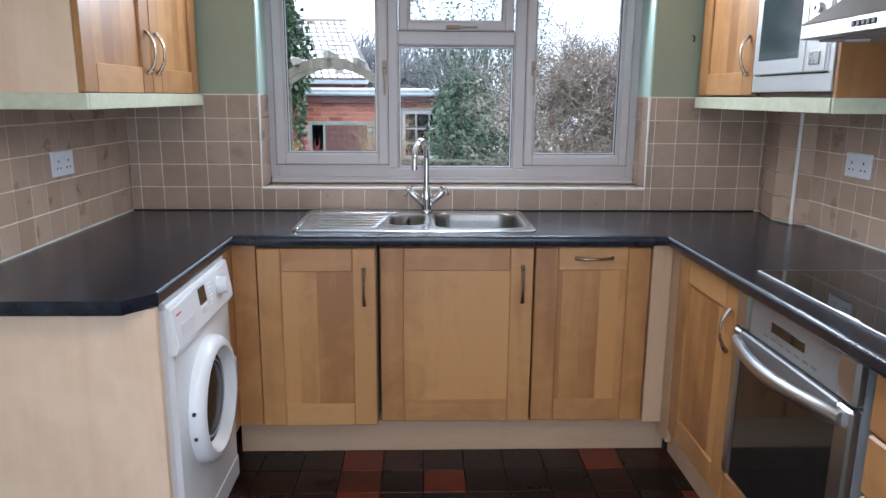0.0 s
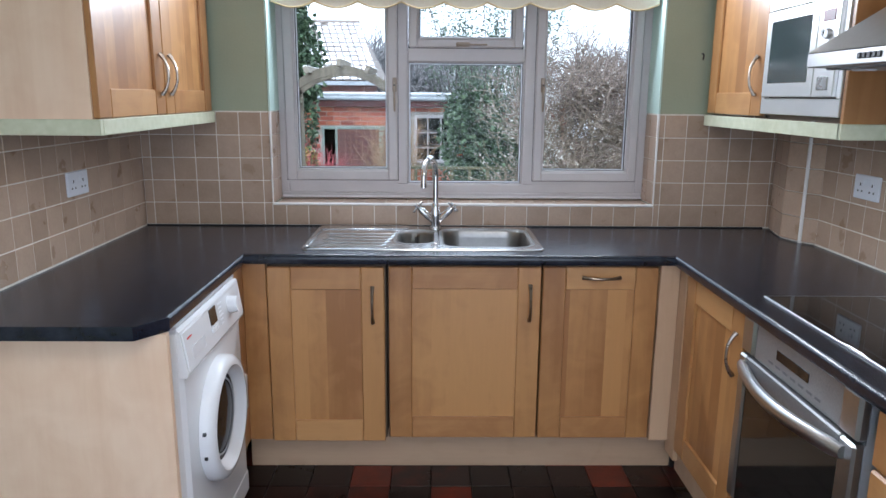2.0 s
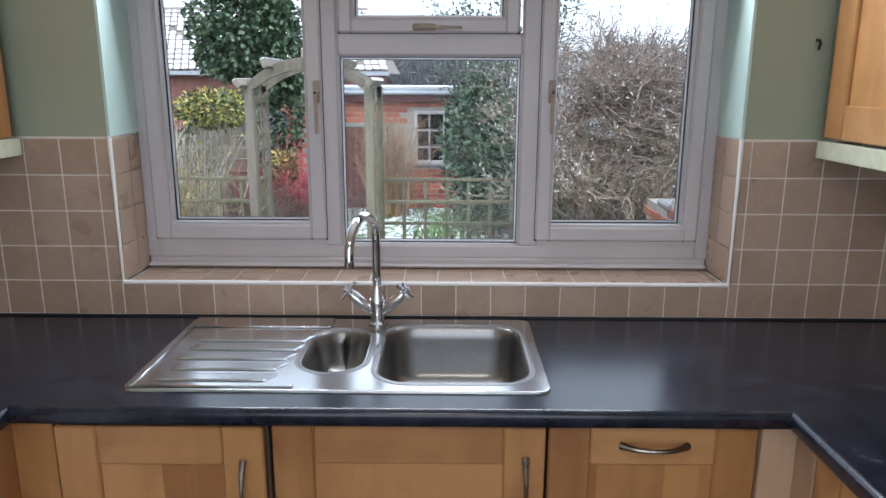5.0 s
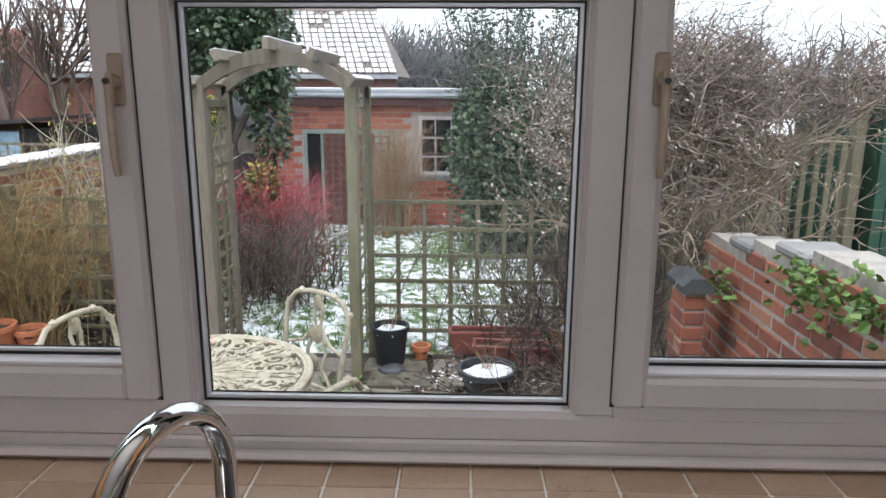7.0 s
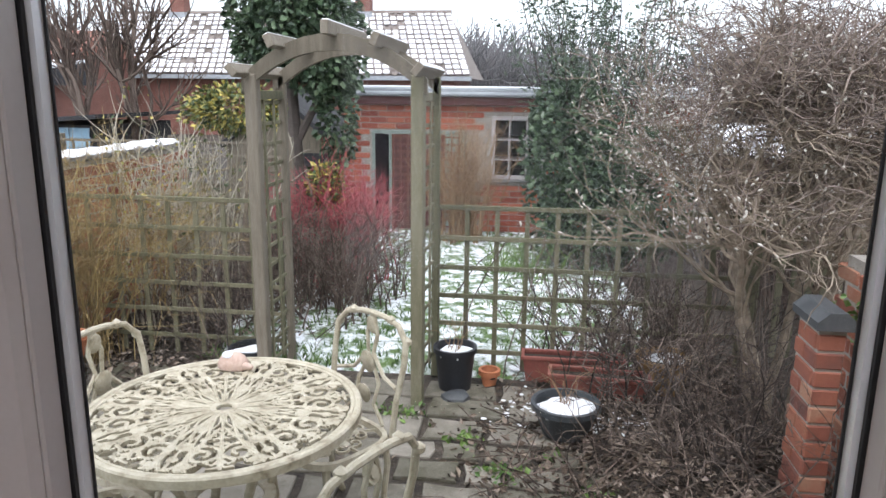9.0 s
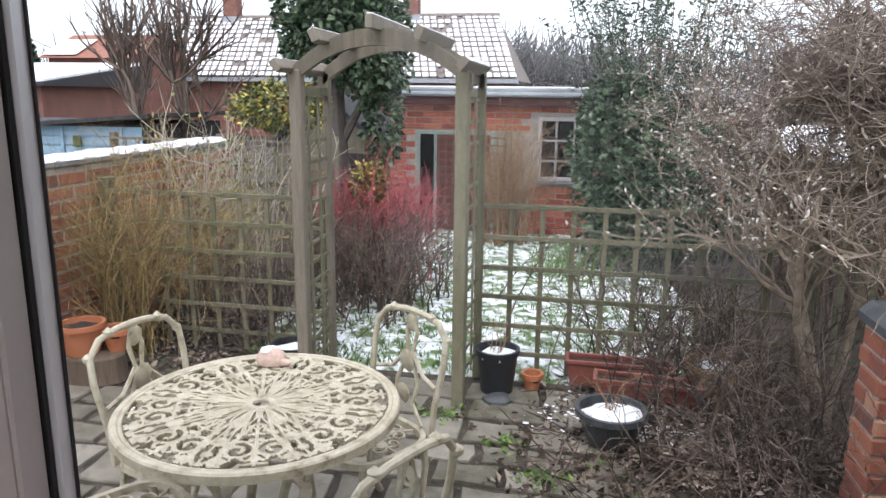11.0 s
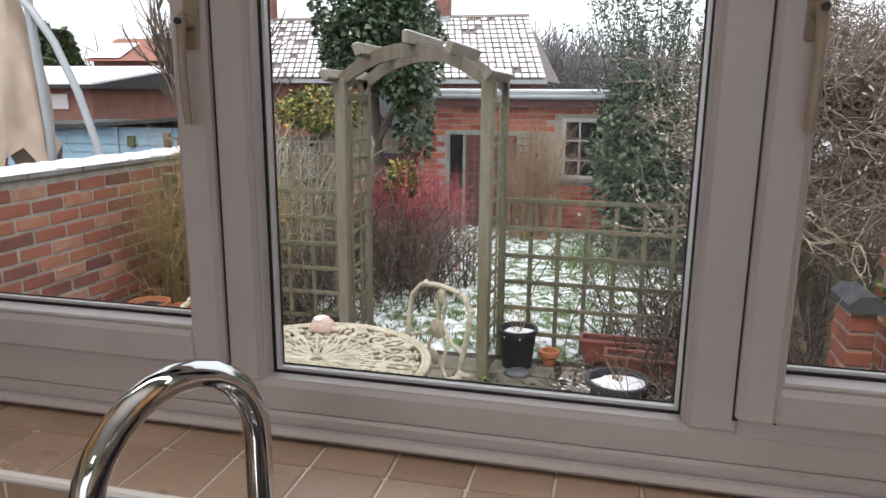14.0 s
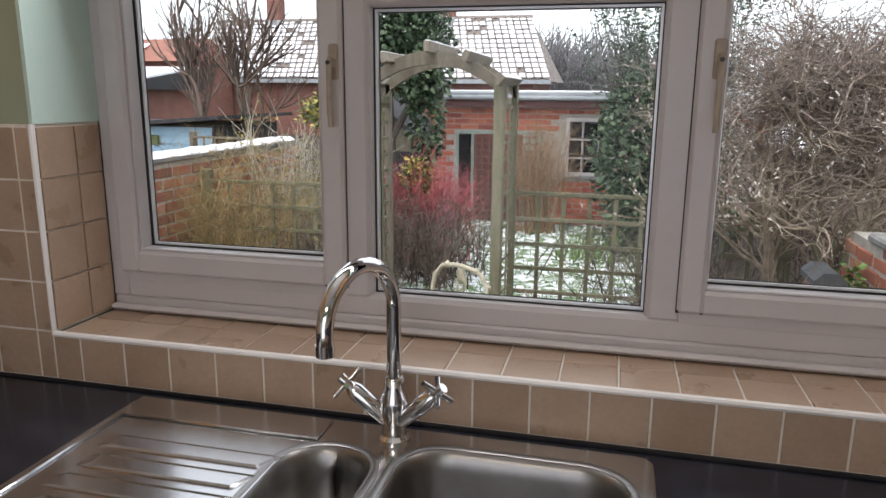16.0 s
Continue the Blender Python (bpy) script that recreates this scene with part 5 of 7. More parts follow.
def paver(key):
    w, h, k = key
    r = random.Random(k * 7 + int(w * 100))
    pts = []
    for cx, cy in ((-1, -1), (0, -1), (1, -1), (1, 0), (1, 1), (0, 1), (-1, 1), (-1, 0)):
        pts.append((cx * (w / 2 - r.uniform(0, 0.025)), cy * (h / 2 - r.uniform(0, 0.025))))
    a = A()
    loft(a, [[(x, y, -0.02) for x, y in pts], [(x, y, 0.014) for x, y in pts], [(x * 0.97, y * 0.97, 0.02) for x, y in pts]])
    return a


# weathered brick walls


def brick_wall(name, label, x_face, y0, y1, z0, tops, outward, thick=0.215, course=0.075, length=0.225):
    """A garden wall along y; tops is a function of y giving the height. The bricks face outward (+1: towards +x)."""
    zt = max(tops(y0), tops(y1), tops((y0 + y1) / 2))
    core = A()
    seg = 24
    for i in range(seg):
        a, b = y0 + (y1 - y0) * i / seg, y0 + (y1 - y0) * (i + 1) / seg
        core.box(x_face - outward * 0.003, x_face - outward * thick, a, b, z0, tops((a + b) / 2) - 0.004)
    w = thing(name, (x_face, (y0 + y1) / 2, z0), label, "wall")
    part("core", core, M_mortar, w, "pale lime mortar")
    r = random.Random(int(abs(x_face) * 100))
    n_course = int((zt - z0) / course)
    for c in range(n_course):
        z = z0 + course / 2 + c * course
        y = y0 + (0.0 if c % 2 else -length / 2)
        while y < y1:
            if z + 0.03 < tops(y + 0.11) and y + 0.2 > y0 and y + 0.02 < y1:
                pieces.append((w, (x_face - outward * (0.030 - r.uniform(0.0, 0.006)), y + length / 2 - 0.005, z), (r.uniform(-0.01, 0.01), 0, r.uniform(-0.012, 0.012)), r.randrange(3) + (10 if length > 0.24 else 0)))
            y += length
    return w


pieces = []
WALL_L = -2.95
wl = brick_wall("garden_wall", "weathered red brick garden wall with snowy coping", WALL_L, 5.0, 8.9, GZ - 0.03, lambda y: 0.95, 1, course=0.088, length=0.255)
for i in range(9):
    part("coping", A().box(WALL_L - 0.23, WALL_L + 0.03, 5.0 + i * 0.435, 5.0 + i * 0.435 + 0.427, 0.947, 0.993, 0.012), M_stone, wl, "weathered coping stone")
sc = A()
rng = random.Random(8)
svs, sfs = [], []
for i in range(61):
    yy = 5.0 + 3.9 * i / 60
    h = 0.022 + 0.014 * rng.random()
    svs += [(WALL_L - 0.22, yy, 0.991), (WALL_L - 0.15, yy, 0.991 + h), (WALL_L - 0.03, yy, 0.991 + h), (WALL_L + 0.02 + 0.02 * rng.random(), yy, 0.987)]
for i in range(60):
    for k in range(3):
        sfs.append((i * 4 + k, i * 4 + k + 1, i * 4 + k + 5, i * 4 + k + 4))
lone("coping_snow", sc.add(svs, sfs), M_snow, "strip of snow lying on the wall coping", "snow", smooth=True)

WALL_R = 1.60
wr = brick_wall("garden_wall", "stepped old brick wall with ivy beside the bed", WALL_R, 3.5, 6.1, GZ - 0.03, lambda y: 0.78 if y > 5.55 else (0.86 if y > 5.0 else 0.93), -1)
for y0, y1, z in ((5.55, 5.8, 0.778), (5.02, 5.3, 0.858)):
    part("coping", A().box(WALL_R - 0.02, WALL_R + 0.23, y0, y1, z, z + 0.045, 0.012), M_stone, wr, "loose coping stone")
pier = thing("brick_pier", (1.44, 5.76, GZ), "red brick pier with a dark slate cap", "pier")
part("core", A().box(1.345, 1.447, 5.665, 5.87, GZ - 0.03, 0.565), M_mortar, pier, "pale lime mortar")
cap_pts = [(1.322, 0.57), (1.472, 0.57), (1.472, 0.602), (1.43, 0.642), (1.364, 0.642), (1.322, 0.602)]
part("cap", A().prism(cap_pts, 5.63, 5.90, "y"), M_slate_cap, pier, "dark chamfered slate cap")
r = random.Random(2)
for c in range(11):
    z = GZ + 0.0375 + c * 0.0765
    for k in range(2):
        if c % 2:
            pieces.append((pier, (1.362, 5.7125 + 0.112 * k, z), (0, 0, r.uniform(-0.01, 0.01)), 5))
    pieces.append((pier, (1.394, 5.679, z), (0, 0, r.uniform(-0.01, 0.01)), 4))
    if not c % 2:
        pieces.append((pier, (1.362, 5.765, z), (0, 0, r.uniform(-0.01, 0.01)), 6))

# ---- rose arch and trellis ----
arch = thing("garden_arch", (-0.85, 6.82, GZ), "weathered timber garden arch with lattice sides and curved top", "arch")
AXL, AXR, AY0, AY1 = -1.292, -0.392, 6.60, 7.06
PT = 1.535
for x in (AXL, AXR):
    for y in (AY0, AY1):
        hw = 0.034 if y == AY0 else 0.022
        xp = x + (0.036 if x == AXR and y == AY1 else 0.0)
        part("post", A().box(xp - hw, xp + hw, y - hw, y + hw, GZ - 0.02, PT, 0.006), M_timber if x < -1 else M_timber_green, arch, "square weathered post")
CX = (AXL + AXR) / 2
for y in (AY0, AY1):
    av, af = [], []
    NA = 20
    for i in range(NA + 1):
        a = math.pi * i / NA
        u = -1 + 2 * i / NA
        xx = CX + u * 0.50
        zc = 1.475 + 0.225 * (1 - abs(u) ** 2.1)
        for dy in (-0.022, 0.022):
            for dz in (-0.043, 0.043):
                av.append((xx, y + dy, zc + dz))
    for i in range(NA):
        b0, b1 = i * 4, (i + 1) * 4
        af += [(b0, b1, b1 + 1, b0 + 1), (b0 + 2, b0 + 3, b1 + 3, b1 + 2), (b0 + 1, b1 + 1, b1 + 3, b0 + 3), (b0, b0 + 2, b1 + 2, b1)]
    af += [(0, 1, 3, 2), (NA * 4, NA * 4 + 2, NA * 4 + 3, NA * 4 + 1)]
    part("curved_beam", A().add(av, af), M_timber, arch, "curved timber beam")
for u in (-0.97, -0.56, 0.02, 0.52, 0.95):
    zc = 1.475 + 0.225 * (1 - abs(u) ** 2.1) + 0.043
    m = Matrix.Translation((CX + u * 0.50, (AY0 + AY1) / 2, zc + 0.018)) @ Matrix.Rotation(u * 0.75, 4, "Y")
    part("rafter", A().box(-0.020, 0.020, -0.42, 0.42, -0.034, 0.034, 0.004, m), M_timber, arch, "cross rafter")
    part("rafter_snow", A().box(-0.016, 0.016, -0.40, 0.36, 0.033, 0.040, 0.003, m), M_snow, arch, "thin snow on the rafter")
for x in (AXL, AXR):
    part("top_rail", A().box(x - 0.018, x + 0.018, AY0 + 0.037, AY1 - 0.037, 1.40, 1.45, 0.004), M_timber_green, arch)
    skew = 0.036 / (AY1 - AY0) if x == AXR else 0.0
    side = Matrix.Translation((x, AY0, 0)) @ Matrix.Rotation(-math.atan(skew), 4, "Z")
    for k in range(2):
        yy = 0.15 + k * 0.155
        part("upright_lath", A().box(-0.006, 0.006, yy - 0.011, yy + 0.011, GZ + 0.12, 1.40, 0.002, side), M_timber_green, arch)
    for k in range(14):
        z = GZ + 0.14 + k * 0.118
        part("cross_lath", A().box(-0.017, -0.006, 0.035, AY1 - AY0 - 0.022, z - 0.011, z + 0.011, 0.002, side), M_timber_green, arch)


def trellis(name, label, xs, zs, y, x_range, z_range):
    t = thing(name, ((x_range[0] + x_range[1]) / 2, y, z_range[0]), label, "trellis", "square trellis panels")
    for x in xs:
        part("upright", A().box(x - 0.015, x + 0.015, y, y + 0.016, z_range[0], z_range[1], 0.002), M_timber_green, t)
    for z in zs:
        part("cross_bar", A().box(x_range[0], x_range[1], y - 0.017, y - 0.001, z - 0.014, z + 0.014, 0.002), M_timber_green, t)
    return t


ZS = [0.77, 0.582, 0.396, 0.215, 0.035, -0.145]
trellis("garden_trellis", "weathered square timber trellis beside the arch and lawn", [-0.35 + 0.182 * i for i in range(11)], ZS, 7.10, (-0.36, 1.50), (GZ + 0.02, 0.785))
trellis("garden_trellis", "weathered square timber trellis in front of the border", [-1.36 - 0.186 * i for i in range(9)], ZS, 7.10, (-2.88, -1.34), (GZ + 0.02, 0.785))
for x in (-2.87, 1.52):
    lone("trellis_post", A().box(x - 0.04, x + 0.04, 7.08, 7.16, GZ - 0.02, 0.86, 0.006), M_timber_green, "mossy square timber trellis post", "post", "trellis posts")

bf_ = thing("boundary_fence", (-3.4, 9.6, GZ), "weathered boarded timber fence with a lattice top", "fence")
for i in range(24):
    part("board", A().box(-4.6 + i * 0.1, -4.506 + i * 0.1, 9.6 + 0.006 * (i % 2), 9.618 + 0.006 * (i % 2), GZ - 0.02, 0.52, 0.003), M_timber, bf_)
for i in range(17):
    part("lath", A().box(-4.6 + i * 0.15 - 0.012, -4.6 + i * 0.15 + 0.012, 9.6, 9.612, 0.52, 0.95, 0.002), M_timber, bf_)
for z in (0.53, 0.67, 0.81, 0.94):
    part("rail", A().box(-4.62, -2.18, 9.584, 9.599, z - 0.013, z + 0.013, 0.002), M_timber, bf_)
for x in (-4.62, -3.4, -2.18):
    part("post", A().box(x - 0.035, x + 0.035, 9.625, 9.69, GZ - 0.02, 1.0, 0.004), M_timber, bf_)

# ---- table and chairs ----
TC = Vector((-0.822, 5.06, GZ))
TZ, TR = 0.372, 0.478
table = thing("garden_table", tuple(TC), "round cast metal garden table in chipped cream paint", "table")


def strip(acc, pts, w, z, h=0.010):
    """A flat cast bar along plan points, closed below."""
    n = len(pts)
    vs, fs = [], []
    for i, (x, y) in enumerate(pts):
        a, b = pts[max(i - 1, 0)], pts[min(i + 1, n - 1)]
        dx, dy = b[0] - a[0], b[1] - a[1]
        q = math.hypot(dx, dy) or 1
        nx, ny = -dy / q * w / 2, dx / q * w / 2
        vs += [(x + nx, y + ny, z - h), (x + nx * 0.7, y + ny * 0.7, z), (x - nx * 0.7, y - ny * 0.7, z), (x - nx, y - ny, z - h)]
    for i in range(n - 1):
        k = i * 4
        for j in range(3):
            fs.append((k + j, k + 4 + j, k + 5 + j, k + 1 + j))
    return acc.add(vs, fs)


def annulus(acc, c, r0, r1, z0, z1, n=64, lip=0.003):
    prof = [(r0, z0), (r0, z1 - lip), (r0 + lip, z1), (r1 - lip, z1), (r1, z1 - lip), (r1, z0)]
    return acc.lathe(prof + [(r0, z0)], c, n, cap=False)


def disc_leaf(acc, c, r, z, n=10, sx=1.0, turn=0.0):
    vs = [(c[0], c[1], z + 0.002)]
    for ring_r, dz in ((0.6, 0.002), (1.0, -0.004)):
        for a in range(n):
            th = 2 * math.pi * a / n
            px, py = r * ring_r * math.cos(th) * sx, r * ring_r * math.sin(th)
            vs.append((c[0] + px * math.cos(turn) - py * math.sin(turn), c[1] + px * math.sin(turn) + py * math.cos(turn), z + dz))
    fs = [(0, 1 + a, 1 + (a + 1) % n) for a in range(n)]
    fs += [(1 + a, 1 + n + a, 1 + n + (a + 1) % n, 1 + (a + 1) % n) for a in range(n)]
    return acc.add(vs, fs)


def spiral(c, r0, turns, a0, sgn, n=18):
    return [(c[0] + r0 * (1 - 0.8 * i / n) * math.cos(a0 + sgn * turns * 6.283 * i / n), c[1] + r0 * (1 - 0.8 * i / n) * math.sin(a0 + sgn * turns * 6.283 * i / n)) for i in range(n + 1)]


bars = []  # the centre lines of the castings and their widths


def broad(pts, w):
    bars.append((pts, w))


tt = A()
annulus(tt, (TC.x, TC.y, 0), TR - 0.028, TR, TZ - 0.034, TZ, 72, 0.006)
annulus(tt, (TC.x, TC.y, 0), TR - 0.040, TR - 0.026, TZ - 0.014, TZ - 0.003, 72)
annulus(tt, (TC.x, TC.y, 0), 0.026, 0.050, TZ - 0.014, TZ - 0.001, 32)
annulus(tt, (TC.x, TC.y, 0), 0.165, 0.173, TZ - 0.013, TZ - 0.004, 56)
P = lambda r_, a: (TC.x + r_ * math.cos(a), TC.y + r_ * math.sin(a))
for k in range(8):
    a = 2 * math.pi * k / 8
    for s in (-1, 1):
        broad([P(0.045 + 0.385 * u, a + s * (0.16 * math.sin(math.pi * u) ** 0.8 + 0.02)) for u in [i / 14 for i in range(15)]], 0.016)
        broad([P(0.05 + 0.20 * u, a + s * 0.10 * math.sin(math.pi * u)) for u in [i / 9 for i in range(10)]], 0.013)
    for s in (-1, 1):
        broad([P(0.05 + 0.26 * u, a + s * (0.035 + 0.05 * u)) for u in [i / 6 for i in range(7)]], 0.010)
        broad([P(0.235, a + s * 0.17)], 2.4 * 0.014)
        broad([P(0.418, a + s * 0.10)], 2.4 * 0.014)
    broad([P(0.045, a), P(0.19, a)], 0.013)
    broad([P(0.285, a)], 2.4 * 0.028)
    broad([P(0.365, a)], 2.4 * 0.018)
    broad([P(0.30, a), P(0.43, a)], 0.014)
    am = a + math.pi / 8
    broad([P(0.05, am), P(0.43, am)], 0.013)
    for s in (-1, 1):
        c = P(0.335, am + s * 0.16)
        broad(spiral(c, 0.062, 1.5, am + s * 2.6, s), 0.016)
        c = P(0.385, am + s * 0.055)
        broad(spiral(c, 0.036, 1.3, am + s * 0.4, -s), 0.014)
        c = P(0.215, am + s * 0.12)
        broad(spiral(c, 0.030, 1.2, am + math.pi, s), 0.013)
        broad([P(0.40, am + s * 0.24)], 2.4 * 0.015)
        broad([P(0.27, am + s * 0.05)], 2.4 * 0.011)
        broad([P(0.165, am + s * 0.06), P(0.25, am + s * 0.21), P(0.33, am + s * 0.30), P(0.43, am + s * 0.26)], 0.014)
for k in range(16):
    # the flowing outer scrolls and the petals about the middle
    a = 2 * math.pi * (k + 0.5) / 16
    s = 1 if k % 2 else -1
    broad([P(0.19 + 0.24 * u, a + s * (0.20 * math.sin(2.4 * u) - 0.1)) for u in [i / 12 for i in range(13)]], 0.011)
    broad(spiral(P(0.395, a + s * 0.03), 0.030, 1.5, a, s, 16), 0.010)
    broad([P(0.048 + 0.115 * u, a + 0.11 * math.sin(math.pi * u)) for u in [i / 7 for i in range(8)]], 0.009)
    broad([P(0.048 + 0.115 * u, a - 0.11 * math.sin(math.pi * u)) for u in [i / 7 for i in range(8)]], 0.009)
# one pierced plate: solid along the castings, with a fine raised lip round every hole
NRAD, NANG, SECT = 84, 512, 8
rads = np.linspace(0.046, TR - 0.030, NRAD + 1)
wedge = NANG // SECT
angs = np.arange(wedge) * 2 * math.pi / NANG
gx = (TC.x + rads[:, None] * np.cos(angs)[None, :]).ravel()
gy = (TC.y + rads[:, None] * np.sin(angs)[None, :]).ravel()
inside = np.full(gx.shape, -1.0)
for pts, w in bars:
    dense = []
    for k in range(max(1, len(pts) - 1)):
        (ax_, ay_), (bx_, by_) = pts[k], pts[min(k + 1, len(pts) - 1)]
        n = max(1, int(math.hypot(bx_ - ax_, by_ - ay_) / 0.004))
        dense += [(ax_ + (bx_ - ax_) * q / n, ay_ + (by_ - ay_) * q / n) for q in range(n + 1)]
    dense = np.array(dense)
    gap = np.sqrt(((gx[:, None] - dense[None, :, 0]) ** 2 + (gy[:, None] - dense[None, :, 1]) ** 2).min(axis=1))
    inside = np.maximum(inside, w * 0.42 - gap)
inside = inside.reshape(NRAD + 1, wedge)
lift = 0.0028 * np.exp(-((inside - 0.0022) / 0.0016) ** 2)
pv, pf = [], []
for k in range(NRAD + 1):
    for a in range(NANG):
        th = 2 * math.pi * a / NANG
        x, y = TC.x + rads[k] * math.cos(th), TC.y + rads[k] * math.sin(th)
        pv.append((x, y, TZ - 0.004 + float(lift[k, a % wedge])))
        pv.append((x, y, TZ - 0.013))
solid = lambda k, a: 0 <= k < NRAD and (inside[k, a % wedge] + inside[k + 1, (a + 1) % wedge]) > 0.0
for k in range(NRAD):
    for a in range(NANG):
        if not solid(k, a):
            continue
        b = (a + 1) % NANG
        p00, p01, p10, p11 = 2 * (k * NANG + a), 2 * (k * NANG + b), 2 * ((k + 1) * NANG + a), 2 * ((k + 1) * NANG + b)
        pf.append((p00, p10, p11, p01))
        if not solid(k + 1, a):
            pf.append((p10, p10 + 1, p11 + 1, p11))
        if not solid(k - 1, a):
            pf.append((p01, p01 + 1, p00 + 1, p00))
        if not solid(k, b):
            pf.append((p11, p11 + 1, p01 + 1, p01))
        if not solid(k, (a - 1) % NANG):
            pf.append((p00, p00 + 1, p10 + 1, p10))
fil = A().add(pv, pf)
top_part = part("tabletop", tt, M_cream, table, "round cast rim and rings", smooth=True)
part("filigree", fil, M_cream, top_part, "pierced flower and scroll castings")
for k in range(4):
    a = math.pi / 4 + math.pi / 2 * k
    leg = [(TC.x + rr * math.cos(a), TC.y + rr * math.sin(a), z) for rr, z in ((0.30, TZ - 0.03), (0.27, TZ - 0.10), (0.17, TZ - 0.28), (0.15, TZ - 0.40), (0.20, TZ - 0.52), (0.28, GZ + 0.06), (0.31, GZ + 0.0))]
    part("leg", A().tube(leg, [0.02, 0.018, 0.016, 0.016, 0.017, 0.018, 0.02], 8), M_cream, table, "curved cast leg", smooth=True)
sh = A()
annulus(sh, (TC.x, TC.y, 0), 0.12, 0.165, TZ - 0.36, TZ - 0.345, 32)
part("lower_ring", sh, M_cream, table, "lower cast ring")

orn = thing("stone_ornament", (-0.935, 5.40, TZ), "small pink stone animal ornament with snow on the table", "ornament")
part("body", A().lathe([(0.0, 0.0), (0.052, 0.002), (0.055, 0.02), (0.045, 0.045), (0.025, 0.062), (0.0, 0.068)], (-0.935, 5.40, TZ), 16, sx=1.15, sy=0.85), M_pink_stone, orn, smooth=True)
part("snout", A().tube([(-0.895, 5.39, TZ + 0.015), (-0.85, 5.385, TZ + 0.012)], [0.022, 0.008], 10), M_pink_stone, orn, smooth=True)
part("snow_cap", A().blob((-0.945, 5.40, TZ + 0.054), 0.034, random.Random(1), 0.4), M_snow, orn, "cap of snow", smooth=True)


def garden_chair():
    """A cast chair facing +y, its base centre at the origin."""
    c = thing("garden_chair", (0, 0, 0), "cast metal garden chair in chipped cream paint with leafy back", "chair", "chairs round the garden table")
    se = A()
    SZ = 0.42
    ol = [(0.20 * math.copysign(abs(math.cos(t)) ** 0.6, math.cos(t)), 0.02 + 0.19 * math.copysign(abs(math.sin(t)) ** 0.6, math.sin(t))) for t in [6.283 * i / 32 for i in range(33)]]
    strip(se, ol, 0.03, SZ, 0.022)
    fl = A()
    for k in range(6):
        a = math.pi / 3 * k
        q = lambda r_, a_: (r_ * math.cos(a_), 0.02 + r_ * math.sin(a_))
        strip(fl, [q(0.02, a), q(0.19, a)], 0.010, SZ - 0.002)
        for s in (-1, 1):
            strip(fl, spiral(q(0.125, a + s * 0.27), 0.042, 1.4, a + s * 2.5, s), 0.010, SZ - 0.002)
        disc_leaf(fl, q(0.10, a), 0.022, SZ, 8, 1.4, a)
    disc_leaf(fl, (0, 0.02), 0.035, SZ)
    seat = part("seat", se, M_cream, c, "rounded cast seat rim")
    part("filigree", fl, M_cream, seat, "pierced scroll seat")
    fr = A()
    back = [(-0.185, -0.15, 0.40), (-0.19, -0.17, 0.55), (-0.205, -0.20, 0.70), (-0.20, -0.215, 0.79), (-0.15, -0.225, 0.845), (-0.07, -0.23, 0.862), (0, -0.232, 0.866)]
    back = back + [(-x, y, z) for x, y, z in back[-2::-1]]
    fr.tube(back, 0.0125, 8)
    bf = part("back_frame", fr, M_cream, c, "arched cast back frame", smooth=True)
    for x, z in ((-0.2, 0.79), (0.2, 0.79), (-0.11, 0.86), (0.11, 0.86)):
        part("bud", A().lathe([(0, -0.022), (0.017, -0.008), (0.018, 0.006), (0, 0.022)], (x, -0.224, z), 10), M_cream, bf, "leaf bud knot", smooth=True)
    sp_ = A()
    for s in (-1, 1):
        sp_.tube([(s * 0.005, -0.23, 0.86), (s * 0.03, -0.225, 0.78), (s * 0.015, -0.215, 0.70), (s * 0.09, -0.20, 0.62), (s * 0.175, -0.185, 0.60)], 0.009, 6)
        sp_.tube([(s * 0.02, -0.21, 0.66), (s * 0.06, -0.20, 0.58), (s * 0.05, -0.18, 0.50), (s * 0.12, -0.165, 0.43)], 0.009, 6)
    part("splat", sp_, M_cream, bf, "branching cast splat", smooth=True)
    for z, r_ in ((0.815, 0.040), (0.665, 0.052), (0.535, 0.045)):
        y = -0.232 + (0.866 - z) * 0.17
        m = Matrix.Rotation(radians(80), 4, "X")
        part("rose", A().lathe([(0.0, 0.014), (r_ * 0.45, 0.012), (r_ * 0.5, 0.006), (r_ * 0.85, 0.008), (r_, -0.002), (r_ * 0.8, -0.008), (0, -0.008)], (0, y, z), 12, m, sx=0.78), M_cream, bf, "cast rose and leaf", smooth=True)
    for x, y, tx, ty in ((-0.165, 0.16, -0.205, 0.215), (0.165, 0.16, 0.205, 0.215), (-0.165, -0.13, -0.20, -0.215), (0.165, -0.13, 0.20, -0.215)):
        part("leg", A().tube([(x, y, 0.41), (x * 1.06, y * 1.05, 0.30), (x * 0.98, y * 0.98, 0.15), (tx, ty, 0.0)], [0.016, 0.013, 0.012, 0.016], 8), M_cream, c, "cabriole cast leg", smooth=True)
    return c


def seat_at(x, y, tx, ty):
    """Stands at (x, y) and faces (tx, ty)."""
    return pose(x, y, GZ, 0, 0, math.degrees(math.atan2(ty - y, tx - x)) - 90)


chair = garden_chair()
chair.matrix_basis = seat_at(-0.535, 5.38, -0.90, 4.85)
for x, y, tx, ty in ((-1.16, 5.13, -0.74, 5.02), (-0.355, 4.56, -1.245, 5.02), (-1.10, 4.66, -0.78, 5.1)):
    copy_thing(chair, seat_at(x, y, tx, ty))

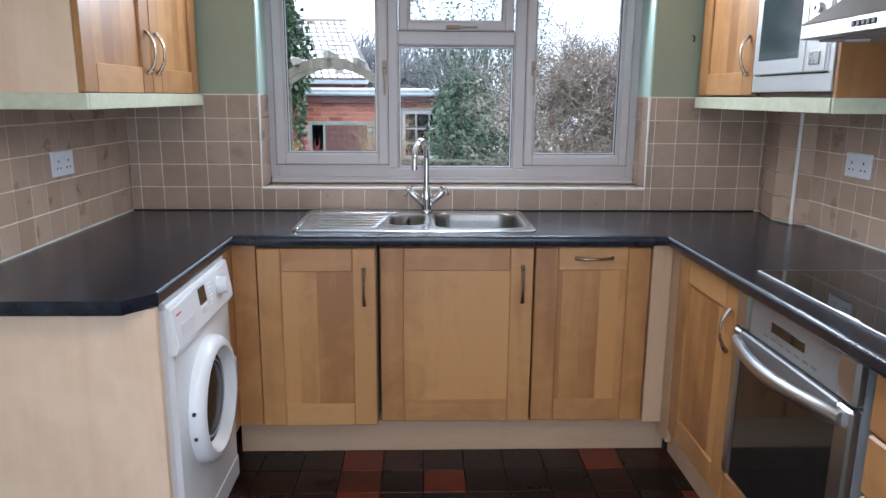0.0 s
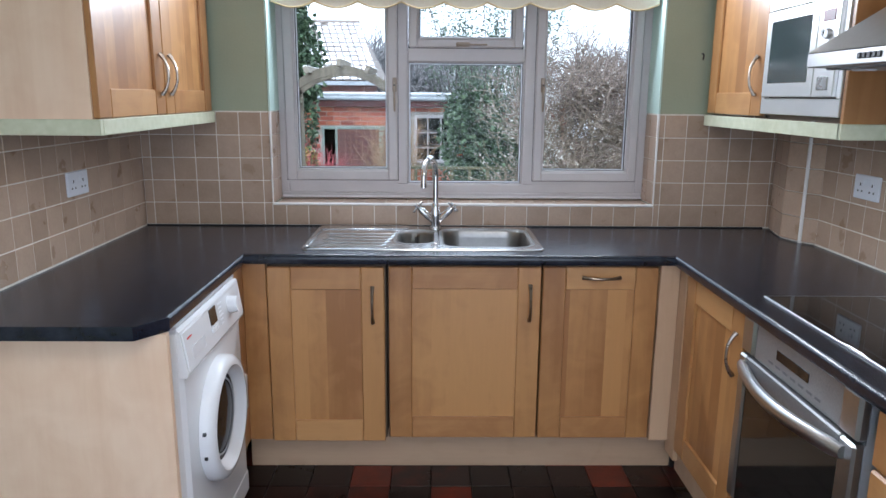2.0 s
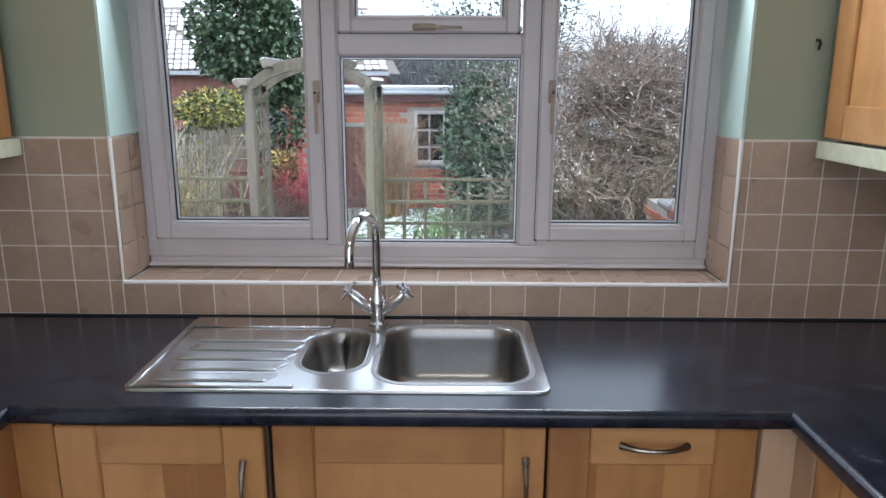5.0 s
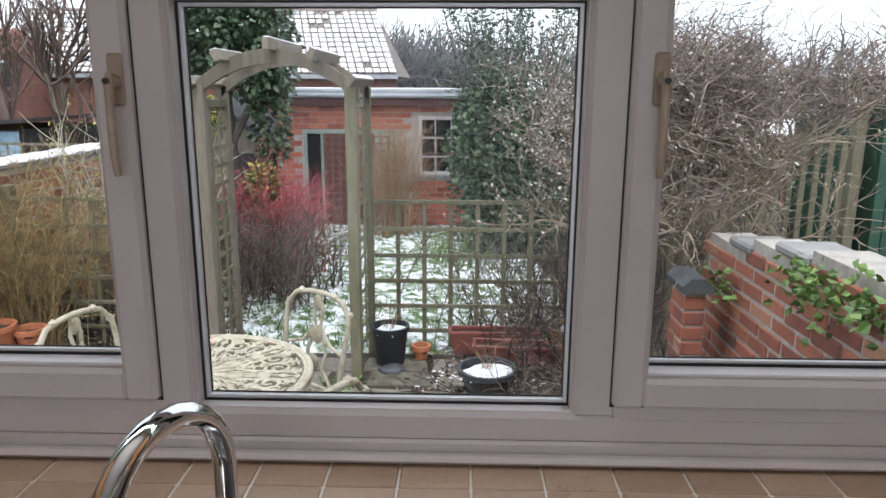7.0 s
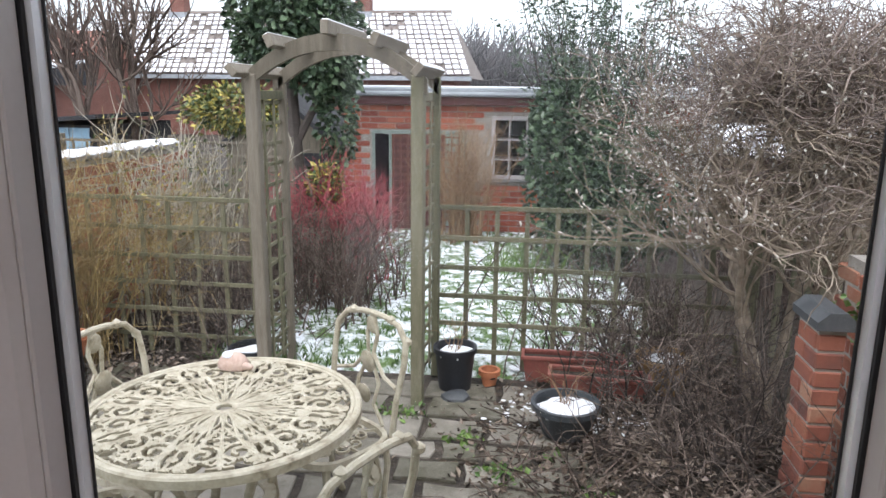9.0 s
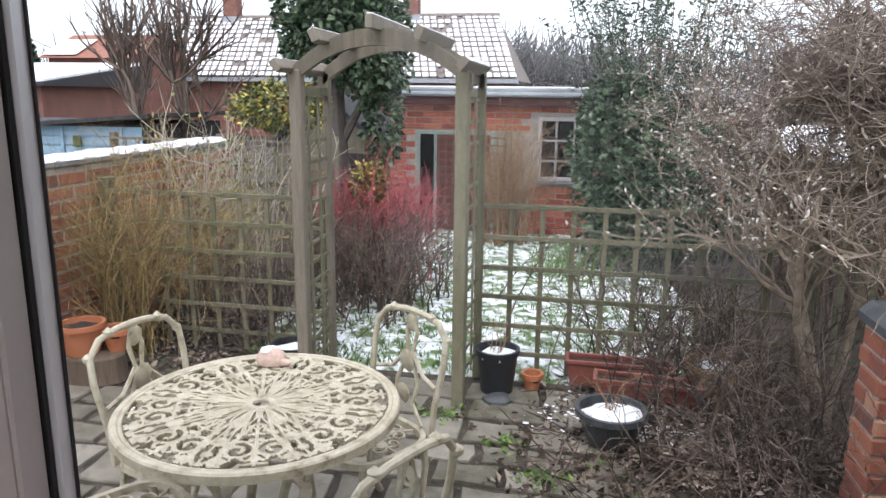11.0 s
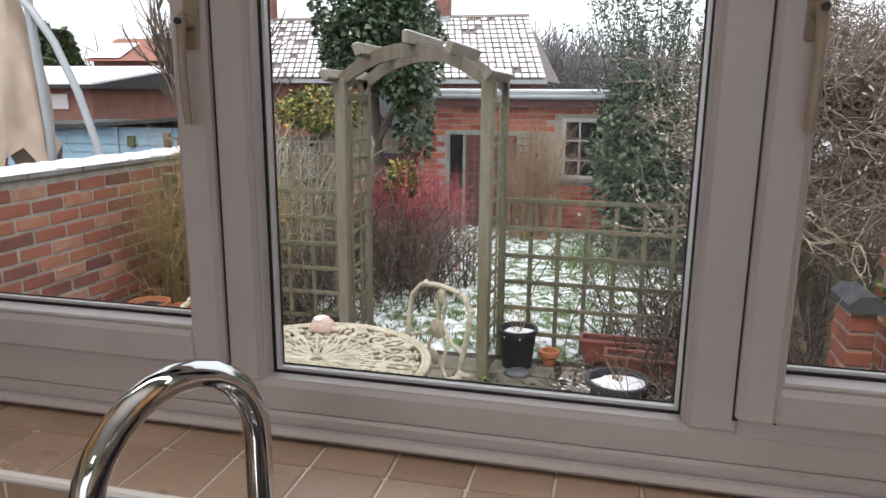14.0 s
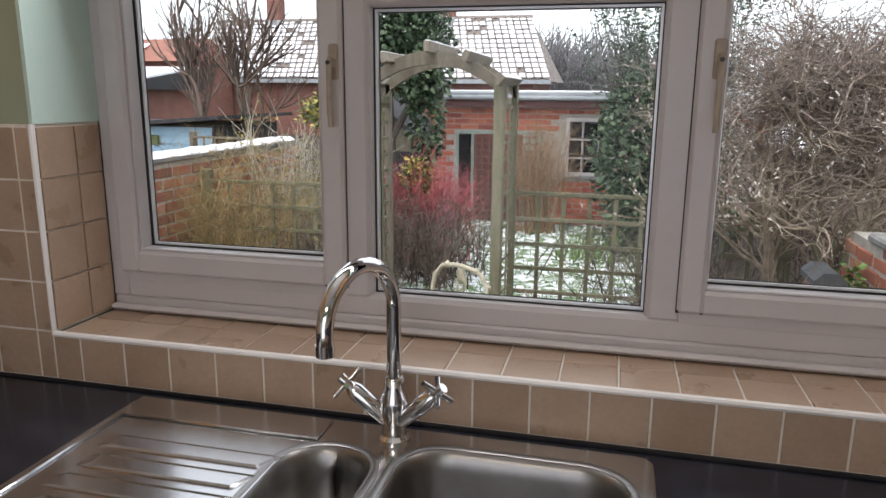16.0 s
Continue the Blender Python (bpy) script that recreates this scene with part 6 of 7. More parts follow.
# ---- pots ----


def pot(name, x, y, z0, r0, r1, h, mat, label, fill=None, lip=0.012, fill_label=""):
    p = thing(name, (x, y, z0), label, "pot")
    part("body", A().lathe([(r0, 0.0), (r1, h - 0.03), (r1 + lip, h - 0.03), (r1 + lip, h), (r1 - 0.006, h), (r1 - 0.012, h - 0.05), (0, h - 0.05)], (x, y, z0), 28), mat, p, smooth=True)
    if fill:
        part("filling", A().blob((x, y, z0 + h - 0.045), r1 * 0.86, random.Random(int(h * 1000)), 0.28, 14), fill, p, fill_label, smooth=True)
    return p


pot("plant_pot", -0.205, 6.86, GZ, 0.095, 0.12, 0.26, M_black_pot, "black plastic plant pot with snow on soil", M_snow, fill_label="snow on soil")
pot("plant_pot", 0.0, 6.92, GZ, 0.04, 0.055, 0.10, M_terracotta, "small broken terracotta pot", M_soil)
pot("plant_pot", -2.67, 6.50, GZ + 0.16, 0.095, 0.125, 0.19, M_terracotta, "terracotta pot standing on a log stump", M_soil)
pot("plant_pot", -2.50, 6.60, GZ + 0.16, 0.06, 0.09, 0.14, M_terracotta, "small terracotta pot behind the larger one", M_soil)
lone("log_stump", A().lathe([(0.16, 0.0), (0.15, 0.05), (0.145, 0.15), (0.135, 0.16)], (-2.62, 6.52, GZ), 22, sx=1.35), M_log, "dark sawn log stump under pots", "log", smooth=True)
pot("planter_bowl", -1.52, 6.95, GZ, 0.09, 0.13, 0.15, M_black_pot, "black bowl full of snow by the arch", M_snow, fill_label="snow")
pot("planter_bowl", 0.43, 6.32, GZ + 0.02, 0.115, 0.165, 0.17, M_slate_pot, "dark grey planter bowl topped with snow", M_snow, 0.015, "snow with dry stems")
pot("planter_barrel", 1.02, 6.92, GZ + 0.04, 0.12, 0.155, 0.21, M_barrel, "ochre glazed planter topped with snow", M_snow, 0.01, "cap of snow")
lone("garden_stone", A().blob((-0.17, 6.70, GZ - 0.005), 0.085, random.Random(4), 0.55, 12), M_slate_cap, "rounded dark grey stone in front of the pot", "stone", smooth=True)


def trough(x0, x1, y0, y1, z0, z1, turn):
    t = thing("planter_trough", ((x0 + x1) / 2, (y0 + y1) / 2, z0), "red-brown plastic trough planter with soil", "planter", "trough planters")
    a = A()
    loft(a, [[(x0 + 0.02, y0 + 0.02, z0), (x1 - 0.02, y0 + 0.02, z0), (x1 - 0.02, y1 - 0.02, z0), (x0 + 0.02, y1 - 0.02, z0)],
             [(x0, y0, z1 - 0.02), (x1, y0, z1 - 0.02), (x1, y1, z1 - 0.02), (x0, y1, z1 - 0.02)]], False)
    part("box", a, M_trough, t)
    part("rim", A().box(x0 - 0.012, x1 + 0.012, y0 - 0.012, y0 + 0.008, z1 - 0.022, z1, 0.003).box(x0 - 0.012, x1 + 0.012, y1 - 0.008, y1 + 0.012, z1 - 0.022, z1, 0.003)
         .box(x0 - 0.012, x0 + 0.008, y0, y1, z1 - 0.022, z1, 0.003).box(x1 - 0.008, x1 + 0.012, y0, y1, z1 - 0.022, z1, 0.003), M_trough, t)
    part("soil", A().box(x0 + 0.008, x1 - 0.008, y0 + 0.008, y1 - 0.008, z1 - 0.05, z1 - 0.03), M_soil, t, "dark soil")
    t.rotation_euler = (0, 0, turn)


trough(0.20, 0.80, 6.94, 7.07, GZ + 0.02, GZ + 0.19, 0.0)
trough(0.36, 0.92, 6.72, 6.86, GZ + 0.02, GZ + 0.17, -0.06)

# ---- plants ----


def wander(p, d, length, n, bend, rng, droop=0.0):
    pts, d = [Vector(p)], Vector(d).normalized()
    for _ in range(n):
        d = (d + Vector((rng.gauss(0, bend), rng.gauss(0, bend), rng.gauss(0, bend) - droop))).normalized()
        pts.append(pts[-1] + d * (length / n))
    return pts


def shrub(name, at, label, mat, seed, stems, height, spread, r, kids=5, kid_len=0.35, droop=0.0, bend=0.12, foot=0.1, category="shrub", leaves=None, grand=0):
    """A many-stemmed shrub: tapering stems from one stool, side twigs, and leaves where given (material, count, size)."""
    rng = random.Random(seed)
    t = thing(name, at, label, category)
    st, lv_, tips = A(), A(), []
    for _ in range(stems):
        az = rng.uniform(0, 6.283)
        lean = abs(rng.gauss(0, spread))
        p = (at[0] + foot * rng.gauss(0, 0.6), at[1] + foot * rng.gauss(0, 0.6), at[2] - 0.02)
        pts = wander(p, (lean * math.cos(az), lean * math.sin(az), 1), height * rng.uniform(0.65, 1.1), 6, bend, rng, droop)
        st.tube(pts, [r, r * 0.85, r * 0.7, r * 0.55, r * 0.45, r * 0.35, r * 0.2], 4, False)
        for _k in range(kids):
            i = rng.randrange(2, 6)
            b = pts[i].lerp(pts[i + 1] if i < 6 else pts[i], rng.random())
            dd = (pts[i] - pts[i - 1]).normalized() + Vector((rng.gauss(0, 0.6), rng.gauss(0, 0.6), rng.gauss(0.1, 0.4)))
            kp = wander(b, dd, kid_len * rng.uniform(0.5, 1.2), 4, bend * 1.5, rng, droop)
            st.tube(kp, [r * 0.4, r * 0.33, r * 0.28, r * 0.22, r * 0.12], 3, False)
            tips += kp[1:]
            for _g in range(grand):
                q = kp[rng.randrange(1, 4)]
                gp = wander(q, Vector((rng.gauss(0, 1), rng.gauss(0, 1), rng.gauss(0.3, 0.6))), kid_len * 0.45, 2, bend, rng, droop)
                st.tube(gp, [r * 0.22, r * 0.18, r * 0.1], 3, False)
                tips.append(gp[-1])
    part("stems", st, mat, t, kind="stuff")
    if leaves:
        lm, count, size = leaves
        for _ in range(count):
            q = rng.choice(tips)
            lv_.leaf(q + Vector((rng.gauss(0, 0.02), rng.gauss(0, 0.02), rng.gauss(0, 0.02))), (rng.gauss(0, 1), rng.gauss(0, 1), rng.gauss(0, 0.7)), size * rng.uniform(0.6, 1.2), rng)
        part("leaves", lv_, lm, t, kind="stuff")
    return t


def crown(acc, lumps, count, size, rng, wide=0.6):
    """Leaves over uneven lumps (centre, radii), most of them near the skin."""
    total = sum(b[1][0] * b[1][1] + b[1][2] * b[1][0] for b in lumps)
    for c, rad in lumps:
        k = int(count * (rad[0] * rad[1] + rad[2] * rad[0]) / total)
        for _ in range(k):
            v = Vector((rng.gauss(0, 1), rng.gauss(0, 1), rng.gauss(0, 1))).normalized()
            q = (0.45 + 0.6 * rng.random() ** 0.6) * (1 + 0.28 * noise.noise(v * 2.2 + Vector(c)))
            p = (c[0] + v.x * rad[0] * q, c[1] + v.y * rad[1] * q, c[2] + v.z * rad[2] * q)
            d = v + Vector((rng.gauss(0, 0.7), rng.gauss(0, 0.7), rng.gauss(-0.3, 0.6)))
            acc.leaf(p, d, size * rng.uniform(0.6, 1.3), rng, wide)
    return acc


def branch(acc, p, d, length, r, level, rng, tips, bend=0.22, split=3, up=0.05):
    n = 4
    pts = wander(p, d, length, n, bend, rng, -up)
    sides = 7 if r > 0.03 else (5 if r > 0.012 else 3)
    acc.tube(pts, [r * (1 - 0.45 * i / n) for i in range(n + 1)], sides, False)
    if level == 0:
        tips.extend(pts[1:])
        return
    for k in range(split + (level > 1)):
        i = rng.randrange(3 if level > 2 else 1, n + 1)
        dd = (pts[i] - pts[i - 1]).normalized() * 0.9 + Vector((rng.gauss(0, 0.55), rng.gauss(0, 0.55), rng.gauss(0.1, 0.45)))
        if level > 1:
            dd.z = max(dd.z, 0.25)
        branch(acc, pts[i], dd, length * rng.uniform(0.55, 0.85), max(0.0016, r * 0.55), level - 1, rng, tips, bend, split, up)
    branch(acc, pts[-1], (pts[-1] - pts[-2]), length * 0.8, max(0.0016, r * 0.6), level - 1, rng, tips, bend, split, up)


# pussy willow with pale stems and silver catkins
rng = random.Random(21)
wil = thing("pussy_willow", (1.52, 6.55, GZ), "pussy willow tree with pale stems and silver catkins", "tree")
wt_, tips = A(), []
for dx, dy, d, L, rr in ((0.0, 0.0, (-0.28, 0.2, 1), 0.62, 0.036), (0.10, 0.05, (0.35, 0.0, 1), 0.65, 0.042), (0.05, -0.06, (0.02, 0.10, 1), 0.60, 0.034),
                         (-0.05, 0.05, (-0.36, -0.05, 0.9), 0.55, 0.026), (0.14, 0.0, (0.55, 0.25, 0.9), 0.65, 0.03), (0.0, 0.1, (0.1, 0.5, 1), 0.7, 0.03)):
    stem = wander((1.52 + dx, 6.55 + dy, GZ - 0.03), d, L * 2.1, 7, 0.11, rng, -0.03)
    wt_.tube(stem, [rr * (1 - 0.07 * i) for i in range(8)], 7, False)
    for i in (3, 4, 5, 5, 6, 6, 7, 7):
        dd = (stem[i] - stem[i - 1]).normalized() * 0.7 + Vector((rng.gauss(0, 0.6), rng.gauss(0, 0.6), rng.uniform(0.0, 0.6)))
        dd.z = max(dd.z, 0.45)
        branch(wt_, stem[i], dd, 0.46, rr * 0.42, 3, rng, tips, 0.24, 2 + (i > 5), 0.02)
part("stems", wt_, M_bark, wil, "pale crooked stems", smooth=True)
ck = A()
for q in tips:
    if rng.random() < (0.36 if q.x < 1.1 else 0.06) and q.z > 0.7:
        d = Vector((rng.gauss(0, 0.6), rng.gauss(0, 0.6), rng.uniform(0.2, 1))).normalized()
        s = rng.uniform(0.009, 0.016)
        ck.tube([q, q + d * s * 0.5, q + d * s * 1.2, q + d * s * 1.7], [s * 0.12, s * 0.4, s * 0.38, s * 0.08], 4, False)
sprig = A()
for q in tips:
    if q.z > 0.85 and (q.x < 1.9 or q.z > 1.35):
        for _ in range(int(rng.random() < (0.75 if q.z > 1.3 else 0.2))):
            d = Vector((rng.gauss(0, 0.7), rng.gauss(0, 0.7), rng.uniform(-0.3, 0.9))).normalized()
            e = q + d * rng.uniform(0.10, 0.26)
            m2 = (q + e) / 2 + Vector((rng.gauss(0, 0.015), rng.gauss(0, 0.015), rng.gauss(0, 0.015)))
            sprig.tube([q, m2, e], [0.0028, 0.0022, 0.0013], 3, False)
            for at in (m2, e):
                if rng.random() < (0.5 if q.x < 1.1 else 0.08):
                    s = rng.uniform(0.009, 0.016)
                    ck.tube([at, at + d * s * 0.6, at + d * s * 1.7], [s * 0.15, s * 0.42, s * 0.1], 4, False)
part("sprigs", sprig, M_sprig, wil, "fine pinkish-brown twigs", kind="stuff")
part("catkins", ck, M_catkin, wil, "silver-white catkins", kind="stuff")

# dense small shrubs of the beds
shrub("bramble_thicket", (1.12, 6.74, GZ), "tangle of dry brown stems in the bed", M_twig_dark, 31, 95, 0.8, 0.55, 0.0068, 6, 0.3, 0.02, 0.2, 0.55, grand=1)
shrub("bramble_thicket", (1.15, 6.05, GZ), "tangle of dry brown stems by the pier", M_twig_dark, 32, 70, 0.55, 0.6, 0.0062, 6, 0.25, 0.05, 0.22, 0.4, grand=1)
shrub("bramble_thicket", (0.75, 7.35, GZ), "dry twiggy shrub behind the trellis", M_twig_dark, 33, 80, 0.95, 0.5, 0.0062, 6, 0.35, 0.0, 0.18, 0.5, grand=1)
shrub("dogwood_shrub", (-1.62, 9.1, GZ), "red-stemmed dogwood shrub, bare in winter", M_twig_red, 34, 150, 0.92, 0.30, 0.010, 7, 0.4, -0.01, 0.1, 0.35, grand=1)
shrub("bare_shrub", (-1.45, 8.35, GZ), "bare brown twiggy shrub below the dogwood", M_twig, 35, 200, 0.85, 0.55, 0.008, 6, 0.3, 0.0, 0.16, 0.5, grand=1)
shrub("golden_willow", (-2.66, 6.95, GZ), "golden weeping twiggy shrub over the wall", M_twig_gold, 36, 110, 1.45, 0.27, 0.0042, 9, 0.42, 0.02, 0.16, 0.16, grand=1)
shrub("golden_willow", (-2.35, 7.35, 0.0), "golden weeping twiggy shrub behind the trellis", M_twig_gold, 46, 26, 0.9, 0.55, 0.0045, 6, 0.4, 0.16, 0.16, 0.16, grand=1)
shrub("pale_shrub", (-2.45, 8.0, GZ), "pale grey-stemmed shrub with yellow variegated leaves", M_twig_pale, 37, 80, 1.40, 0.11, 0.010, 6, 0.38, -0.01, 0.08, 0.3, leaves=(M_yellow_leaf, 900, 0.04))
shrub("tawny_shrub", (-0.62, 11.0, GZ), "tawny bare shrub against the outbuilding", M_twig_orange, 38, 90, 1.3, 0.25, 0.010, 6, 0.4, 0.0, 0.1, 0.2, grand=1)
shrub("low_shrub", (-2.0, 7.6, GZ), "dead brown stems behind the trellis", M_twig_dark, 39, 150, 0.75, 0.6, 0.005, 5, 0.3, 0.02, 0.2, 0.5)
shrub("strap_leaf_clump", (0.1, 9.6, GZ), "clump of strappy green leaves at the lawn edge", M_green_leaf, 40, 90, 0.45, 0.55, 0.008, 0, 0.2, 0.12, 0.1, 0.3, category="plant")
for x, y, s in ((-0.205, 6.86, 0.1), (0.43, 6.32, 0.11)):
    shrub("dry_plant", (x, y, GZ + 0.16 if s > 0.1 else GZ + 0.22), "dry stems standing in the snowy pot", M_twig_orange, int(900 * s), 9, 0.3, 0.4, 0.003, 2, 0.15, 0.08, 0.2, 0.04, category="plant")
vine = A()
rng = random.Random(77)
for x in (-0.20, 0.08):
    vine.tube(wander((x, 7.05, GZ), (0.03, 0.05, 1), 0.95, 9, 0.08, rng), 0.004, 4, False)
lone("climber_stems", vine, M_twig_dark, "bare climber stems against the trellis", "plant", kind="stuff")

yl = A()
rng = random.Random(50)
crown(yl, [((-2.05, 8.1, 1.32), (0.38, 0.25, 0.17)), ((-1.62, 9.0, 0.62), (0.16, 0.15, 0.22))], 2600, 0.05, rng)
yt = thing("variegated_climber", (-2.0, 8.15, GZ), "yellow-green variegated evergreen climber", "shrub")
part("leaves", yl, M_yellow_leaf, yt, kind="stuff")
part("stem", A().tube([(-2.0, 8.15, GZ - 0.02), (-2.02, 8.12, 0.4), (-1.95, 8.1, 1.1)], [0.02, 0.015, 0.01], 6).tube([(-1.65, 9.0, GZ - 0.02), (-1.62, 9.0, 0.5)], 0.012, 5), M_bark, yt)

# ivy-clad tree behind the arch
rng = random.Random(51)
iv = thing("ivy_tree", (-2.35, 10.3, GZ), "tall tree clad in dark green ivy", "tree")
part("trunk", A().tube([(-2.35, 10.3, GZ - 0.03), (-2.33, 10.3, 0.5), (-2.38, 10.3, 1.4), (-2.3, 10.3, 2.6), (-2.35, 10.3, 3.6)], [0.11, 0.09, 0.085, 0.06, 0.03], 9).tube([(-2.33, 10.3, 0.9), (-2.1, 10.28, 1.3), (-2.0, 10.3, 2.0)], [0.05, 0.04, 0.02], 6), M_bark_dark, iv, smooth=True)
il = A()
crown(il, [((-2.32, 10.3, 2.3), (0.6, 0.55, 0.75)), ((-2.62, 10.35, 2.0), (0.36, 0.35, 0.38)), ((-1.98, 10.3, 1.9), (0.42, 0.4, 0.6)), ((-2.3, 10.3, 3.1), (0.6, 0.5, 0.7)), ((-1.86, 10.3, 1.2), (0.20, 0.2, 0.55)), ((-2.6, 10.4, 3.8), (0.4, 0.4, 0.5)), ((-2.05, 10.3, 3.7), (0.45, 0.4, 0.5))], 16000, 0.075, rng, 0.8)
part("crown", il, M_ivy, iv, kind="stuff")

# evergreens by the outbuilding
rng = random.Random(52)
eh = thing("ivy_hedge", (0.75, 10.3, GZ), "dark evergreen ivy hedge in front of the outbuilding", "hedge")
hl_ = A()
crown(hl_, [((0.55, 10.3, 0.75), (0.42, 0.5, 0.6)), ((0.95, 10.2, 0.45), (0.5, 0.5, 0.75)), ((0.6, 10.4, 1.25), (0.4, 0.4, 0.4)), ((0.8, 10.1, 0.1), (0.55, 0.5, 0.5)), ((1.4, 10.3, 0.5), (0.5, 0.5, 0.8))], 13000, 0.07, rng, 0.75)
part("leaves", hl_, M_ivy, eh, kind="stuff")
part("stem", A().tube([(0.75, 10.3, GZ - 0.02), (0.78, 10.3, 0.5), (0.7, 10.3, 1.2)], [0.05, 0.04, 0.02], 6).tube([(1.2, 10.3, GZ - 0.02), (1.25, 10.3, 0.6)], [0.04, 0.02], 6), M_bark_dark, eh)
cn = thing("evergreen_tree", (0.95, 10.9, GZ), "tall wispy grey-green evergreen tree", "tree")
cl, cs = A(), A()
for _ in range(46):
    az, q = rng.uniform(0, 6.283), rng.random() ** 0.6 * 0.5
    pts = wander((0.9 + q * math.cos(az), 10.9 + q * math.sin(az), 0.4), (0.16 * math.cos(az), 0.16 * math.sin(az), 1), rng.uniform(1.6, 3.6), 6, 0.09, rng)
    cs.tube(pts, [0.010, 0.009, 0.008, 0.006, 0.005, 0.003, 0.002], 4, False)
    for _k in range(210):
        i = rng.randrange(1, 6)
        p = pts[i].lerp(pts[i + 1], rng.random())
        w_ = 0.13 - 0.015 * i
        out_ = Vector((rng.gauss(0, 1), rng.gauss(0, 1), rng.gauss(0.25, 0.5)))
        cl.leaf(p + Vector((rng.gauss(0, w_), rng.gauss(0, w_), rng.gauss(0, 0.04))), out_, rng.uniform(0.035, 0.08), rng, 0.42)
cs.tube([(0.95, 10.9, GZ - 0.03), (0.95, 10.9, 0.5), (0.97, 10.9, 2.0)], [0.08, 0.07, 0.03], 8)
part("stems", cs, M_bark_dark, cn)
part("leaves", cl, M_conifer, cn, kind="stuff")

# bare tree to the west
for at, sd, lv0, L in (((-5.2, 12.0, GZ), 60, 4, 0.95), ((-6.6, 13.0, GZ), 61, 4, 1.0)):
    rng = random.Random(sd)
    bt_ = thing("bare_tree", at, "leafless upright tree beyond the garden wall", "tree")
    ba, tp = A(), []
    ba.tube([(at[0], at[1], at[2] - 0.03), (at[0] + 0.02, at[1], 0.4), (at[0], at[1], 1.0)], [0.09, 0.075, 0.065], 8, False)
    for az in (0.3, 1.9, 3.4, 4.9):
        branch(ba, (at[0], at[1], 0.45 + 0.12 * az), (0.4 * math.cos(az), 0.4 * math.sin(az), 1), L * 0.75, 0.045, lv0 - 1, rng, tp, 0.12, 2, 0.16)
    branch(ba, (at[0], at[1], 0.95), (0.05, 0, 1), L, 0.06, lv0 - 1, rng, tp, 0.1, 3, 0.1)
    part("branches", ba, M_twig, bt_, smooth=True)

# leaf litter on the bed
rng = random.Random(70)
lt = A()
for _ in range(7500):
    x = rng.uniform(-0.3, 1.55) if rng.random() < 0.8 else rng.uniform(-2.85, -1.3)
    y = rng.uniform(4.6, 7.1) if x > -0.31 else rng.uniform(6.6, 7.8)
    if -0.3 < x < 0.55 and rng.random() < 0.6 + 0.5 * (0.55 - x):
        continue
    lt.leaf((x, y, GZ - 0.02 + ground_height(x, y) + rng.uniform(0, 0.05)), (rng.gauss(0, 1), rng.gauss(0, 1), rng.gauss(0.1, 0.35)), rng.uniform(0.02, 0.06), rng, 0.55)
lone("leaf_litter", lt, M_litter, "curled dead brown leaves over the bed", "leaves", kind="stuff", at=(0.9, 6, GZ))
tw = A()
for _ in range(420):
    x, y = rng.uniform(0.1, 1.5), rng.uniform(4.9, 7.0)
    p = Vector((x, y, GZ + ground_height(x, y) + rng.uniform(0, 0.03)))
    tw.tube(wander(p, (rng.gauss(0, 1), rng.gauss(0, 1), rng.uniform(0, 0.35)), rng.uniform(0.12, 0.4), 3, 0.25, rng), [0.004, 0.0035, 0.003, 0.0015], 3, False)
lone("fallen_twigs", tw, M_twig, "fallen twigs and dry stems on the bed", "twigs", kind="stuff", at=(0.9, 6, GZ))
ms = A()
for x, y, n in ((-0.45, 6.45, 60), (0.12, 5.9, 50), (0.55, 5.75, 25), (-0.1, 6.2, 30), (1.30, 5.45, 30), (0.35, 6.05, 16)):
    for _ in range(n):
        ms.leaf((x + rng.gauss(0, 0.06), y + rng.gauss(0, 0.06), GZ), (rng.gauss(0, 1), rng.gauss(0, 1), 0.8), rng.uniform(0.02, 0.05), rng, 0.7)
lone("weeds", ms, M_green_leaf, "small green weeds and moss between stones", "weeds", kind="stuff", at=(0, 6, GZ))
iw = A()
for c, n in (((1.575, 4.9, 0.82), 130), ((1.575, 5.72, 0.60), 60), ((1.585, 4.5, 0.86), 120)):
    for _ in range(n):
        iw.leaf((c[0] - abs(rng.gauss(0, 0.035)), c[1] + rng.gauss(0, 0.13), c[2] + rng.gauss(-0.02, 0.055)), (rng.gauss(-0.6, 0.6), rng.gauss(0, 1), rng.gauss(0, 0.7)), rng.uniform(0.025, 0.05), rng, 0.8)
lone("wall_ivy", iw, M_green_leaf, "fresh green ivy trailing over the wall", "ivy", kind="stuff", at=(1.55, 5, 0.7))

# ---- outbuilding ----
SY = 11.8
ob_ = thing("brick_outbuilding", (-0.5, 13.5, GZ), "flat-roofed red brick outbuilding with window and door", "outbuilding")
part("wall", A().box(-2.2, -0.31, SY + 0.012, SY + 0.2, GZ - 0.03, 1.45).box(0.35, 2.2, SY + 0.012, SY + 0.2, GZ - 0.03, 1.45).box(-0.31, 0.35, SY + 0.012, SY + 0.2, GZ - 0.03, 0.375).box(-0.31, 0.35, SY + 0.012, SY + 0.2, 1.17, 1.45)
     .box(-2.2, -2.0, SY + 0.2, 15.5, GZ - 0.03, 1.45).box(2.0, 2.2, SY + 0.2, 15.5, GZ - 0.03, 1.45).box(-2.2, 2.2, 15.5, 15.7, GZ - 0.03, 1.45), M_mortar, ob_, "mortar-jointed wall")
bk = A()
r = random.Random(90)
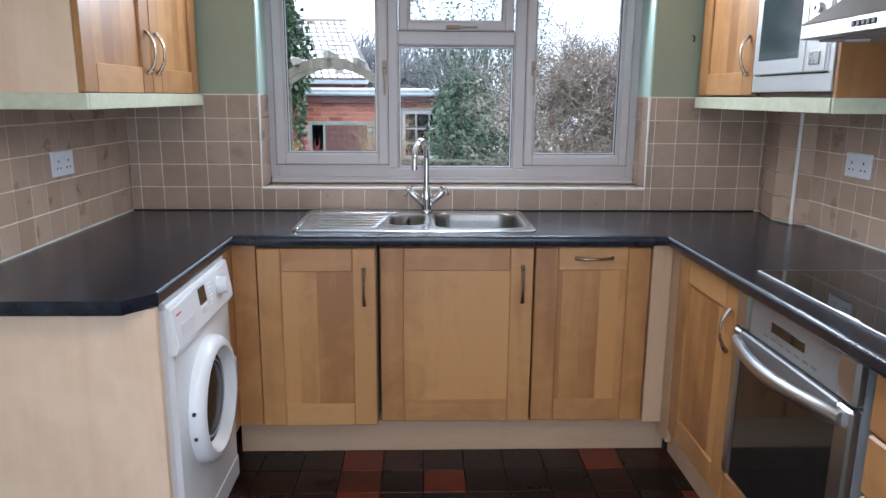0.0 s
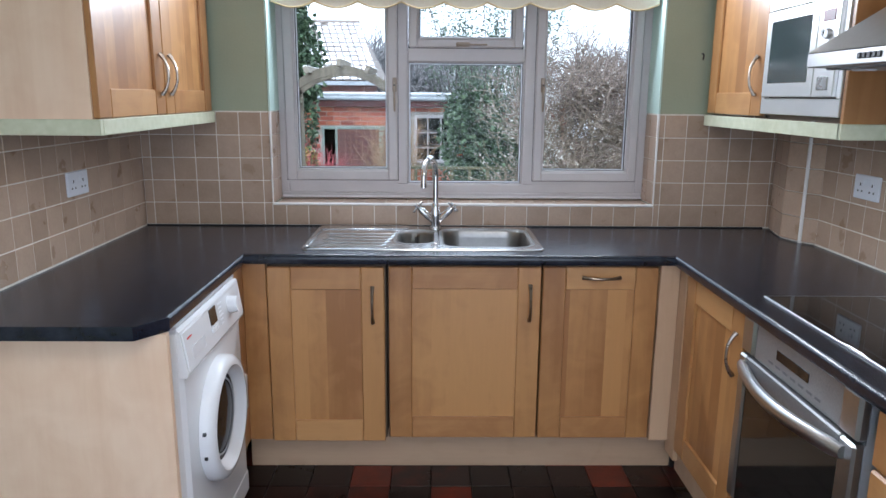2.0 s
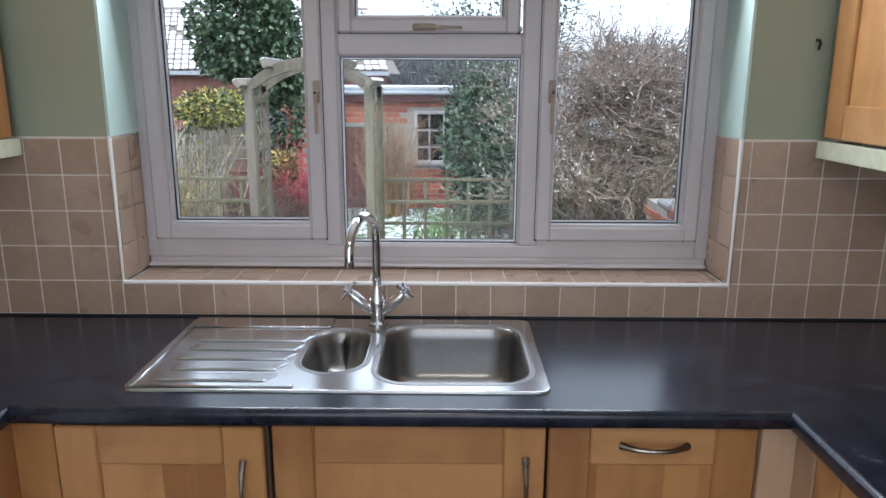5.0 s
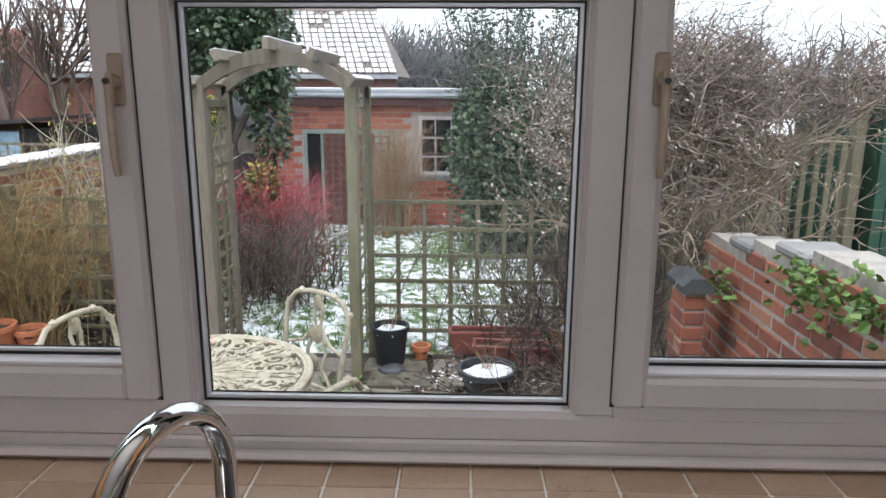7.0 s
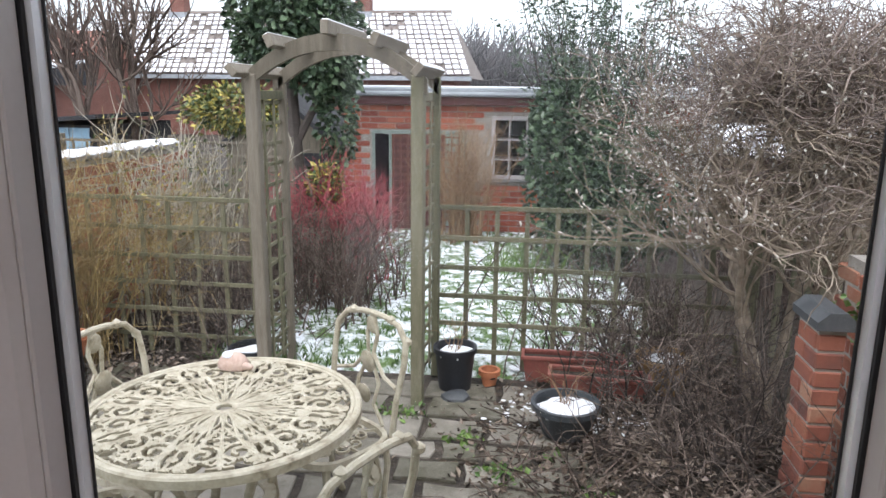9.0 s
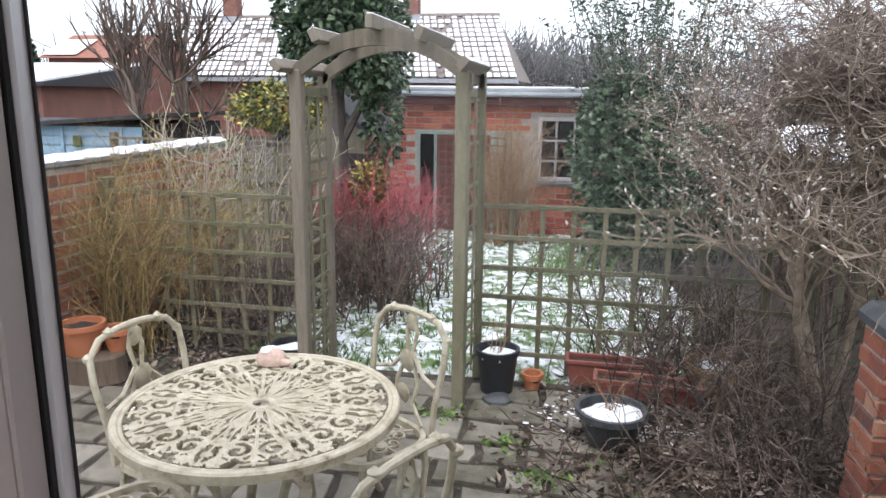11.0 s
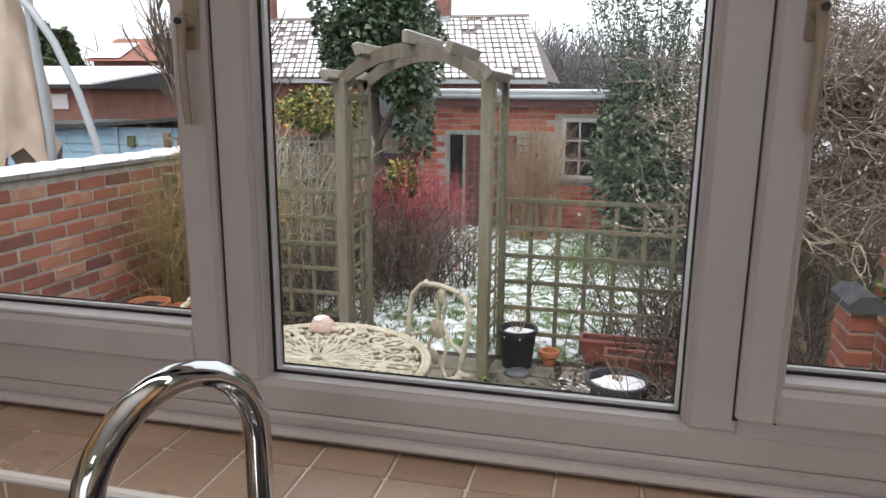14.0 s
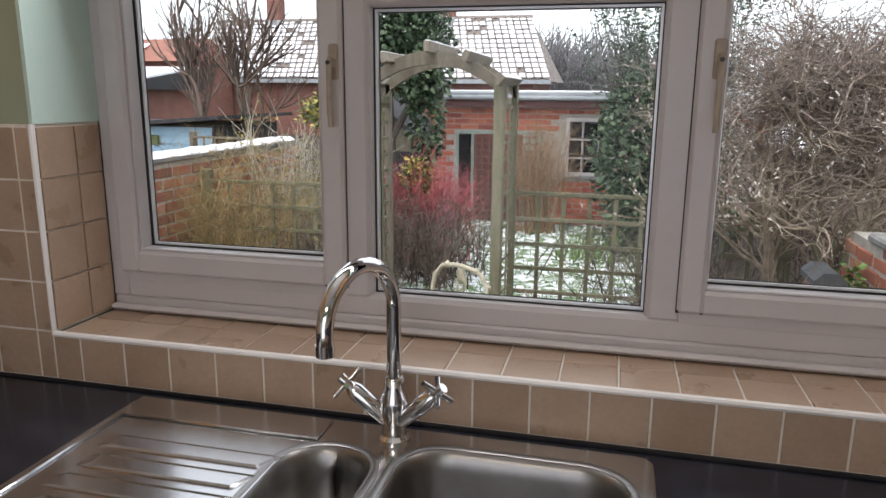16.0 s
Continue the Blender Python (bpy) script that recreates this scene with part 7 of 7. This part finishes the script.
for c in range(23):
    z = GZ + c * 0.0755
    x = -2.2 + (0 if c % 2 else -0.1125)
    while x < 2.15:
        a, b = max(x, -2.2), min(x + 0.215, 2.2)
        if b - a > 0.03 and not (b > -0.34 and a < 0.38 and 0.30 < z < 1.17) and not (b > -1.84 and a < -0.62 and z < 0.95):
            bk.box(a, b, SY + r.uniform(-0.003, 0.003), SY + 0.02, z, z + 0.065, 0.004)
        x += 0.225
part("bricks", bk, M_brick_far, ob_, "orange-red bricks", kind="stuff")
part("fascia", A().box(-2.28, 2.3, SY - 0.10, SY - 0.06, 1.30, 1.44, 0.004), M_fascia, ob_, "dark red fascia board")
part("soffit", A().box(-2.28, 2.3, SY - 0.06, SY + 0.02, 1.30, 1.32), M_fascia, ob_)
part("roof", A().box(-2.32, 2.34, SY - 0.13, 15.8, 1.445, 1.50, 0.01), M_lead, ob_, "grey flat roof edge")
part("gutter", A().tube([(-2.3, SY - 0.14, 1.43), (2.3, SY - 0.14, 1.42)], 0.03, 8), M_lead, ob_, "grey gutter")
part("roof_snow", A().box(-2.2, 2.2, SY + 0.15, 15.7, 1.50, 1.53, 0.012), M_snow, ob_, "snow on the flat roof")
win = part("window", ring(A(), -0.31, 0.35, 0.39, 1.165, 0.045, SY - 0.01, SY + 0.06, 0.004), M_upvc, ob_, "white painted window frame")
for x in (-0.09, 0.13):
    part("glazing_bar", A().box(x - 0.009, x + 0.009, SY + 0.005, SY + 0.04, 0.43, 1.12), M_upvc, win)
for z in (0.63, 0.88):
    part("glazing_bar", A().box(-0.27, 0.31, SY + 0.006, SY + 0.039, z - 0.009, z + 0.009), M_upvc, win)
for i in range(3):
    for k in range(3):
        part("glass", A().box(-0.265 + 0.2 * i, -0.10 + 0.21 * i, SY + 0.02, SY + 0.024, 0.435 + 0.245 * k, 0.625 + 0.245 * k), M_black_glass, win, "dark window pane")
part("sill", A().box(-0.36, 0.40, SY - 0.05, SY + 0.05, 0.35, 0.388, 0.006), M_stone, ob_, "grey stone sill")
dw = part("door_frame", A().box(-1.84, -1.80, SY - 0.01, SY + 0.05, GZ, 0.97, 0.004).box(-1.62, -1.585, SY - 0.01, SY + 0.05, GZ, 0.97, 0.004).box(-0.66, -0.62, SY - 0.01, SY + 0.05, GZ, 0.97, 0.004).box(-1.80, -0.66, SY - 0.012, SY + 0.05, 0.93, 0.975, 0.004), M_greenwood, ob_, "grey-green painted door frame")
part("glass", A().box(-1.80, -1.62, SY + 0.012, SY + 0.018, GZ, 0.93), M_black_glass, dw, "dark side light")
part("leaf", A().box(-1.585, -0.90, SY + 0.004, SY + 0.03, GZ, 0.93, 0.003), M_fascia, dw, "brown door leaf")
part("glass", A().box(-0.90, -0.66, SY + 0.006, SY + 0.02, GZ + 0.05, 0.93), plain("pale_green_glass", (0.35, 0.45, 0.40), 0.15), dw, "pale green glass")
for x0, x1 in ((-1.56, -1.17), (-1.0, -0.70)):
    lt_ = thing("wall_trellis", ((x0 + x1) / 2, SY - 0.03, GZ), "red-brown square lattice panel against the outbuilding", "trellis", "lattice panels on the outbuilding")
    nx = int((x1 - x0) / 0.095)
    for i in range(nx + 1):
        part("upright", A().box(x0 + i * 0.095 - 0.009, x0 + i * 0.095 + 0.009, SY - 0.03, SY - 0.02, GZ, 0.93), M_lattice_red, lt_)
    for i in range(13):
        part("cross_bar", A().box(x0 - 0.01, x0 + nx * 0.095 + 0.01, SY - 0.041, SY - 0.031, GZ + 0.05 + i * 0.095 - 0.009, GZ + 0.05 + i * 0.095 + 0.009), M_lattice_red, lt_)
gs = thing("grey_shed", (-3.3, 13.2, GZ), "small grey boarded shed behind the ivy tree", "shed")
part("wall", A().prism([(-4.1, GZ), (-2.5, GZ), (-2.5, 0.75), (-3.3, 1.35), (-4.1, 0.75)], 12.5, 14.0, "y"), M_timber, gs)
part("roof", A().prism([(-4.2, 0.70), (-4.15, 0.66), (-3.3, 1.34), (-2.45, 0.66), (-2.4, 0.70), (-3.3, 1.42)], 12.4, 14.1, "y"), M_felt, gs, "dark felt roof")
part("door", A().box(-3.0, -2.6, 12.47, 12.5, GZ, 0.6), M_felt, gs, "dark door")

# ---- the house behind, with snow on its tiles ----
house = thing("brick_house", (-10.0, 33.0, GZ), "brick house with a snow-dusted tiled roof and chimneys", "house")
part("wall", A().box(-17.5, -2.9, 30.3, 37.0, GZ - 0.03, 2.05), M_brick_dull, house, "brick house wall")
EZ, RZ, EY, RY = 2.02, 4.68, 30.0, 33.6
rt, rs_ = A(), A()
r = random.Random(95)
NR, NCOL = 13, 50
rt.add([(-17.6, EY, EZ - 0.05), (-2.25, EY, EZ - 0.05), (-3.45, RY, RZ - 0.05), (-18.3, RY, RZ - 0.05)], [(0, 1, 2, 3)])
rt.add([(-18.3, RY, RZ - 0.05), (-3.45, RY, RZ - 0.05), (-2.25, 37.2, EZ), (-17.6, 37.2, EZ)], [(0, 1, 2, 3)])
rt.add([(-2.25, EY, EZ - 0.05), (-2.25, 37.2, EZ), (-3.45, RY, RZ - 0.05)], [(0, 1, 2)])
for j in range(NR):
    v0, v1 = j / NR, (j + 1.12) / NR
    for i in range(NCOL):
        u0, u1 = i / NCOL, (i + 1) / NCOL
        def at_(u, v, h):
            xa, xb = -17.6 - 0.7 * v, -2.25 - 1.2 * v
            return (xa + (xb - xa) * u, EY + (RY - EY) * v, EZ + (RZ - EZ) * v + h)
        du = u1 - u0
        vs = []
        for v, h0 in ((v0, 0.05), (v1, 0.0)):
            for q, h in ((0.0, 0.07), (0.14, 0.085), (0.28, 0.02), (0.6, -0.005), (0.86, 0.02), (1.0, 0.07)):
                vs.append(at_(u0 + du * q, v, h0 + h))
        rt.add(vs, [(k, k + 1, k + 7, k + 6) for k in range(5)])
        if r.random() < 0.93:
            e0, e1 = v0 + 0.002 + 0.008 * r.random(), v0 + (0.064 + 0.014 * r.random())
            qa, qb = 0.16 + 0.05 * r.random(), 1.0
            vs = []
            for v, h0 in ((e0, 0.085), (e1, 0.062)):
                for q, h in ((qa, 0.0), (0.6, 0.02), (qb, 0.01)):
                    vs.append(at_(u0 + du * q, v, h0 + h))
            rs_.add(vs, [(0, 1, 4, 3), (1, 2, 5, 4)])
part("roof", rt, M_rooftile, house, "grey-brown interlocking tiles")
part("roof_snow", rs_, M_snow, house, "snow lying on each tile", kind="stuff")
part("ridge", A().tube([(-18.4, RY, RZ + 0.03), (-3.4, RY, RZ + 0.03)], 0.12, 6), M_rooftile, house, "ridge tiles")
part("eave", A().box(-17.7, -2.2, EY - 0.12, EY + 0.05, EZ - 0.14, EZ + 0.02), M_lead, house, "grey gutter")
for x, w in ((-7.15, 0.32), (-15.4, 0.32)):
    ch = part("chimney", A().box(x - w, x + w, RY - 0.3, RY + 0.3, RZ - 0.4, RZ + 1.3, 0.02), M_brick_dull, house, "brick chimney stack")
    part("flashing", A().box(x - w - 0.05, x + w + 0.05, RY - 0.35, RY + 0.3, RZ - 0.4, RZ + 0.06), M_lead, ch, "lead flashing")

# ---- neighbours to the west ----
bs = thing("blue_shed", (-6.7, 11.0, GZ), "pale blue boarded garden shed with felt roof", "shed")
part("core", A().box(-8.2, -5.2, 11.05, 13.0, GZ - 0.02, 1.0), M_felt, bs)
for i in range(11):
    z = GZ + i * 0.115
    part("board", A().add([(-8.2, 11.0, z), (-5.2, 11.0, z), (-5.2, 11.022, z + 0.117), (-8.2, 11.022, z + 0.117), (-8.2, 11.05, z), (-5.2, 11.05, z), (-5.2, 11.05, z + 0.117), (-8.2, 11.05, z + 0.117)],
                        [(0, 1, 2, 3), (0, 4, 5, 1), (3, 2, 6, 7)]), M_blue, bs)
part("roof", A().prism([(-8.4, 0.84), (-5.0, 1.10), (-5.0, 1.15), (-8.4, 0.90)], 10.85, 13.2, "y"), M_felt, bs, "black felt roof")
part("door_frame", A().box(-6.35, -6.31, 10.985, 11.0, GZ, 0.98).box(-5.5, -5.46, 10.985, 11.0, GZ, 0.98), M_blue, bs)
part("latch", A().box(-6.16, -6.04, 10.96, 10.99, 0.72, 0.86, 0.01), M_yellow_leaf, bs, "yellow plaque")
gg = thing("flat_garage", (-10, 18, GZ), "flat-roofed brick garage under snow", "garage")
part("wall", A().box(-16, -11.3, 16.6, 20, GZ - 0.02, 1.52), M_brick_dull, gg)
part("roof", A().prism([(16.35, 1.52), (16.35, 1.60), (20.2, 2.12), (20.2, 1.52)], -16.3, -11.0, "x"), M_felt, gg, "dark roof edge")
part("roof_snow", A().prism([(16.42, 1.612), (16.42, 1.66), (20.1, 2.16), (20.1, 2.108)], -16.2, -11.1, "x"), M_snow, gg, "snow on the low roof")
part("window", A().box(-13.2, -11.9, 16.55, 16.62, 1.05, 1.40, 0.01), M_upvc, gg, "white window")
rh = thing("red_roofed_house", (-17.5, 28, GZ), "distant house with red tiled roof", "house")
part("wall", A().box(-19.2, -15.8, 26.5, 30, GZ - 0.02, 2.65), M_brick_dull, rh)
part("roof", A().prism([(26.2, 2.6), (28.2, 3.55), (30.3, 2.6)], -19.4, -15.6, "x"), M_redroof, rh, "red roof")
part("roof_snow", A().add([(-19.3, 26.3, 2.72), (-17.9, 26.3, 2.72), (-17.9, 27.6, 3.34), (-19.3, 27.6, 3.34)], [(0, 1, 2, 3)]), M_snow, rh, "snow on the slope")
ps = thing("cantilever_parasol", (-3.45, 6.8, GZ), "folded beige cantilever parasol on a grey pole", "parasol")
arc = [(-4.2, 6.8, 2.45), (-3.9, 6.8, 2.25), (-3.64, 6.8, 2.0), (-3.48, 6.8, 1.78), (-3.33, 6.8, 1.45), (-3.22, 6.8, 1.1), (-3.15, 6.8, 0.6), (-3.12, 6.8, GZ)]
part("arm", A().tube(arc, 0.028, 10), M_pole, ps, "curved grey arm", smooth=True)
part("mast", A().tube([(-3.62, 6.82, GZ), (-3.62, 6.82, 1.2), (-3.68, 6.82, 2.1)], 0.032, 10), M_pole, ps, "grey mast", smooth=True)
cv, cf_ = [], []
for i in range(10):
    z = 0.95 + 0.13 * i
    for a in range(18):
        th = 6.283 * a / 18
        q = (0.25 - 0.018 * i) * (1 + 0.35 * math.sin(a * 3.0 + i * 0.35)) + (0.04 if i == 0 else 0)
        cv.append((-3.92 + q * math.cos(th), 6.85 + q * math.sin(th), z + 0.12 * math.sin(a * 1.7) * (i < 2)))
for i in range(9):
    for a in range(18):
        cf_.append((i * 18 + a, i * 18 + (a + 1) % 18, (i + 1) * 18 + (a + 1) % 18, (i + 1) * 18 + a))
part("canopy", A().add(cv, cf_), M_canvas, ps, "gathered beige canvas", smooth="full")

# ---- neighbours to the east ----
pf = thing("picket_fence", (2.7, 7.6, GZ), "weathered timber picket fence beyond the wall", "fence")
for i in range(15):
    x = 1.85 + i * 0.092
    part("picket", A().box(x - 0.022, x + 0.022, 7.6, 7.62, GZ, 1.16, 0.004), M_timber_green, pf)
for z in (0.35, 1.13):
    part("rail", A().box(1.8, 3.2, 7.62, 7.66, z, z + 0.06, 0.005), M_timber_green, pf)
part("post", A().box(3.1, 3.18, 7.58, 7.68, GZ - 0.02, 1.45, 0.006), M_timber_green, pf)
gsd = thing("green_shed", (3.7, 7.6, GZ), "dark green boarded shed beyond the fence", "shed")
for i in range(12):
    part("board", A().box(3.22 + i * 0.085, 3.30 + i * 0.085, 7.45, 7.48, GZ, 1.55, 0.004), M_darkgreen, gsd)
part("core", A().box(3.22, 4.25, 7.48, 8.8, GZ - 0.02, 1.55), M_darkgreen, gsd)
part("roof", A().box(3.15, 4.35, 7.38, 8.9, 1.55, 1.62, 0.01), M_felt, gsd, "felt roof")
nb = thing("snowy_low_building", (4.2, 14, GZ), "low neighbouring building with snow-covered roof", "building")
part("wall", A().box(3.4, 6.5, 14.0, 17, GZ - 0.02, 0.6), M_brick_dull, nb)
part("roof", A().prism([(13.7, 0.55), (15.5, 1.0), (17.3, 0.55)], 3.2, 6.8, "x"), M_snow, nb, "snow-covered roof")
rng = random.Random(99)
for k in range(9):
    x, y = 1.9 + rng.random() * 1.2, 8.2 + rng.random() * 3
    shrub("bare_shrub", (x, y, GZ), "bare twiggy shrub beyond the willow", M_twig, 300 + k, 36, 1.5, 0.35, 0.006, 6, 0.4, 0.0, 0.12, 0.3, grand=1)

# distant bare woods and conifers
fw = A()
rng = random.Random(120)
for k in range(84):
    x, y = rng.uniform(-45, 30) if k % 3 else rng.uniform(-9, 4), rng.uniform(48, 62)
    tp = []
    h = rng.uniform(4.2, 6.6)
    for az in (0.5, 2.6, 4.7, 5.9):
        branch(fw, (x, y, GZ + 0.5), (0.4 * math.cos(az), 0.4 * math.sin(az), 1), h * 0.42, 0.12, 2, rng, tp, 0.18, 3, 0.05)
lone("distant_trees", fw, M_far, "grey line of distant bare trees", "trees", kind="stuff", at=(0, 55, GZ))
for x, y, h in ((-27, 34, 4.6), (-30, 36, 5.2), (-21.5, 40, 5.0), (-24, 37, 4.2)):
    rng = random.Random(int(x * 10))
    fc = thing("conifer", (x, y, GZ), "distant dark green conifer", "tree")
    a = A()
    for _ in range(1400):
        u = rng.random()
        q = (1 - u) ** 0.8 * h * 0.28 * rng.uniform(0.5, 1.1)
        th = rng.uniform(0, 6.283)
        a.leaf((x + q * math.cos(th), y + q * math.sin(th), GZ + 0.5 + u * (h - 0.4)), (math.cos(th), math.sin(th), rng.gauss(0, 0.4)), 0.45, rng, 0.7)
    part("crown", a, M_ivy, fc, kind="stuff")
    part("trunk", A().tube([(x, y, GZ - 0.05), (x, y, h * 0.8)], [0.15, 0.05], 6), M_bark_dark, fc)

# ---- small pieces of walls and floors ----
slabs("paving_slab", pav_spots, M_flag, patio, paver)


def brick_mesh(k):
    a = A()
    if k == 4:
        return a.box(-0.051, 0.051, -0.022, 0.022, -0.0325, 0.0325, 0.005)
    if k == 5:
        return a.box(-0.025, 0.025, -0.052, 0.052, -0.0325, 0.0325, 0.005)
    if k == 6:
        return a.box(-0.025, 0.025, -0.09, 0.09, -0.0325, 0.0325, 0.005)
    r_ = random.Random(k)
    if k >= 10:
        a.box(-0.03, 0.03, -0.1205, 0.1205, -0.0375, 0.0375, 0.007)
    else:
        a.box(-0.03, 0.03, -0.1055, 0.1055, -0.0315, 0.0315, 0.006)
    a.v = [(x + r_.uniform(-0.003, 0.003), y + r_.uniform(-0.003, 0.003), z + r_.uniform(-0.002, 0.002)) for x, y, z in a.v]
    return a


brick_meshes = {k: meshed("brick", brick_mesh(k), M_brick) for k in (0, 1, 2, 4, 5, 6, 10, 11, 12)}
for owner, place, rot, k in pieces:
    ob = new("brick", brick_meshes[k])
    ob.parent = owner
    ob.location = Vector(place) - ORIGIN[owner.name]
    ob.rotation_euler = rot


def tile_run(parent, plane, at, a0, a1, z0, z1, start_a, start_z, outward):
    """Wall tiles on a plane; those at the ends are cut."""
    spots = {}
    i0 = math.floor((a0 - start_a) / TILE)
    a = start_a + i0 * TILE
    while a < a1 - 0.004:
        lo, hi = max(a, a0), min(a + TILE, a1)
        z = start_z
        while z < z1 - 0.004:
            zl, zh = max(z, z0), min(z + TILE + 0.0015, z1)
            if hi - lo > 0.012 and zh - zl > 0.012:
                w, h = round(hi - lo - JOINT, 4), round(zh - zl - JOINT, 4)
                spots.setdefault((w, h), []).append(((lo + hi) / 2, (zl + zh) / 2))
            z += TILE + 0.0015
        a += TILE
    for (w, h), places in spots.items():
        if plane == "y":
            acc = A().box(-w / 2, w / 2, -0.006, 0.004, -h / 2, h / 2, 0.0012)
        elif plane == "x":
            acc = A().box(-0.006, 0.006, -w / 2, w / 2, -h / 2, h / 2, 0.0012)
        else:
            acc = A().box(-w / 2, w / 2, -h / 2, h / 2, -0.006, 0.004, 0.0018)
        me = meshed("tile", acc, M_tile)
        for u, v in places:
            ob = new("tile", me)
            ob.parent = parent
            ob.location = Vector({"y": (u, at + outward * 0.006, v), "x": (at, u, v), "z": (u, v, at)}[plane]) - ORIGIN[parent.name]


Z0 = TOPZ + 0.002
GA = -1.226
tile_run(wall_north, "y", YB, XL, WX0 - 0.004, Z0, 1.41, GA, Z0 + 0.003, 1)
tile_run(wall_north, "y", YB, WX0 - 0.004, WX1 + 0.004, Z0, WZ0 - 0.004, GA, Z0 + 0.003, 1)
tile_run(wall_north, "y", YB, WX1 + 0.004, 1.53, Z0, 1.41, WX1 + 0.03, Z0 + 0.003, 1)
tile_run(wall_west, "x", XL - 0.004, 1.3, YB, Z0, 1.41, YB - 40 * TILE - 0.02, Z0 + 0.003, 1)
tile_run(wall_east, "x", XR + 0.004, 0.9, 2.74, Z0, 1.41, 2.735 - 40 * TILE, Z0 + 0.003, 1)
tile_run(wall_north, "z", WZ0 - 0.004, WX0 + 0.006, WX1 - 0.006, YB + 0.008, YB + 0.176, GA + 0.045, YB + 0.008 - 0.0, 1)
for x, s in ((WX0 - 0.003, 1), (WX1 + 0.003, -1)):
    tile_run(wall_north, "x", x, YB + 0.008, YB + 0.176, WZ0 + 0.004, 1.41, YB + 0.008, WZ0 + 0.004, 1)
pb = [Vector(p) for p in boxing_plan]
for a, b in ((pb[1], pb[2]), (pb[2], pb[3]), (pb[3], pb[4])):
    d = b - a
    length = d.length
    n_t = max(1, round(length / TILE))
    ang = math.atan2(d.y, d.x)
    me = meshed("tile", A().box(-length / n_t / 2 + 0.0015, length / n_t / 2 - 0.0015, -0.003, 0.003, -TILE / 2 + 0.001, TILE / 2 - 0.001, 0.0015), M_tile)
    for i in range(n_t):
        p = a + d * ((i + 0.5) / n_t)
        for k in range(5):
            ob = new("tile", me)
            ob.parent = pipe_boxing
            ob.location = Vector((p.x, p.y, Z0 + 0.003 + (k + 0.5) * (TILE + 0.0015))) - ORIGIN[pipe_boxing.name]
            ob.rotation_euler = (0, 0, ang)

QT = 0.157
qme = meshed("quarry_tile", A().box(-QT / 2 + 0.0018, QT / 2 - 0.0018, -QT / 2 + 0.0018, QT / 2 - 0.0018, -0.012, 0.0, 0.0018), M_quarry)
rest = A()
for j in range(30):
    yy = 2.70 - j * QT
    for i in range(19):
        xx = -0.149 + QT / 2 + (i - 8) * QT
        if yy > 0.75 and -0.85 < xx < 1.1:
            ob = new("quarry_tile", qme)
            ob.parent = floor_
            ob.location = (xx, yy, 0)
        else:
            rest.box(xx - QT / 2 + 0.0018, xx + QT / 2 - 0.0018, yy - QT / 2 + 0.0018, yy + QT / 2 - 0.0018, -0.012, 0.0, 0.003)
part("quarry_tiles", rest, M_quarry, floor_, kind="stuff")
